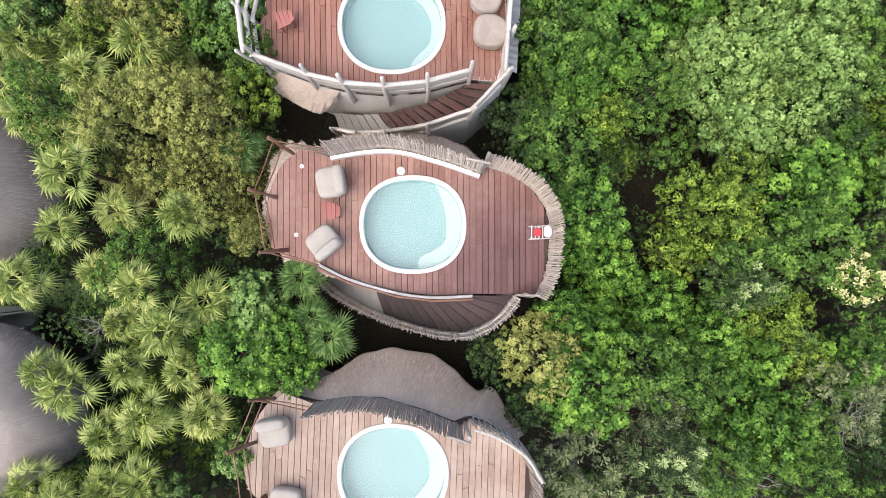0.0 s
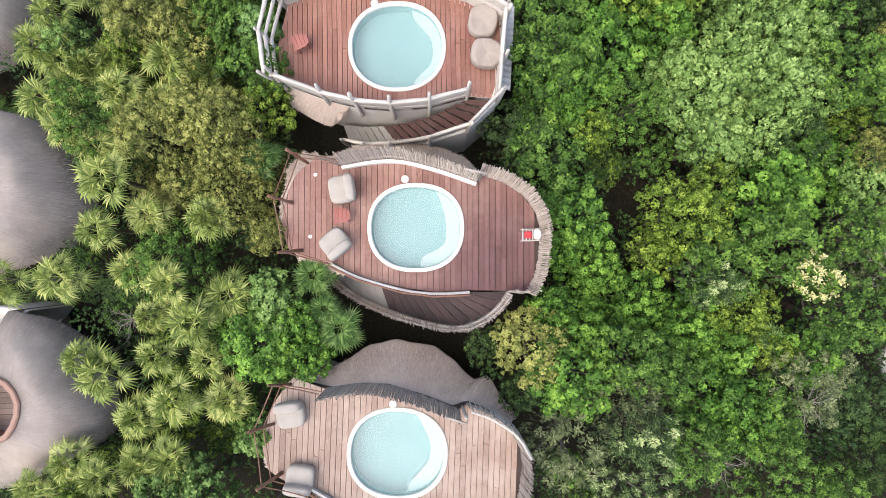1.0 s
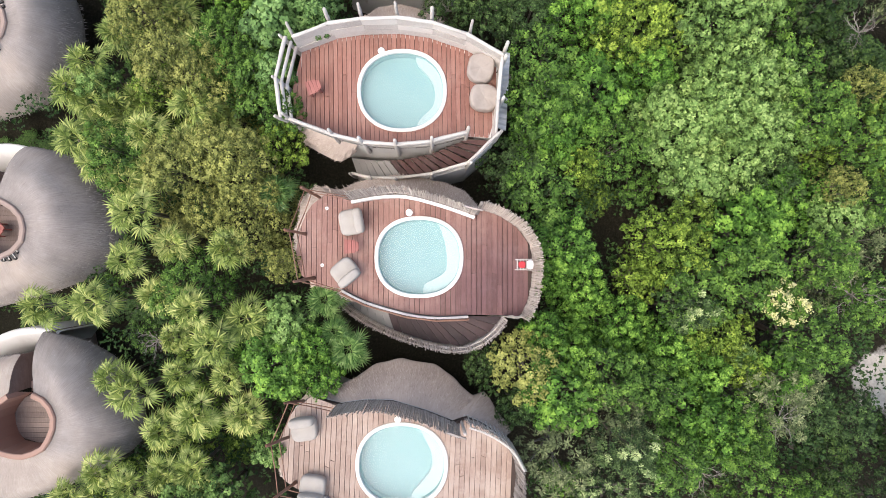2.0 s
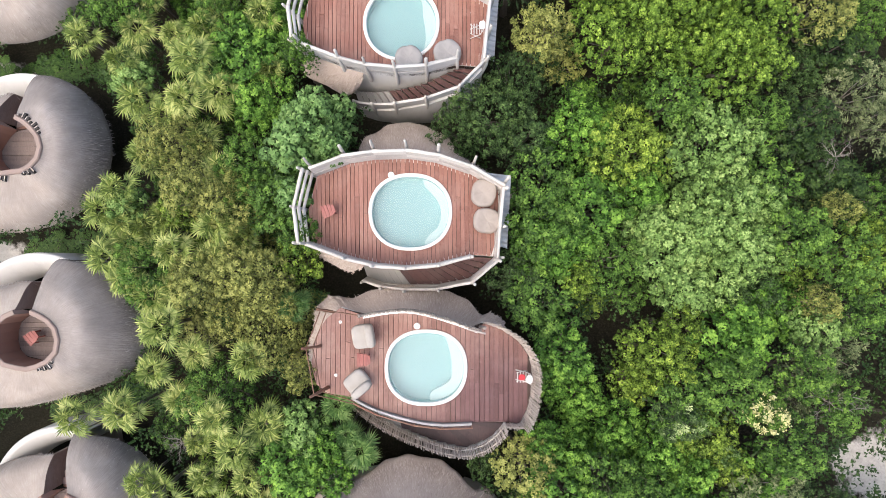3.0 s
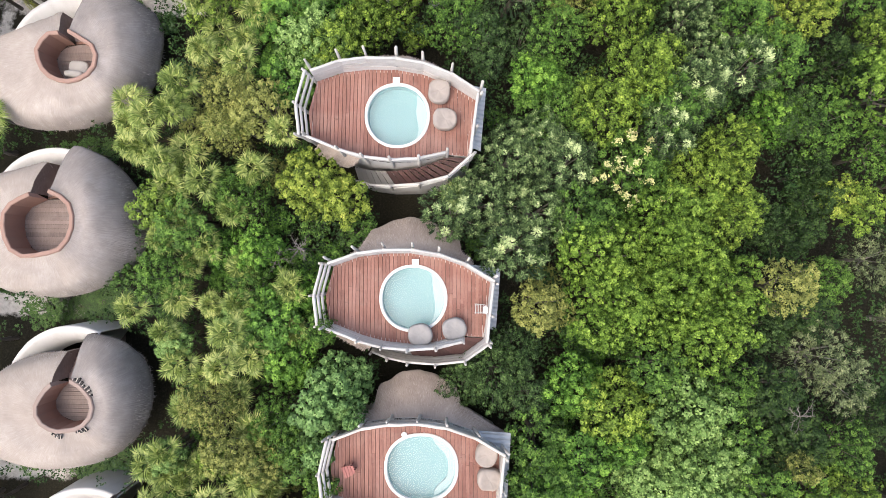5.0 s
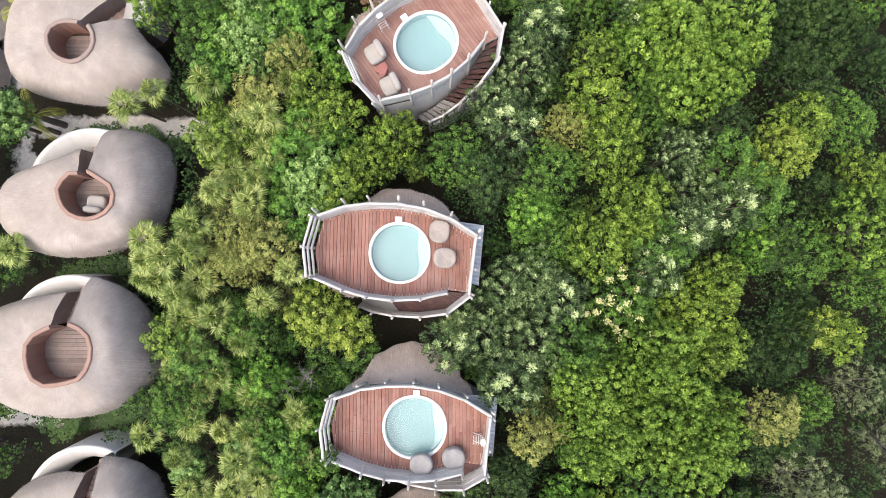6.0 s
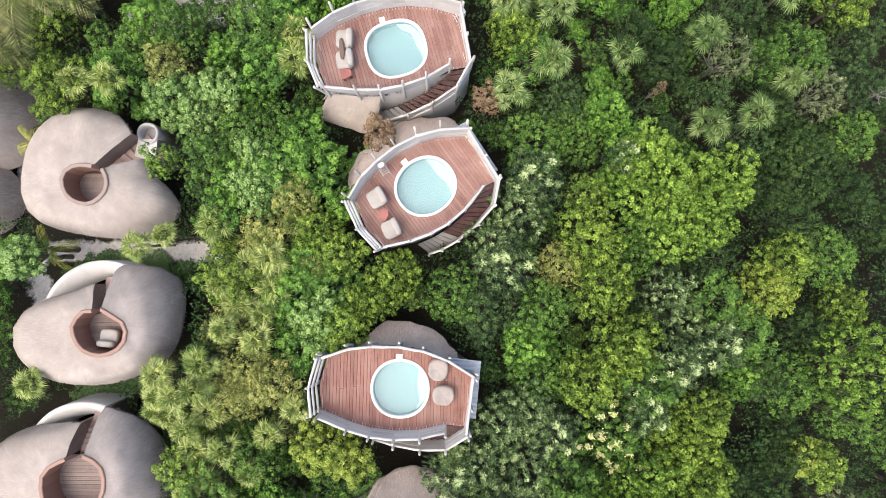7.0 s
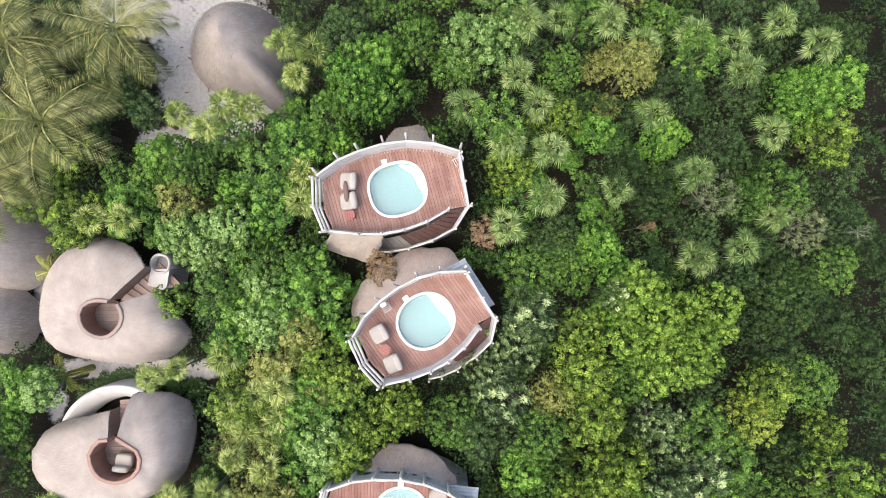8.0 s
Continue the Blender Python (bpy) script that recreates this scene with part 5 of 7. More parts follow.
SMALL = Matrix.Diagonal((0.76, 0.76, 0.8, 1))
VA, VB, VC, VD, VE, VF, VG = (-1.155, -4.98), (-0.7, 0.81), (-1.2, 5.51), (-1.51, 11.28), (-2.11, 17.58), (-1.21, 25.29), (-2.39, 30.58)
lounge = lounge_chair("beige canvas lounge chair with a bolster back on the deck", M_CUSHION, "lounge chairs")
lounge.matrix_basis = at(VB, 0, -1.86, 0.96, -80)
copy_thing(lounge, at(VB, 0, -2.03, -0.43, -140))
copy_thing(lounge, at(VA, -2, -2.72, 0.96, 10))
copy_thing(lounge, at(VA, -2, -2.42, -0.66, -5) @ pose(0, 0, 0, 0, 0, 180))
copy_thing(lounge, at(VF, 0, -1.83, -0.49, -60))
copy_thing(lounge, at(VF, 0, -1.27, -1.66, -65))
copy_thing(lounge, at(VG, 0, -1.93, 0.27, -90))
copy_thing(lounge, at(VG, 0, -1.91, -0.52, -82))
copy_thing(lounge, pose(-13.62, 19.32, 2.455, 0, 0, 175))
throw = thing("throw_blanket", at(VG, 0, -2.02, -0.15, 95, DECK_Z + 0.36), "crumpled dark brown throw on the lounge chairs", "blanket")
part("cloth", soft_box(0.42, 0.1, 0.035, 2.4, 24, 6), M_BLANKET, throw, "", True)

bag = bean_bag("taupe canvas bean bag slumped on the deck", M_CUSHION_TAUPE, "bean bags", 1)
bag.matrix_basis = at(VC, 0, 2.2, 0.55, 80)
copy_thing(bag, at(VC, 0, 2.3, -0.28, 175))
copy_thing(bag, at(VE, 0, 1.44, 0.77, 85))
copy_thing(bag, at(VE, 0, 1.64, -0.18, 178))
dark_bag = bean_bag("stone grey canvas bean bag beside the pool", M_CUSHION_DARK, "bean bags", 4)
dark_bag.matrix_basis = at(VD, 0, 0.25, -1.2, 5, DECK_Z + 0.05)
copy_thing(dark_bag, at(VD, 0, 1.4, -1.0, 12))
table = side_table("small red stained plank table on the deck")
table.matrix_basis = at(VB, 0, -1.84, 0.28, 0)
copy_thing(table, at(VC, 0, -2.42, 0.0, 20))
copy_thing(table, at(VF, 0, -1.56, -1.1, 60))
copy_thing(table, at(VG, 0, -1.85, -1.08, 15))
copy_thing(table, pose(-13.05, 1.58, 2.455, 0, 0, 40))
chair = slat_chair("small pale folding chair with red and white cloths", True)
chair.matrix_basis = at(VB, 0, 2.86, -0.2, 0) @ SMALL
white_chair = slat_chair("small pale folding chair with a white towel", False)
white_chair.matrix_basis = at(VD, 0, 2.27, -0.32, 0) @ SMALL
copy_thing(white_chair, at(VF, 0, -1.56, 0.55, 120))
copy_thing(white_chair, at(VG, 0, 2.4, 1.1, 30))
for px, py in ((-2.6, 1.36), (-2.72, -0.24)):
    spot = thing("deck_light", at(VB, 0, px, py, 0), "small round white deck light", "deck light", "deck lights")
    part("ring", tube_ring(superellipse(0.05, 0.05, 16, 2.0), [(-0.03, 0.0), (0.0, 0.0), (0.0, 0.012), (-0.03, 0.016)]), M_POOL_RIM, spot)
    part("lens", prism(superellipse(0.022, 0.022, 12, 2.0), 0.0, 0.01), M_CLAY_GREY, spot, "reddish lens")

# ---- trees and palms: x, y, crown radius ----
TREES = {}
TREES["o"] = [(-5.79, 2.28, 1.58), (-6.52, 3.71, 0.86), (-6.97, 5.74, 1.15), (-4.48, 0.56, 0.85), (-7.7, 6.17, 0.87), (-7.84, 18.39, 1.24), (-6.8, 17.77, 1.04), (-8.06, 17.13, 1.12), (-7.51, 3.4, 0.92),
    (-5.67, 3.41, 0.92), (11.27, 11.78, 1), (2.78, 11, 0.9), (3.94, 22.2, 1.12), (2.24, -2.24, 0.99), (7.18, 35.56, 1.21), (-7.49, 23.48, 1.01), (-11.39, 30.02, 0.92), (-6.17, 24.82, 0.87),
    (11.04, 2.81, 0.49), (11.63, 5.64, 0.52)]
TREES["d"] = [(-14, 35.1, 1.12), (-15.35, 34.64, 1.13), (-16.93, 34.63, 1.13), (-12.85, 33.75, 0.9), (-14.93, 36.01, 0.91), (-17.85, 35.31, 0.9), (0.85, 20.73, 0.93), (10.92, 14.19, 1.1),
    (1.31, 8.59, 1.5), (2.04, 9.7, 1.1), (0.2, 8.22, 1.1), (2.41, 7.86, 0.9), (10.89, 10.12, 1.1), (11.61, 7.18, 1.2), (9.57, 3.16, 1.2), (12.39, 17.93, 1.23), (2.29, 20.64, 1.23),
    (10.14, 22.66, 1.23), (11.19, 27.25, 1.34), (2.26, 3.45, 1.03), (0.46, -2.05, 0.62), (1.16, -2.37, 0.55), (2.11, -3.57, 0.62), (8.98, 34.78, 1.33), (10.77, 32.54, 1.21),
    (15.9, 31.45, 1.45), (4.28, 28.68, 1.21), (15.89, 29.21, 1.33), (-4.74, 36.72, 1.45), (12.8, 36.84, 1.09)]
TREES["d"] += [(2.91, 36.77, 1.21), (9.86, 28.72, 1.09), (11.06, -3.75, 0.96), (12.17, -3.98, 0.87), (11.47, 5.48, 0.87)]
TREES["l"] = [(7.21, 11.76, 2.19), (5.36, 11.2, 1.69), (8.87, 11.58, 1.6), (6.84, 13.43, 1.6), (8.13, 10.1, 1.4), (4.62, 12.86, 1.2), (9.6, 10.3, 0.9), (7.96, 14.18, 1), (7.66, 25.56, 1.9),
    (9.32, 24.74, 1.67), (8.28, 23.9, 1.45), (7.04, 26.6, 1), (10.36, 25.78, 1.12), (14.86, 18.57, 1.56), (-11.02, 26.08, 1.01)]
TREES["m"] = [(-8.44, 27.47, 1.16), (-12.75, 30.91, 1.25), (-10.73, 31.26, 1.21), (-6.76, 27.48, 1.16), (-9.54, 26.35, 0.96), (-7.82, 31.28, 1.01), (-5.25, 5.88, 1.01), (-9.51, 13.74, 0.93),
    (-7.24, 11.52, 1.11), (-4.63, 10.23, 1.11), (-6.26, 7.08, 1.11), (-6.07, 6.16, 1.11), (-4.58, 4.88, 1.11), (-0.13, 21.07, 1.34), (-0.23, 35.65, 1.13), (3.51, 17.98, 1.6),
    (5.36, 13.98, 1.2), (4.25, 14.16, 1), (13.17, 17.56, 1.5), (13.49, 11.98, 1.1), (9.22, 8.27, 1.2), (2.79, 6.4, 1), (4.81, 4.04, 1.2), (13.62, 5.91, 1.2), (9.77, 6.26, 1), (6.83, 8.99, 0.9),
    (3.09, 27.2, 1.56), (4.75, 27.63, 1.67), (3.53, 20.75, 1.34), (11.06, 19.77, 1)]
TREES["m"] += [(14.89, 22.7, 1.45), (7.04, 22.64, 1.12), (7.25, 17.89, 1), (9.93, 21.01, 1), (15.05, 16.52, 1.23), (2.78, 5.13, 0.97), (2.77, 2.81, 0.97), (7.1, -0.14, 0.97), (8.45, -4.83, 0.69),
    (6.42, -4.83, 0.83), (8.38, 0.37, 0.97), (4.66, -2.43, 0.83), (5.8, -2.81, 0.76), (-5.15, 33.44, 1.21), (2.94, 30.46, 0.96), (1.58, 33.37, 0.96), (13.22, 30.76, 1.45), (11.65, 30.3, 1.09),
    (-1.59, 36.74, 1.21), (4.26, 35.65, 1.09), (9.65, 36.14, 0.96), (7.19, 23.81, 1.09), (15.43, 27.42, 1.21), (10.12, -1.37, 0.87), (10.46, 0.8, 0.78), (11.97, -0.32, 0.78),
    (12.41, 2.57, 0.78), (12.1, 4.19, 0.96), (10.33, 4.83, 0.87), (8.66, -3.84, 0.78)]
TREES["y"] = [(-4.8, 4.01, 0.72), (-7, -3.71, 0.85), (-4.34, 20.07, 1.25), (-10.46, 14.48, 1.03), (-17.38, 24.05, 0.79), (-17.73, 29.87, 0.9), (-2.87, -2.93, 0.45), (-8.28, 5.59, 0.74),
    (5.18, 17.9, 1.4), (6.67, 18.65, 1.1), (8.89, 15.48, 1.69), (9.63, 16.61, 1.2), (9.44, 14.18, 1.2), (5.54, 7.51, 1.5), (13.24, 4.27, 1.4), (4.97, 25.02, 1), (5.18, 23.25, 1.45),
    (5.59, 21.49, 1.34), (6.42, 19.33, 1.45), (12.72, 22.47, 1.23), (15.19, 20.63, 1.12), (14.22, 14.67, 1), (4.06, 3.45, 0.69), (7.25, 1.91, 0.83), (6.35, 1.14, 1.24), (5.76, 0.24, 0.83),
    (7.85, -1.29, 1.1), (2.15, 31.35, 1.09), (4.49, 33.51, 0.84), (15.13, 32.79, 1.33)]
TREES["y"] += [(-5.49, 23.71, 1.16), (-4.48, 22.61, 1.01), (-2.36, 21.86, 1.16), (-3.24, 20.97, 1.09), (-9.04, 23.02, 0.87), (8.83, -2.41, 0.78), (10.97, 3.86, 0.78)]
TREES["e"] = [(-4.47, -1.15, 1), (-5.17, 20.07, 1.25), (-15.99, 22.17, 0.78), (-17.27, 19.28, 1), (-4.87, -4.69, 0.71), (-9.85, 5.73, 0.57), (-7.6, 10.21, 0.84), (-10.71, 7.42, 0.65),
    (-9.82, 9.64, 0.65), (-16.55, 22.48, 0.83), (7.93, 7.53, 1.5), (8.29, 5.7, 1.79), (7.01, 4.6, 1.5), (9.21, 4.43, 1.2), (7.92, 5, 1.31), (8.42, 3.58, 1.17), (7.26, 3.2, 0.9),
    (6.25, 5.13, 0.83), (0.77, 36.53, 1.45), (2.01, 37.22, 1.09), (-11.14, 28.79, 1.21), (-10.19, 28.02, 1.09), (-9.47, 29.03, 0.96), (-7.51, 25.25, 1.25), (-7.98, 26.58, 0.87),
    (11.35, 2.01, 0.87)]
TREES["b"] = [(-12.14, 31.94, 1.12), (-9.06, 24.35, 0.96), (-9.15, 30.6, 1.09), (-8.01, 29.04, 1.09), (-5.52, 25.93, 1.01), (-13.62, 29.67, 0.96), (-4.39, 24.61, 0.87), (-6.35, 21.05, 1.01),
    (-5.92, 22.38, 0.87), (-6.49, 32.42, 0.96), (-7.36, 30.16, 0.96), (-4.74, -2.29, 0.85), (-4.71, 32.45, 1.35), (-6.89, 12.82, 1.12), (-8.38, 12.81, 1.12), (-17.34, 22.49, 1.12),
    (-14.78, 15.96, 0.75), (-4.03, -1.78, 0.64), (-3.51, -2.55, 0.57), (-2.26, 19.67, 0.84), (-5.98, 19.02, 0.93), (-5.38, 11.34, 1.11), (-6.49, 10.59, 0.93), (11.69, 17.93, 1.3),
    (4.25, 8.06, 1.5), (5.91, 6.24, 1.2), (3.16, 4.58, 1.5), (4.26, 5.49, 1), (2.92, 19.1, 1.34), (8.66, 1.65, 0.97)]
TREES["b"] += [(9.3, 2.29, 0.83), (3.53, 1.14, 1.03), (3.14, 0.24, 0.9), (4.04, -0.27, 1.17), (2.75, -1.29, 0.83), (3.77, -1.8, 1.17), (3.38, -2.94, 1.03), (5.18, -1.29, 1.24), (6.38, -1.8, 1.24),
    (7.59, -2.43, 1.17), (6.94, -3.32, 0.9), (7.82, -4.08, 0.83), (-3.82, 34.92, 1.93), (-3.16, 36.17, 1.33), (5.96, 28.47, 1.16), (5.61, 33.18, 1.09), (8.75, 32.97, 1.16),
    (14.36, 34.59, 1.69), (15.93, 35.28, 1.45), (6.74, 27.14, 1.16), (6.29, 25.58, 1.09), (-6.74, 25.92, 1.01), (-8.64, 25.69, 0.96), (-5.87, 27.27, 0.82), (-4.8, 21.29, 1.01),
    (10.47, 2.57, 0.87), (9.79, -2.48, 0.78)]
TREES["f"] = [(-10.64, 5.41, 0.74), (-9.89, 4.52, 0.73), (-9.31, 4.97, 0.66), (-8.87, 5.26, 0.58), (-9.87, 3.34, 0.66), (-8.4, 3.2, 0.73), (-8.68, 2.03, 0.8), (-7.79, 1.15, 0.65), (-6.52, 4.68, 0.73),
    (-10.98, -0.61, 0.66), (-9.81, -0.46, 0.73), (-8.36, -0.31, 0.73), (-6.9, -0.6, 0.66), (-6.31, -1.47, 0.73), (-7.61, -1.62, 0.58), (-7.31, -2.63, 0.58), (-6.15, -2.63, 0.58),
    (-5.85, -3.78, 0.8), (-8.61, -2.92, 0.8), (-9.2, -2.49, 0.58), (-9.59, -5.23, 0.72), (-8.72, -5.66, 0.58), (-10.45, -5.8, 0.58), (-7.86, -5.37, 0.73), (-6.99, -5.08, 0.72),
    (-6.84, -5.8, 0.58), (6.64, 30.76, 1.14), (2.52, 35.32, 1.03), (3.44, 34.4, 1.02), (2.08, 32.33, 1.02)]
TREES["f"] += [(3.67, 32.34, 1.03), (3.68, 30.28, 0.91), (2.09, 29.13, 1.03), (2.74, 37.62, 1.03), (4.34, 37.63, 0.92), (6.17, 37.42, 0.81), (8.23, 33.98, 1.14), (9.61, 36.98, 1.14), (11.44, 36.76, 1.14),
    (11.89, 35.61, 1.14), (13.27, 37.69, 1.14), (14.64, 36.55, 0.91), (9.82, 31.24, 1.14), (9.82, 27.82, 1.02), (11.86, 28.29, 1.02), (7.55, 36.62, 0.8), (12.79, 33.09, 0.91),
    (13, 29.67, 0.68), (0.24, 33.92, 0.92), (-11.41, 33.61, 0.69), (-10.14, 33.05, 0.8), (-9.47, 33.85, 0.8), (-8.44, 33.75, 0.92), (-7.1, 36.52, 0.8), (-6.07, 36.41, 0.8),
    (-6.63, 35.25, 0.69), (-6.24, 31.24, 0.92), (-6.34, 29.98, 0.92), (-14.98, 29.35, 0.91), (-13.39, 29.25, 0.69)]
TREES["f"] += [(-12.14, 23.02, 0.68), (-11.01, 23.37, 0.56), (-7.15, 22.5, 0.79), (-8.48, 20.69, 0.9), (-8.92, 19.79, 0.68), (-9.58, 18.66, 0.9), (-12.06, 18.42, 0.9), (-8, 22.16, 0.74),
    (-11.09, 17.29, 0.84), (-9.62, 17.51, 0.74), (-10.23, 16.04, 0.63), (-11.07, 16.45, 0.73), (-8.53, 15.22, 0.73), (-11.43, 17.98, 0.85), (-11.6, 16.64, 0.67), (-10.47, 17.42, 0.76),
    (-9.7, 16.46, 0.76), (-7.96, 14.37, 0.66), (-11.22, 10.76, 0.66), (-9.8, 11.14, 0.75), (-8.67, 10.96, 0.57), (-9.77, 8.88, 0.85), (-8.82, 8.51, 0.56), (-8.07, 8.89, 0.75),
    (-7.14, 9.27, 1.04), (-9.56, 7.38, 0.75), (-7.87, 7.76, 0.85), (-10.09, 5.13, 0.75), (-10.45, 4.2, 0.75), (-8.2, 4.21, 0.94)]
TREES["f"] += [(-7.09, 5.15, 0.75), (-9.12, 2.9, 0.75), (-0.1, 14.75, 0.57), (-16.46, 17.57, 0.94), (-16.46, 12.66, 0.84), (-16.62, 19.77, 0.74), (-17.09, 21.19, 1.02)]
TREES["p"] = [(-3.44, -0.39, 0.67), (-2.76, -1.88, 0.95), (-3.17, -1.34, 0.61), (-4.69, 2.6, 0.82), (8.74, -2.15, 0.67)]
TREES["g"] = [(12.73, 9.21, 1.3), (13.64, 8.29, 1), (15.12, 12.64, 1.12), (4.91, -3.44, 0.83), (5.79, -4.01, 0.76), (3.38, -4.71, 1.03), (14.33, 29.2, 1.21), (10.54, 30.52, 0.84), (11.42, 0.48, 0.78),
    (11.99, 1.53, 0.96), (9.38, -3.36, 0.87), (10.43, -2.72, 0.63), (10.93, -0.16, 0.63)]
TREES["w"] = [(6.11, 15.84, 1.4), (9.4, -0.39, 0.72)]
TREES["r"] = [(1.74, 16.19, 1.6), (2.86, 16.76, 1.2), (0.92, 14.6, 1.4), (2.77, 14.33, 1.4), (3.69, 16.02, 1), (-0.2, 14.32, 0.9), (1.94, 13.03, 1), (8.06, 18.38, 0.9), (7.04, 17.01, 0.8),
    (2.38, 24.48, 1.34), (1.35, 23.22, 1.12), (2.89, 25.63, 0.89), (1.87, 22.29, 0.94), (6.21, 26.38, 0.56), (8.07, 21.3, 1.07), (8.9, 20.17, 1.23), (9.82, 19.35, 0.89), (8.28, 18.72, 0.71),
    (5.03, -4.39, 0.69), (6.71, -0.59, 0.41)]
TREES["c"] = [(-16.23, 32.93, 3.67), (-13.52, 36.8, 3.01), (-17.08, 35.99, 2.68), (-18.4, 30.51, 2.44)]
TREES["n"] = [(-17.4, 27.16, 0.9), (-16.25, 22.81, 0.82)]
TREES["k"] = [(-3.1, 27.42, 0.744), (1.22, 28.9, 0.8), (7.77, 29.15, 0.248)]
TREES["q"] = [(-5.05, 15.26, 1.4), (-4.11, 14.7, 0.93), (13.7, 14.86, 0.7), (11.89, 21.33, 1.23)]
TREES["t"] = [(-4.05, 8.2, 1.11), (-4.6, 7.45, 0.92), (-4.86, 6.07, 0.46), (-3.49, 7.28, 0.74)]
TREES["h"] = [(-16.02, 10.57, 0.86), (-14.09, 10.8, 0.86), (-13.97, 4.18, 0.85), (-16.27, 21.56, 0.71), (-12.73, 22.41, 0.48)]
TREES["a"] = [(11.84, 13.64, 1.1), (12.77, 14.76, 1.2), (10.69, 8.09, 1), (12.19, 10.86, 1), (13.89, 26.44, 1.78), (13.25, 24.14, 1.45), (13.84, 19.8, 1.23), (12.22, 25.38, 1.23), (15.53, 25.4, 1.34),
    (13, 15.89, 1.12), (12.33, 31.65, 1.21), (8.08, 30.27, 1.21), (6.96, 31.39, 1.21), (16.17, 37.32, 1.45), (13.65, 27.41, 1.33), (12.54, 28.74, 1.09), (12.12, 6.3, 0.87)]
BARE = [(-8.25, -1.63, 2.9, 0.8), (-6.36, 12.59, 2.9, 0.9), (-5.6, 12.98, 2.9, 0.7), (11.6, -0.22, 3.2, 1.3), (9.45, -3.75, 3.2, 1), (11.84, 7.27, 3.2, 0.9), (7.19, -5.25, 3.2, 0.9), (16.25, 29.01, 3.2, 0.7)]

LEAF["w"] = LEAF["m"]
# kind of crown: clumps, clump size, leaves a clump, leaf length, leaf width, droop (0 flat rosette .. 1 ball)
CROWN = {
    "b": (70, 0.128, 44, 0.072, 0.062, 0.10), "d": (94, 0.096, 30, 0.056, 0.043, 0.14), "m": (88, 0.102, 33, 0.058, 0.046, 0.14),
    "a": (70, 0.120, 38, 0.070, 0.056, 0.12), "o": (110, 0.088, 28, 0.056, 0.042, 0.15), "y": (70, 0.122, 40, 0.068, 0.056, 0.10), "q": (64, 0.135, 48, 0.070, 0.058, 0.10),
    "l": (100, 0.094, 34, 0.056, 0.052, 0.03), "e": (66, 0.140, 46, 0.080, 0.066, 0.10), "t": (56, 0.155, 34, 0.098, 0.092, 0.12),
    "r": (78, 0.108, 40, 0.092, 0.024, 0.60), "g": (72, 0.10, 34, 0.078, 0.024, 0.55), "k": (95, 0.10, 44, 0.050, 0.032, 0.25),
    "h": (80, 0.105, 32, 0.066, 0.044, 0.2), "w": (64, 0.118, 42, 0.070, 0.050, 0.12),
}
LOOSE = {"l": 0.12, "q": 0.15, "t": 0.1, "r": 0.15, "g": 0.25, "o": 0.45, "d": 0.45, "a": 0.45}
TREE_WORDS = {
    "b": "broadleaf jungle tree with bright green clumped foliage", "d": "dense jungle tree with dark green leaves", "a": "shaded jungle tree with deep green leaves", "m": "broadleaf jungle tree with mid green foliage",
    "o": "jungle tree with small olive green leaves", "y": "broadleaf jungle tree with yellowish green foliage", "q": "jungle tree with golden green young leaves",
    "l": "jungle tree with lime green round leaf tufts", "e": "broadleaf jungle tree with pale green foliage", "t": "sea grape tree with large round green leaves",
    "r": "tree with grey green rosettes of long leaves", "g": "sparse dusty green tree with bare twigs", "k": "dry brown bush growing beside the thatch",
    "h": "low dark green hedge bush between huts", "w": "green bush with cream blossom clusters",
}


def leaf_quads(centres, ways, length, width, rs, normals=None):
    """A folded diamond leaf for each centre and way."""
    n = len(centres)
    ways = ways / np.maximum(1e-6, np.linalg.norm(ways, axis=1, keepdims=True))
    up = (np.tile((0.0, 0.0, 1.0), (n, 1)) if normals is None else normals) + rs.normal(0, 0.32, (n, 3))
    side = np.cross(ways, up)
    side /= np.maximum(1e-6, np.linalg.norm(side, axis=1, keepdims=True))
    nor = np.cross(side, ways)
    l = length * rs.uniform(0.7, 1.25, (n, 1))
    w = width * rs.uniform(0.75, 1.25, (n, 1)) * 0.5
    v = np.stack([centres, centres + ways * l * 0.5 + side * w + nor * w * 0.25, centres + ways * l - nor * l * 0.12, centres + ways * l * 0.5 - side * w + nor * w * 0.25], 1)
    return v.reshape(-1, 3)


def leaf_blades(centres, ways, length, width, rs, normals):
    """A small three-cornered leaf for each centre and way, half of them broad at the tip."""
    n = len(centres)
    ways = ways / np.maximum(1e-6, np.linalg.norm(ways, axis=1, keepdims=True))
    side = np.cross(ways, normals + rs.normal(0, 0.38, (n, 3)))
    side /= np.maximum(1e-6, np.linalg.norm(side, axis=1, keepdims=True))
    l = length * rs.uniform(0.7, 1.3, (n, 1))
    w = width * rs.uniform(0.75, 1.3, (n, 1)) * 0.62
    flip = rs.random((n, 1)) < 0.5
    near = np.where(flip, centres, centres + ways * l)
    far = np.where(flip, centres + ways * l, centres + ways * l * 0.12)
    return np.stack([near, far + side * w, far - side * w], 1).reshape(-1, 3)


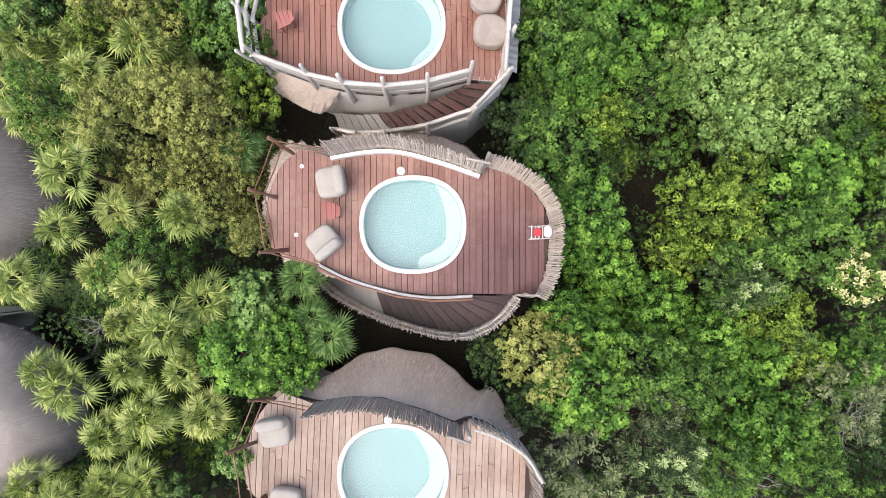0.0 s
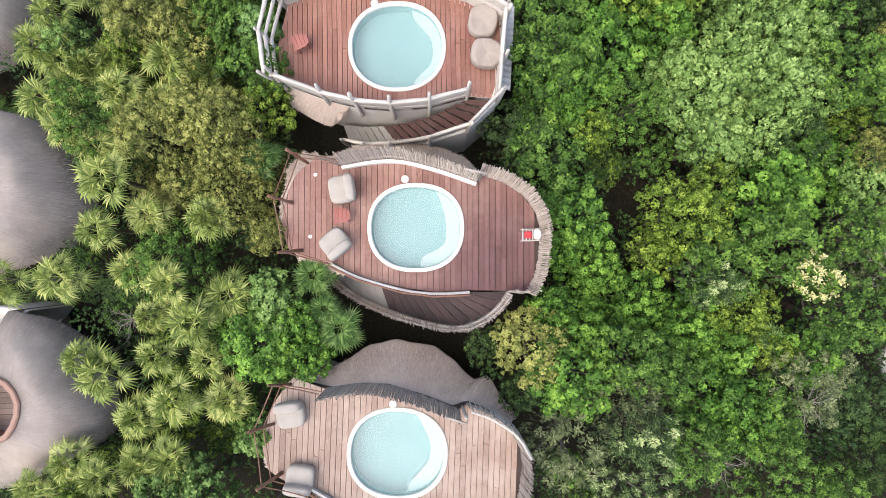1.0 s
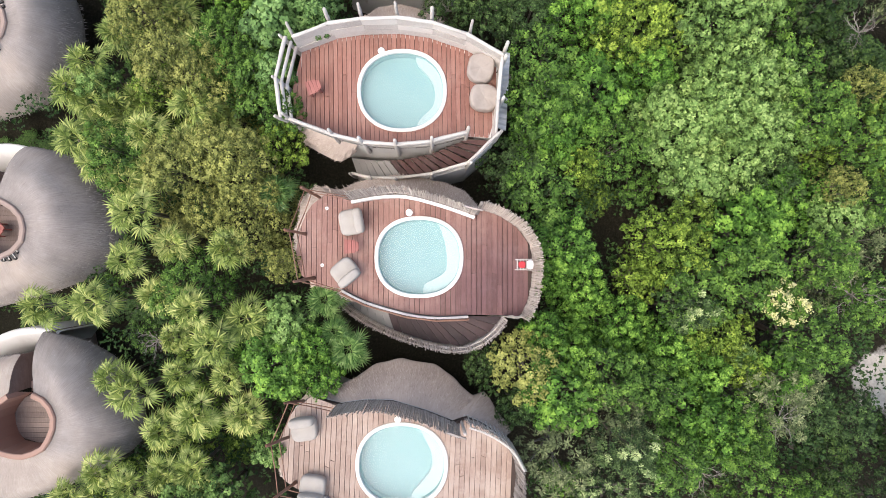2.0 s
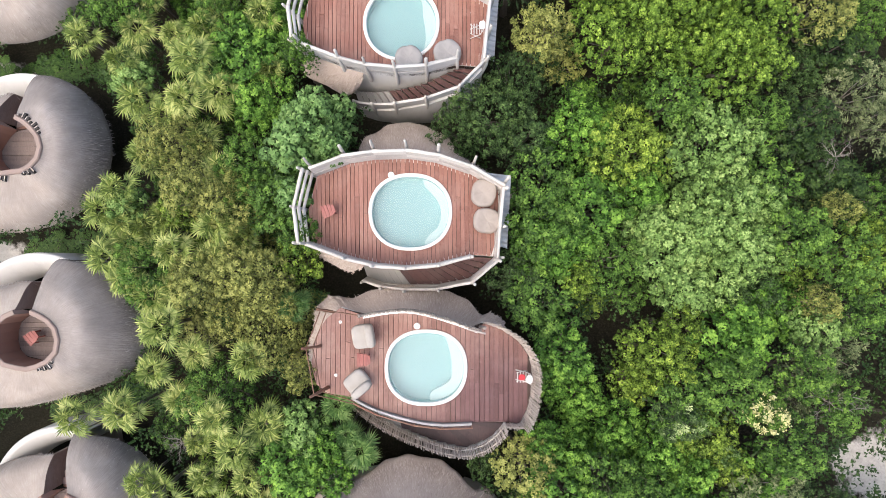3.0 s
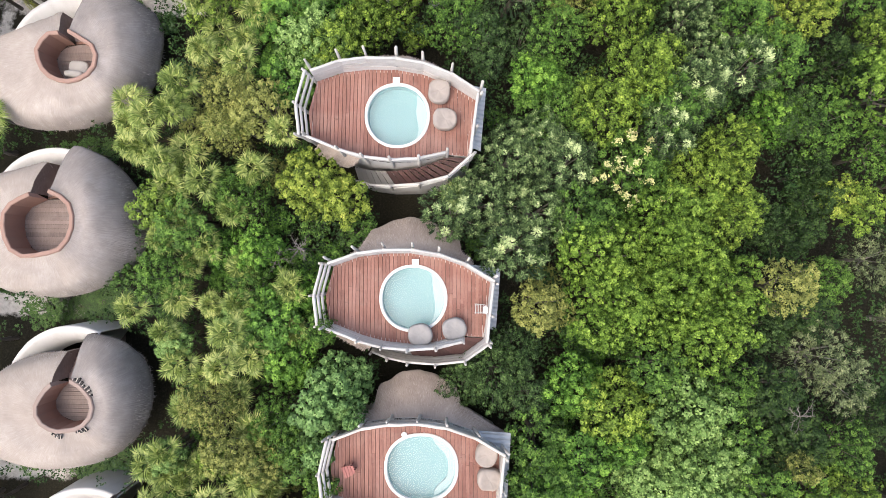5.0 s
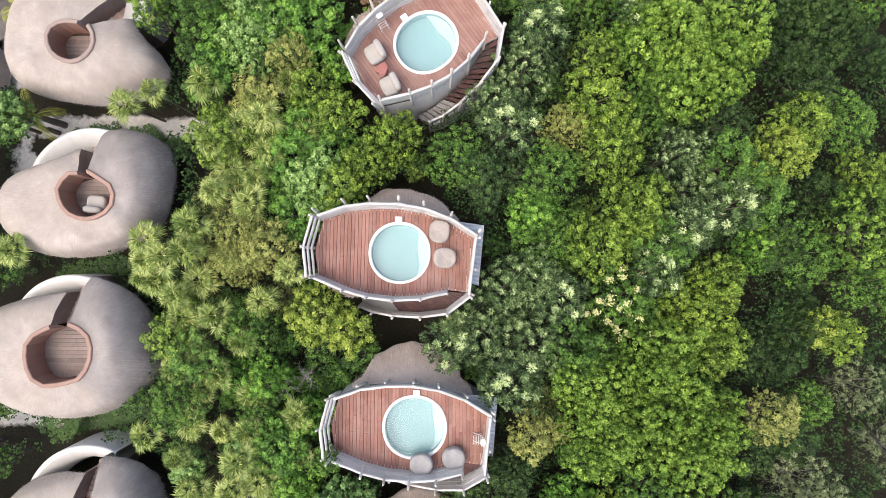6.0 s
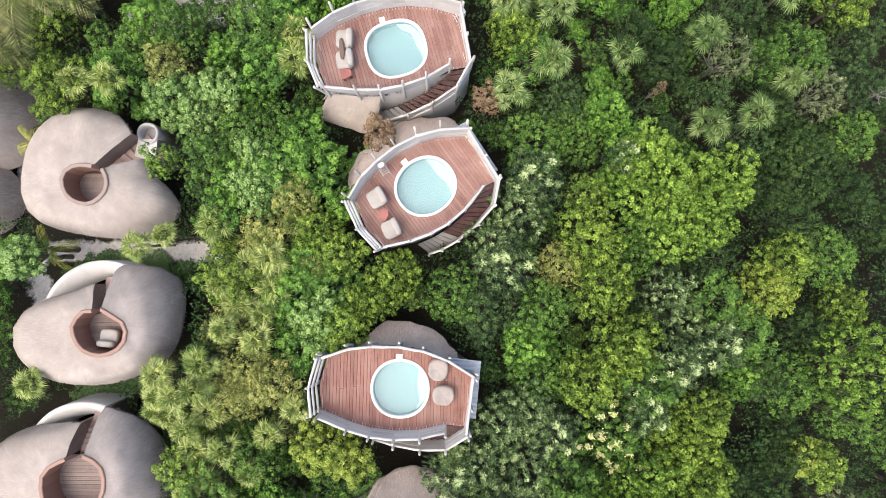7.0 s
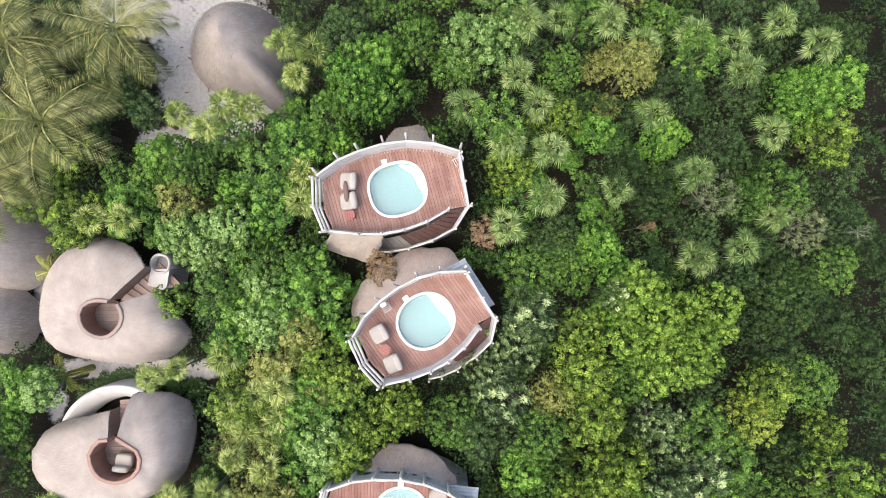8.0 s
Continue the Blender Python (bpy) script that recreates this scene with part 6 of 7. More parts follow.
def tuft(p, s, n, length, width, open_, rs, lobe_light):
    """Leaves laid like scales over a small ball (open_ 0) or spread as a star (open_ 1)."""
    w = rs.uniform(0, 2 * np.pi, n)
    e = np.arcsin(rs.uniform(0.0, 1.0, n))
    d = np.stack([np.cos(w) * np.cos(e), np.sin(w) * np.cos(e), np.sin(e)], 1)
    down = np.stack([np.cos(w) * np.sin(e), np.sin(w) * np.sin(e), -np.cos(e)], 1)
    way = down * (1 - open_) + d * (0.30 + open_) + rs.normal(0, 0.25, (n, 3))
    c = p + d * s * rs.uniform(0.72, 1.08, (n, 1)) * (1 - 0.75 * open_) - down * length * 0.45 * (1 - open_)
    # overhead light painted in: leaves lighten towards the top of the tuft
    top_light = np.clip(lobe_light + 0.42 * np.clip(np.sin(e), 0, 1) ** 1.5 + rs.normal(0, 0.09) + rs.normal(0, 0.07, n), 0, 1)
    return leaf_blades(c, way, length, width, rs, d * (1 - open_) + np.array((0, 0, 0.6 + open_))), np.repeat(top_light, 3)


def crown_mesh(kind, seed, radius, height=3.9):
    """Leaf tufts spread over a crown of rounded lobes."""
    clumps, size, per, length, width, open_ = CROWN[kind]
    clumps = int(0.86 * clumps * (radius / 1.1) ** 2)
    rs = np.random.default_rng(seed)
    lobes = [(0.0, 0.0, height - 0.42 * min(radius, 1.35), 0.46 * min(radius, 1.35))]
    n = 7 if radius < 1 else 10 if radius < 1.5 else 17
    turn = rs.uniform(0, 6.28)
    for i in range(n):
        w = turn + 2 * np.pi * i / n + rs.uniform(-0.25, 0.25)
        q = radius * (rs.uniform(0.48, 0.72) if radius < 1.5 or i % 3 else rs.uniform(0.28, 0.42))
        lobes.append((q * math.cos(w), q * math.sin(w), height - (0.5 + rs.uniform(0, 0.6)) * min(radius, 1.35), radius * rs.uniform(0.25, 0.40) * (1.0 if radius < 1.5 else 0.85)))
    lobes = np.array(lobes)
    share = lobes[:, 3] ** 2 / np.sum(lobes[:, 3] ** 2)
    pts, lobe_light, tries = [], [], 0
    while len(pts) < clumps and tries < 9000:
        tries += 1
        lx, ly, lz, lr = lobes[rs.choice(len(lobes), p=share)]
        d = rs.normal(0, 1, 3)
        d /= np.linalg.norm(d)
        d[2] = abs(d[2]) - 0.12
        p = np.array((lx, ly, lz)) + d * lr * rs.uniform(0.72, 1.15)
        if (np.linalg.norm((lobes[:, :3] - p), axis=1) < lobes[:, 3] * 0.78).any():
            continue
        if tries > 3500 or not pts or np.min(np.linalg.norm(np.array(pts) - p, axis=1)) > size * 2.05:
            pts.append(p)
            # tufts high on a lobe are painted lighter, as lit from above
            lobe_light.append(0.02 + 0.46 * max(0.0, d[2]) ** 1.2)
    pts = np.array(pts)
    sizes = np.clip(rs.lognormal(-0.10, 0.28, len(pts)), 0.5, 1.45)
    out = [tuft(p, size * q, int(9 + per * 1.08 * q * q), length * rs.uniform(0.82, 1.1), width, open_, rs, h) for p, q, h in zip(pts, sizes, lobe_light)]
    # loose leaves on the lobes between the tufts
    n = int(clumps * per * LOOSE.get(kind, 0.3))
    i = rs.choice(len(lobes), n, p=share)
    d = rs.normal(0, 1, (n, 3))
    d /= np.linalg.norm(d, axis=1, keepdims=True)
    d[:, 2] = np.abs(d[:, 2])
    c = lobes[i, :3] + d * lobes[i, 3:] * rs.uniform(0.75, 1.12, (n, 1))
    way = d * 0.4 + rs.normal(0, 0.6, (n, 3)) * np.array((1, 1, 0.5))
    # leaves that face up are painted lighter here too
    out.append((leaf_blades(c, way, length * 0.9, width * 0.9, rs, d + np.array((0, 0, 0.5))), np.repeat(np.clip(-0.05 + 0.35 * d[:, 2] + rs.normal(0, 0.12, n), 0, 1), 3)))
    # a thin layer of leaves inside the crown, coloured dark as if shaded
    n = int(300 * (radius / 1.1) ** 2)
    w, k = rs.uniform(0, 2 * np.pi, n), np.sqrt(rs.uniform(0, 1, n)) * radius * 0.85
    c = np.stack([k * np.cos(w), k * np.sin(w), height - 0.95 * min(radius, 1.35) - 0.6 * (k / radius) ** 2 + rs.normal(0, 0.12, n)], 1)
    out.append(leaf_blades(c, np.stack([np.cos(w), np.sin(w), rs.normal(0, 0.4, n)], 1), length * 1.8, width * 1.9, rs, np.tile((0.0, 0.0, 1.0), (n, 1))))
    top_lights = np.concatenate([a for q, a in out[:-1]] + [np.full(len(out[-1]), 0.0)])
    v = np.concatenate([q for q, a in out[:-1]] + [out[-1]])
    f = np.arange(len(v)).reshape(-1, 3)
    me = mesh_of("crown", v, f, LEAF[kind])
    me.attributes.new("lighter", "FLOAT", "POINT").data.foreach_set("value", top_lights.astype(np.float32))
    return me, pts


def pole(a, b, r0, r1, sides=4):
    """A plain tapered limb without end caps."""
    a, b = Vector(a), Vector(b)
    d = (b - a).normalized()
    u = d.cross(Vector((0.31, 0.2, 0.93))).normalized()
    w = d.cross(u)
    v = [tuple(p + u * r * math.cos(6.2832 * i / sides) + w * r * math.sin(6.2832 * i / sides)) for p, r in ((a, r0), (b, r1)) for i in range(sides)]
    return v, [(i, (i + 1) % sides, sides + (i + 1) % sides, sides + i) for i in range(sides)]


def trunk_mesh(pts, height, seed, mat=None):
    rs = random.Random(seed)
    fork = (rs.uniform(-0.1, 0.1), rs.uniform(-0.1, 0.1), height * 0.45)
    g = [pole((0, 0, -0.3), (rs.uniform(-0.06, 0.06), 0.03, height * 0.2), 0.12, 0.095, 7), pole((rs.uniform(-0.06, 0.06), 0.03, height * 0.2), fork, 0.095, 0.07, 7)]
    for p in pts[:: max(1, len(pts) // 8)][:8]:
        p = Vector(p) - Vector((0, 0, 0.25))
        mid = (Vector(fork) + p) / 2 + Vector((rs.uniform(-0.1, 0.1), rs.uniform(-0.1, 0.1), -0.25))
        g.append(pole(fork, mid, 0.045, 0.025))
        g.append(pole(mid, p, 0.025, 0.008))
    g = join(*g)
    return mesh_of("trunk", g[0], g[1], mat or M_TRUNK)


VILLAS = [(VA, -2, 3.58, 2.05), (VB, 0, 3.58, 2.05), (VC, 1, 2.95, 1.9), (VD, 0, 2.9, 1.85), (VE, -1, 2.9, 1.85), (VF, 30, 2.95, 1.9), (VG, 16, 2.95, 1.9)]
HUTS = [(-11.84, -3.92), (-12.89, 1.65), (-13.5, 7.48), (-14.54, 13.85), (-13.67, 19.66), (-14.31, 25.32)]


def clear_of(x, y):
    """How far a crown's centre lies from the nearest deck edge (rough, in metres)."""
    best = 99.0
    for (vx, vy), turn, a, b in VILLAS:
        c, s = math.cos(radians(turn)), math.sin(radians(turn))
        dx, dy = x - vx, y - vy
        u, w = dx * c + dy * s, -dx * s + dy * c + 0.15
        k = (abs(u / a) ** 2.4 + abs(w / b) ** 2.4) ** (1 / 2.4)
        best = min(best, math.hypot(u, w) * (1 - 1 / max(k, 1e-3)))
    # the curled stairs of the two broad villas
    for sx, sy in ((-0.4, -0.9), (-0.9, -6.7)):
        best = min(best, math.hypot((x - sx) / 2.4, (y - sy) / 0.85) - 1.0)
    return best


def clear_of_huts(x, y):
    best = 99.0
    for hx, hy in HUTS:
        u, w = (x - hx + 0.6) / 3.7, (y - hy - 0.3) / 2.6
        k = math.hypot(u, w)
        best = min(best, math.hypot(x - hx, y - hy) * (1 - 1 / max(k, 1e-3)))
    best = min(best, math.hypot(x + 9.85, y - 37.2) - 2.1, math.hypot(x + 19.7, y - 28.3) - 2.1, math.hypot(x + 20.0, y - 24.9) - 1.5)
    return best


# leave room for the thatch that shows between the decks
GAPS = [(-1.0, -2.6, 2.1, 0.9), (-1.3, 3.1, 2.3, 0.7), (-1.4, 8.35, 1.3, 1.0), (-1.75, 14.3, 1.2, 1.0), (-1.9, 19.9, 1.4, 0.7), (-1.9, 28.0, 2.0, 0.8), (-4.6, 28.9, 0.8, 0.8),
        (-4.1, 3.9, 0.5, 0.5), (-4.3, 9.6, 0.5, 0.6), (-2.6, 33.0, 1.0, 0.8), (5.1, 1.7, 0.5, 0.4), (1.9, 6.7, 0.4, 0.8), (2.0, 12.0, 0.3, 0.6), (-8.5, 23.3, 0.6, 0.3), (-8.3, 35.0, 1.0, 1.0),
        (4.7, 31.0, 0.5, 0.7), (-1.0, 34.6, 0.4, 0.7), (1.4, 34.4, 0.5, 0.4), (8.8, 9.4, 0.3, 0.3), (10.6, 16.2, 0.5, 0.5), (-12.15, 27.35, 0.7, 0.8)]


def in_gap(x, y, r):
    return any(abs(x - gx) < a + r * 0.75 and abs(y - gy) < b + r * 0.75 for gx, gy, a, b in GAPS)


CROWNS = []
# low hedges in the lanes between the huts
for lane_x, lane_y in ((-11.9, -1.1), (-12.9, 4.5), (-13.9, 10.7), (-14.3, 16.75), (-13.9, 22.15)):
    TREES["h"] += [(lane_x + 0.75 * i - 1.6 + 0.2 * math.sin(i * 7 + lane_y), lane_y + 0.25 * math.sin(i * 5.3 + lane_y), 0.55) for i in range(6)]


def plant_trees():
    rs = random.Random(5)
    seeds = [(x, y, r, k) for k in CROWN for x, y, r in TREES.get(k, ())]
    placed = CROWNS
    for x, y, r, k in seeds:
        room = clear_of(x, y)
        if k not in "kh" and (clear_of_huts(x, y) < -0.1 or room < 0.1 or in_gap(x, y, 0.0)):
            continue
        if k not in "kh":
            r = min(max(r, 0.55) * 1.03, max(0.5, room + 0.15), max(0.5, clear_of_huts(x, y) + 0.45))
        if k == "t":
            r = min(r, max(0.4, room - 0.15))
        placed.append((x, y, r, k))
    tall = [(x, y) for k in "fpcn" for x, y, r in TREES[k]]
    # further trees fill the widest openings, of the kind that grows nearest
    for tries in range(24000):
        if len(placed) >= 430:
            break
        x, y = rs.uniform(-20.5, 19.5), rs.uniform(-7.5, 41.0)
        if x > 10.6 and y > 8.0 and noise.noise(Vector((x * 0.4, y * 0.4, 9.0))) < -0.34:
            continue
        if sandiness(x, y) > 0.2:
            continue
        r = 1.45 - 0.85 * tries / 24000
        room = min(clear_of(x, y), clear_of_huts(x, y) + 0.1)
        if r > room + 0.05 or in_gap(x, y, r):
            continue
        if any((x - a) ** 2 + (y - b) ** 2 < (0.72 * (r + q)) ** 2 for a, b, q, k in placed):
            continue
        if any((x - a) ** 2 + (y - b) ** 2 < 0.5 ** 2 for a, b in tall):
            continue
        near = min(seeds, key=lambda s: (s[0] - x) ** 2 + (s[1] - y) ** 2)
        kind = near[3] if near[3] not in "wkh" else "m"
        if x > 10.5 and rs.random() < 0.4:
            kind = "a"
        placed.append((x, y, r, kind))
    # shrubs under them
    shrubs = []
    for tries in range(16000):
        if len(shrubs) >= 195:
            break
        x, y = rs.uniform(-20.5, 10.6), rs.uniform(-7.5, 39.0)
        if sandiness(x, y) > 0.2:
            continue
        r = rs.uniform(0.5, 0.75)
        room = min(clear_of(x, y), clear_of_huts(x, y))
        if r > room + 0.15 or in_gap(x, y, r * 0.8):
            continue
        if any((x - a) ** 2 + (y - b) ** 2 < (0.8 * q + 0.25 * r) ** 2 for a, b, q, k in placed):
            continue
        if any((x - a) ** 2 + (y - b) ** 2 < (0.75 * (r + q)) ** 2 for a, b, q, k in shrubs):
            continue
        near = min(seeds, key=lambda s: (s[0] - x) ** 2 + (s[1] - y) ** 2)
        shrubs.append((x, y, r, near[3] if near[3] in "dmoyb" else "m"))
    models = {}

    def model_of(k, size):
        name, cat = ("bush", "bush") if k in "kh" else ("shrub", "shrub") if size == 0 else ("tree", "bush" if k == "w" else "tree")
        radius = (0.62, 0.85, 1.35, 2.0)[size]
        me, pts = crown_mesh(k, 100 + 17 * size + ord(k), radius)
        words = TREE_WORDS[k] if size else TREE_WORDS[k].replace("jungle tree", "jungle shrub")
        tree = thing(name, pose(0, 0, 0), words, cat, "jungle shrubs" if size == 0 else "jungle trees")
        put("trunk", trunk_mesh(pts, 3.9, size + ord(k), M_TWIG if k in "gk" else None), tree)
        put("crown", me, tree)
        if k == "w":
            fl = np.random.default_rng(3 + size)
            tops = pts[np.argsort(-pts[:, 2])[:70]]
            c = np.repeat(tops[fl.permutation(len(tops))[:24]] + np.array((0, 0, 0.17)), 34, axis=0)
            way = fl.normal(0, 1, c.shape) * np.array((1, 1, 0.4)) + np.array((0, 0, 0.3))
            v = leaf_quads(c + fl.normal(0, 0.05, c.shape), way, 0.085, 0.05, fl)
            put("blossom", mesh_of("blossom", v, np.arange(len(v)).reshape(-1, 4), M_FLOWER), tree, None, "cream blossom clusters")
        return [tree, False, radius]

    for i, (x, y, r, k) in enumerate(placed + shrubs):
        size = 0 if i >= len(placed) else 1 if r < 1.08 else 2 if r < 1.62 else 3
        if (k, size) not in models:
            models[k, size] = model_of(k, size)
        model = models[k, size]
        top = {"k": 3.5 if r > 0.5 else 4.3, "h": 0.95, "l": 4.3, "r": 4.1, "t": 4.0, "d": 3.6}.get(k, 3.9) + (rs.uniform(-0.6, 0.4) if size > 0 and k not in "kh" else 0.0)
        if x > 10.8 and size:
            top -= 0.35
        if size == 0:
            top = rs.uniform(2.3, 3.1)
        s = r / model[2]
        m = Matrix.Translation((x, y, ground_z(x, y) - 0.05)) @ Matrix.Rotation(rs.uniform(0, 6.28), 4, "Z") @ Matrix.Diagonal((s, s, top / 3.9, 1))
        if model[1]:
            copy_thing(model[0], m)
        else:
            model[0].matrix_basis = m
            model[1] = True


def plant_undergrowth():
    """Shrubs and saplings under the crowns, too many to tell apart."""
    rs = np.random.default_rng(77)
    xs, ys = np.meshgrid(np.arange(-21.0, 19.5, 0.29), np.arange(-8.0, 41.0, 0.29))
    xs = (xs + rs.uniform(-0.15, 0.15, xs.shape)).ravel()
    ys = (ys + rs.uniform(-0.15, 0.15, ys.shape)).ravel()
    keep = []
    for x, y in zip(xs, ys):
        if any((x - a) ** 2 + (y - b) ** 2 < (0.72 * q) ** 2 for a, b, q, k in CROWNS):
            continue
        if clear_of(x, y) > 0.32 and clear_of_huts(x, y) > 0.0 and sandiness(x, y) < 0.3 and not in_gap(x, y, 0.1):
            h = 1.9 + 1.5 * noise.noise(Vector((x * 0.55, y * 0.55, 3.0)))
            if h > 1.3:
                keep.append((x, y, min(2.7, h) + rs.normal(0, 0.15)))
    p = np.array(keep)
    per = 14
    n = len(p) * per
    w, e = rs.uniform(0, 2 * np.pi, n), rs.uniform(-0.3, 1.2, n)
    d = np.stack([np.cos(w) * np.cos(e), np.sin(w) * np.cos(e), np.sin(e)], 1)
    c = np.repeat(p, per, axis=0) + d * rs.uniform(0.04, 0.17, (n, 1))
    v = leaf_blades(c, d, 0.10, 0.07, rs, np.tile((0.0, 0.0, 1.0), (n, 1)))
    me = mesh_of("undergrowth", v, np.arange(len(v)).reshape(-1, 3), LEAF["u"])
    me.attributes.new("lighter", "FLOAT", "POINT").data.foreach_set("value", np.repeat(np.repeat(rs.uniform(0.0, 0.6, len(p)), per), 3).astype(np.float32))
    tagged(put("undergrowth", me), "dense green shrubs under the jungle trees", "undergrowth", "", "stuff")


def fan_leaf(rs, origin, yaw, pitch, petiole, size, segs=19):
    """A fan: a stalk and narrow blades spread round its tip, each folded and tapering."""
    v, f = [], []
    d = Vector((math.cos(yaw) * math.cos(pitch), math.sin(yaw) * math.cos(pitch), math.sin(pitch)))
    side = Vector((-math.sin(yaw), math.cos(yaw), 0))
    up = d.cross(side) * -1
    tip = Vector(origin) + d * petiole
    w = 0.012
    v += [Vector(origin) - side * w, Vector(origin) + side * w, tip + side * w * 0.7, tip - side * w * 0.7]
    f.append((0, 1, 2, 3))
    fd = (d + Vector((0, 0, -0.28))).normalized()
    up = fd.cross(side)
    up = up if up.z > 0 else -up
    for i in range(segs):
        a = radians(-125 + 250 * i / (segs - 1)) + rs.uniform(-0.04, 0.04)
        b = (fd * math.cos(a) + side * math.sin(a)).normalized()
        q = b.cross(up).normalized()
        l = size * (0.72 + 0.28 * math.cos(a * 0.7)) * rs.uniform(0.88, 1.08)
        n = len(v)
        bend = Vector((0, 0, -0.26 * l * rs.uniform(0.2, 1.9)))
        wd = size * rs.uniform(0.045, 0.065)
        v += [tip + b * 0.02, tip + b * l * 0.5 + q * wd + up * 0.012, tip + b * l + bend, tip + b * l * 0.5 - q * wd + up * 0.012]
        f.append((n, n + 1, n + 2, n + 3))
    return v, f


def fan_palm(kind, seed, leaves, petiole, size, height, label):
    rs = random.Random(seed)
    p = thing("fan_palm", pose(0, 0, 0), label, "palm", "fan palms")
    g = log((0, 0, -0.3), (rs.uniform(-0.05, 0.05), 0.0, height), 0.06, 0.05, 7, 5, 0.15, seed)
    put("trunk", mesh_of("trunk", g[0], g[1], M_TRUNK), p)
    parts = []
    for i in range(leaves):
        yaw = i * 2.39996 + rs.uniform(-0.2, 0.2)
        k = i / leaves
        pitch = radians(70 - 82 * k + rs.uniform(-16, 16))
        parts.append(fan_leaf(rs, (0, 0, height - 0.1 * k), yaw, pitch, petiole * (0.6 + 0.5 * k), size * rs.uniform(0.85, 1.1)))
    g = join(*parts)
    put("fronds", mesh_of("fronds", g[0], g[1], LEAF[kind]), p)
    return p


def feather_palm(kind, seed, fronds, length, height, label, name="coconut_palm", leaflets=64):
    rs = random.Random(seed)
    p = thing(name, pose(0, 0, 0), label, "palm", "coconut palms")
    g = log((0, 0, -0.3), (0.1, 0.05, height), 0.15, 0.11, 9, 6, 0.08, seed)
    put("trunk", mesh_of("trunk", g[0], g[1], M_TRUNK), p)
    for i in range(fronds):
        yaw = i * 2.39996 + rs.uniform(-0.25, 0.25)
        k = i / fronds
        pitch = radians(66 - 62 * k + rs.uniform(-14, 14))
        d = Vector((math.cos(yaw), math.sin(yaw), 0))
        side = Vector((-d.y, d.x, 0))
        ll = length * rs.uniform(0.85, 1.08) * (0.75 + 0.25 * min(1, k * 3))
        spine = []
        bend = radians(5.5 + 3.5 * k + rs.uniform(-1.5, 3.0))
        pos, ang = Vector((0.1, 0.05, height)), pitch
        for j in range(13):
            spine.append(pos.copy())
            pos = pos + (d * math.cos(ang) + Vector((0, 0, math.sin(ang)))) * ll / 12
            ang -= bend
        v, f = [], []
        for a, b, w in zip(spine, spine[1:], range(12)):
            n = len(v)
            w0, w1 = 0.035 * (1 - w / 13), 0.035 * (1 - (w + 1) / 13)
            v += [a - side * w0, a + side * w0, b + side * w1, b - side * w1]
            f.append((n, n + 1, n + 2, n + 3))
        twist = rs.uniform(-0.35, 0.35)
        for j in range(leaflets):
            s = 0.12 + 0.86 * j / leaflets
            a = Vector(along(spine, s))
            t = (Vector(along(spine, min(1.0, s + 0.03))) - Vector(along(spine, s - 0.03))).normalized()
            l = ll * 0.27 * math.sin(math.pi * (0.12 + 0.83 * s)) ** 0.6 * rs.uniform(0.85, 1.1)
            for sg in (-1, 1):
                w = (side * sg * 0.85 + t * 0.55 + Vector((0, 0, -0.28 + twist * sg))).normalized()
                e = a + w * l + Vector((0, 0, -0.16 * l))
                n = len(v)
                v += [a - t * 0.016, a + w * l * 0.45 + t * 0.016, e, a + w * l * 0.45 - t * 0.010]
                f.append((n, n + 1, n + 2, n + 3))
        put("frond", mesh_of("frond", v, f, LEAF[kind]), p)
    return p


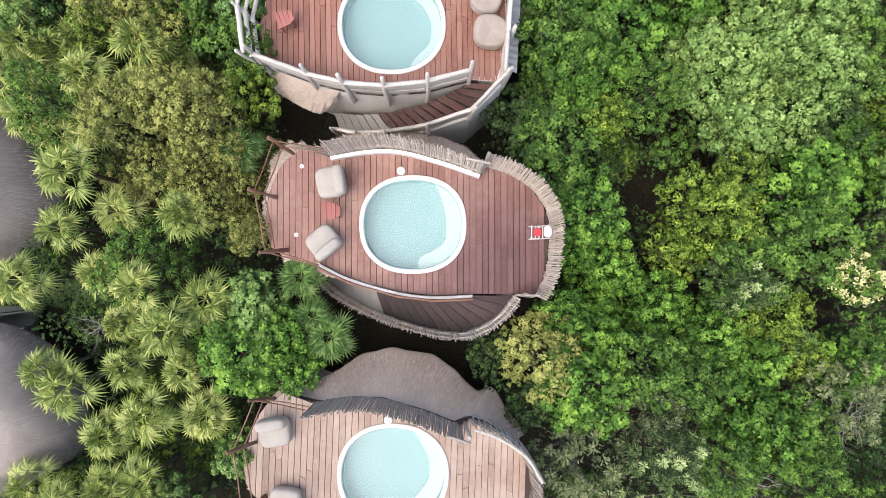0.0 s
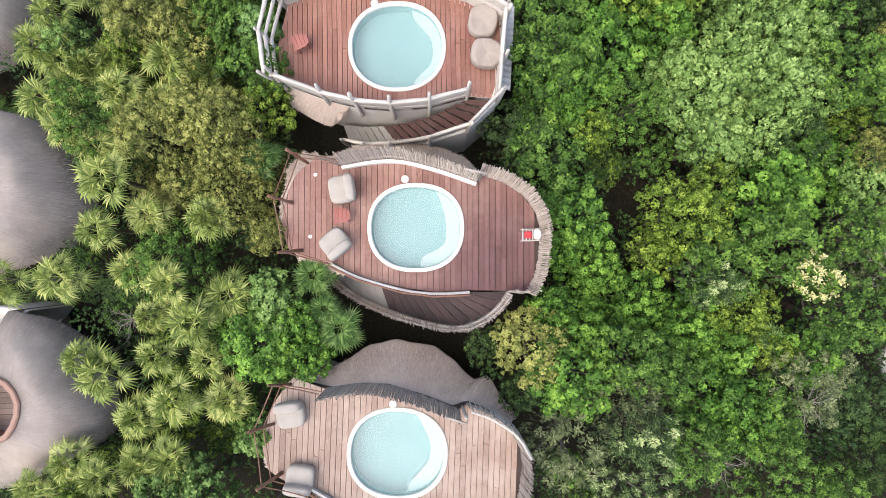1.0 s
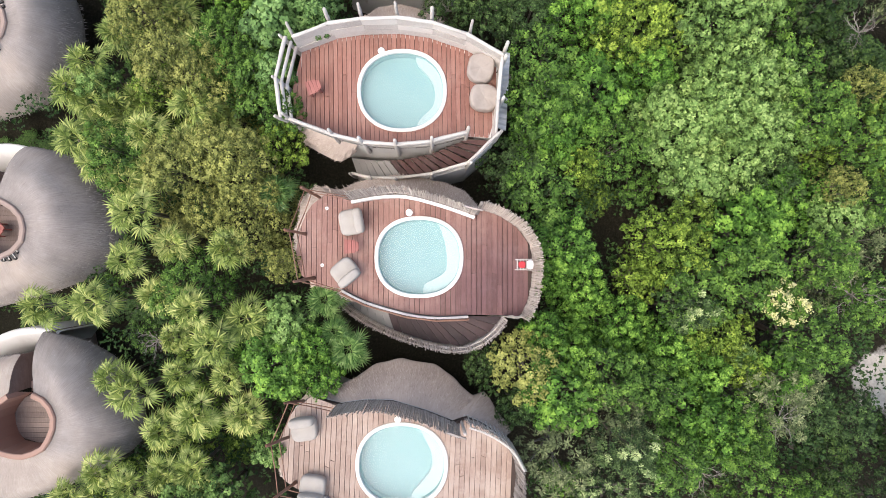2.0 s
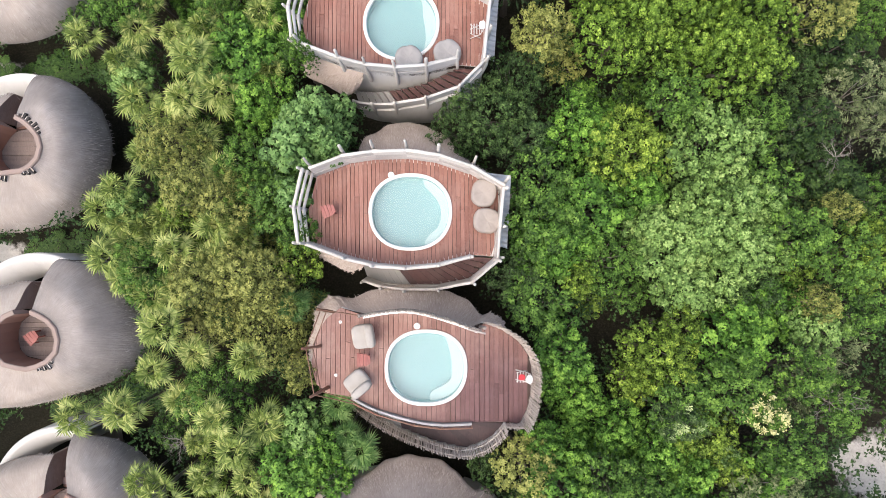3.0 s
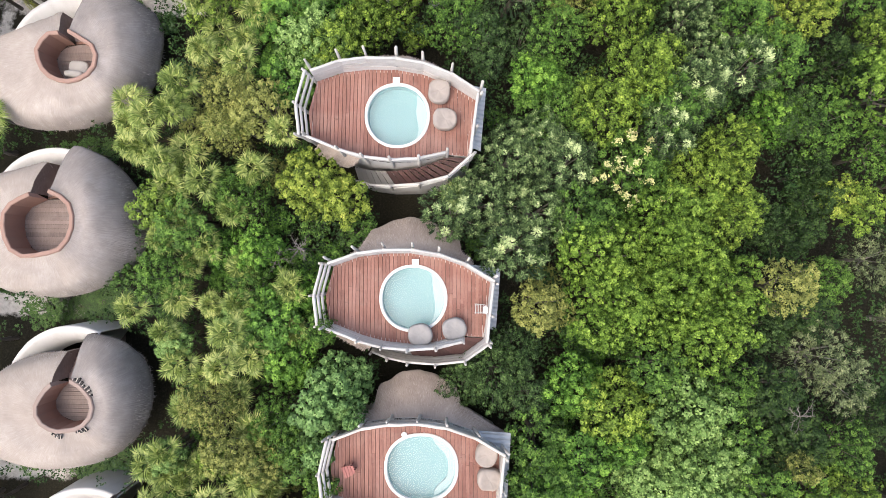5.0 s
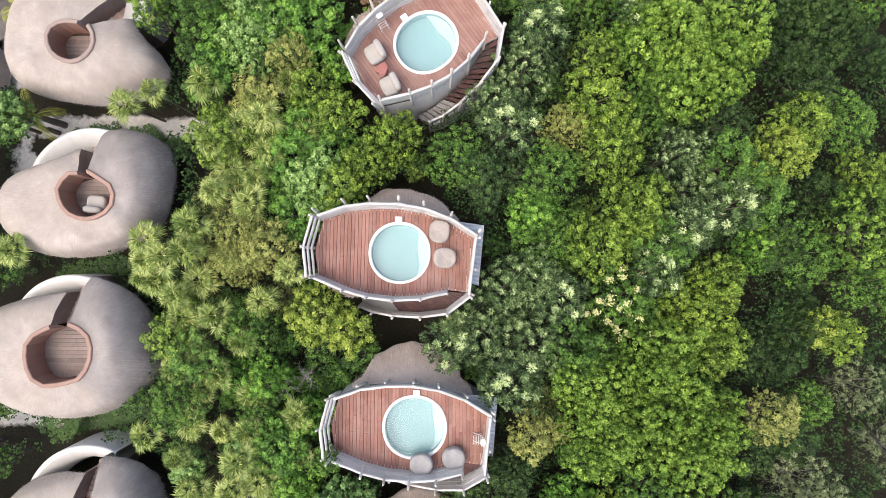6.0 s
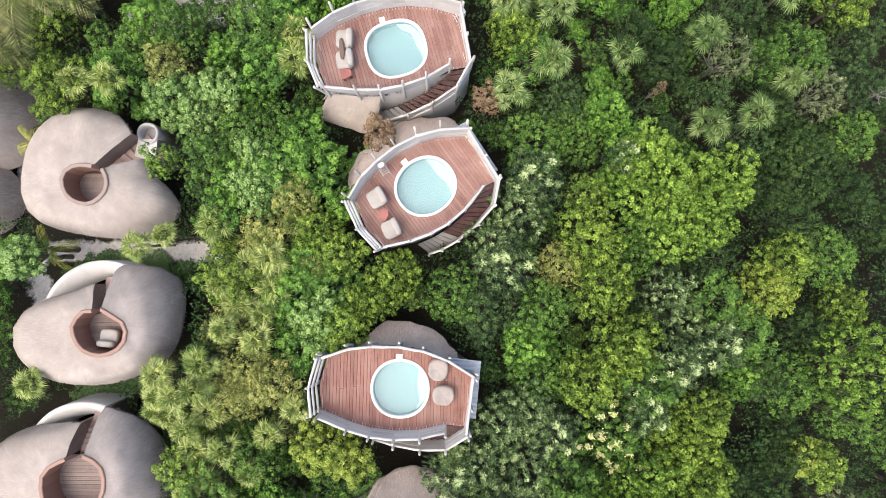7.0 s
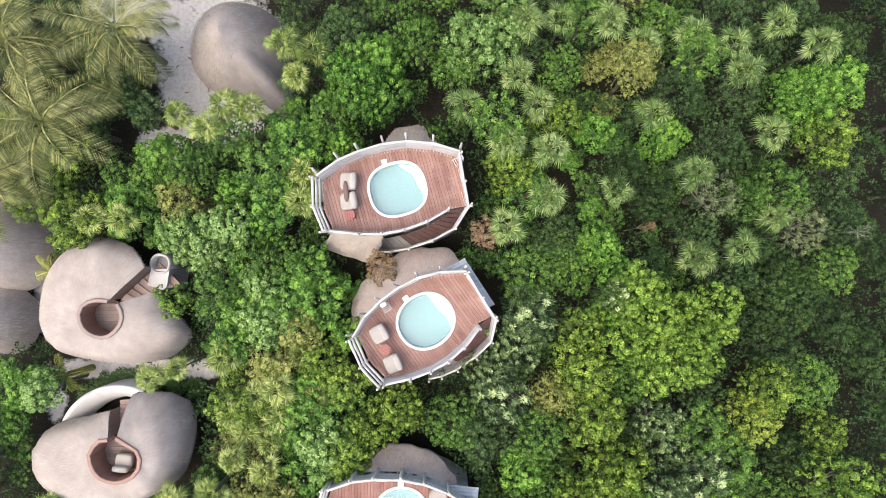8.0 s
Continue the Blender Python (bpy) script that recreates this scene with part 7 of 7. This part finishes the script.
def plant_palms():
    rs = random.Random(9)
    fans = [fan_palm("f", 31 + i, 11 + 2 * i, 0.42, 0.40, 3.05, "fan palm with spiky pale green fans") for i in range(3)]
    greens = [fan_palm("s", 71 + i, 11 + 3 * i, 0.42, 0.40, 3.05, "fan palm with spiky deep green fans") for i in range(2)]
    TREES["s"] = [q for q in TREES["f"] if q[0] > -4.5]
    TREES["f"] = [q for q in TREES["f"] if q[0] <= -4.5]
    # more fan palms crowd the strip beside the huts
    for tries in range(4000):
        if len(TREES["f"]) >= 104:
            break
        x, y = rs.uniform(-10.6, -5.4), rs.uniform(-6.0, 24.0)
        if clear_of(x, y) < 0.7 or clear_of_huts(x, y) < 0.6 or (x > -7.0 and rs.random() < 0.6) or sandiness(x, y) > 0.2:
            continue
        if min((x - q[0]) ** 2 + (y - q[1]) ** 2 for q in TREES["f"]) > 0.85 ** 2:
            TREES["f"].append((x, y, rs.uniform(0.58, 0.8)))
    glossy = [fan_palm("p", 41, 15, 0.45, 0.5, 2.6, "glossy dark green fan palm beside the deck")]
    coco = [feather_palm("c", 51 + i, 15 + 2 * i, 2.75, 3.9, "coconut palm with long arching fronds", leaflets=54) for i in range(2)]
    lighter = [feather_palm("n", 61, 7, 1.1, 1.3, "young palm with yellow fronds", "young_palm", 26)]
    TREES["f"] = [q for q in TREES["f"] if clear_of(q[0], q[1]) > 0.6 and clear_of_huts(q[0], q[1]) > -0.3]
    for kind, models, unit in (("f", fans, 0.72), ("s", greens, 0.76), ("p", glossy, 0.85), ("c", coco, 2.7), ("n", lighter, 0.85)):
        used = set()
        for i, (x, y, r) in enumerate(TREES[kind]):
            j = i % len(models)
            s = min({"f": 1.08, "s": 1.12, "c": 1.3}.get(kind, 1.4), max(0.8, r / unit))
            m = Matrix.Translation((x, y, ground_z(x, y) - 0.05)) @ Matrix.Rotation(rs.uniform(0, 6.28), 4, "Z") @ Matrix.Rotation(radians(rs.uniform(-3, 3)), 4, "X") @ Matrix.Diagonal((s, s, 1.03 + 0.14 * rs.uniform(-1, 1), 1))
            if j in used:
                copy_thing(models[j], m)
            else:
                models[j].matrix_basis = m
                used.add(j)


def bare_shrub(x, y, base, size, seed, label):
    rs = random.Random(seed)
    sh = thing("bare_shrub", pose(x, y, base), label, "shrub", "bare shrubs")
    put("stem", mesh_of("stem", *log((0, 0, -base), (0, 0, 0.05), 0.05, 0.035, 6, 2, 0.2, seed), M_TWIG), sh)
    for i in range(7):
        w = 6.283 * i / 7 + rs.uniform(-0.3, 0.3)
        p, d, r = Vector((0, 0, 0)), Vector((math.cos(w), math.sin(w), rs.uniform(0.2, 0.7))), 0.018
        geo = []
        for j in range(5):
            q = p + d.normalized() * size * 0.24
            geo.append(log(p, q, r, r * 0.8, 5, 1, 0.2, i * 7 + j))
            for s in (-1, 1):
                t = (d + Vector((-d.y, d.x, 0.2)) * s * rs.uniform(0.5, 1.1)).normalized()
                e = q + t * size * rs.uniform(0.15, 0.34)
                geo.append(log(q, e, r * 0.6, r * 0.25, 4, 1, 0.2, j))
                geo.append(log(q.lerp(e, 0.5), q.lerp(e, 0.5) + (t + Vector((rs.uniform(-1, 1), rs.uniform(-1, 1), 0.1))).normalized() * size * 0.14, r * 0.35, r * 0.2, 4, 1, 0.2, j))
            p, r = q, r * 0.78
            d = d + Vector((rs.uniform(-0.5, 0.5), rs.uniform(-0.5, 0.5), rs.uniform(-0.3, 0.15)))
        put("branch", mesh_of("branch", *join(*geo), M_TWIG), sh)


plant_trees()
for bx, by, bz, bs in BARE:
    bare_shrub(bx, by, bz, bs * 0.62, int(abs(bx * 31 + by * 7)), "leafless grey shrub with pale twigs")
plant_undergrowth()
plant_palms()
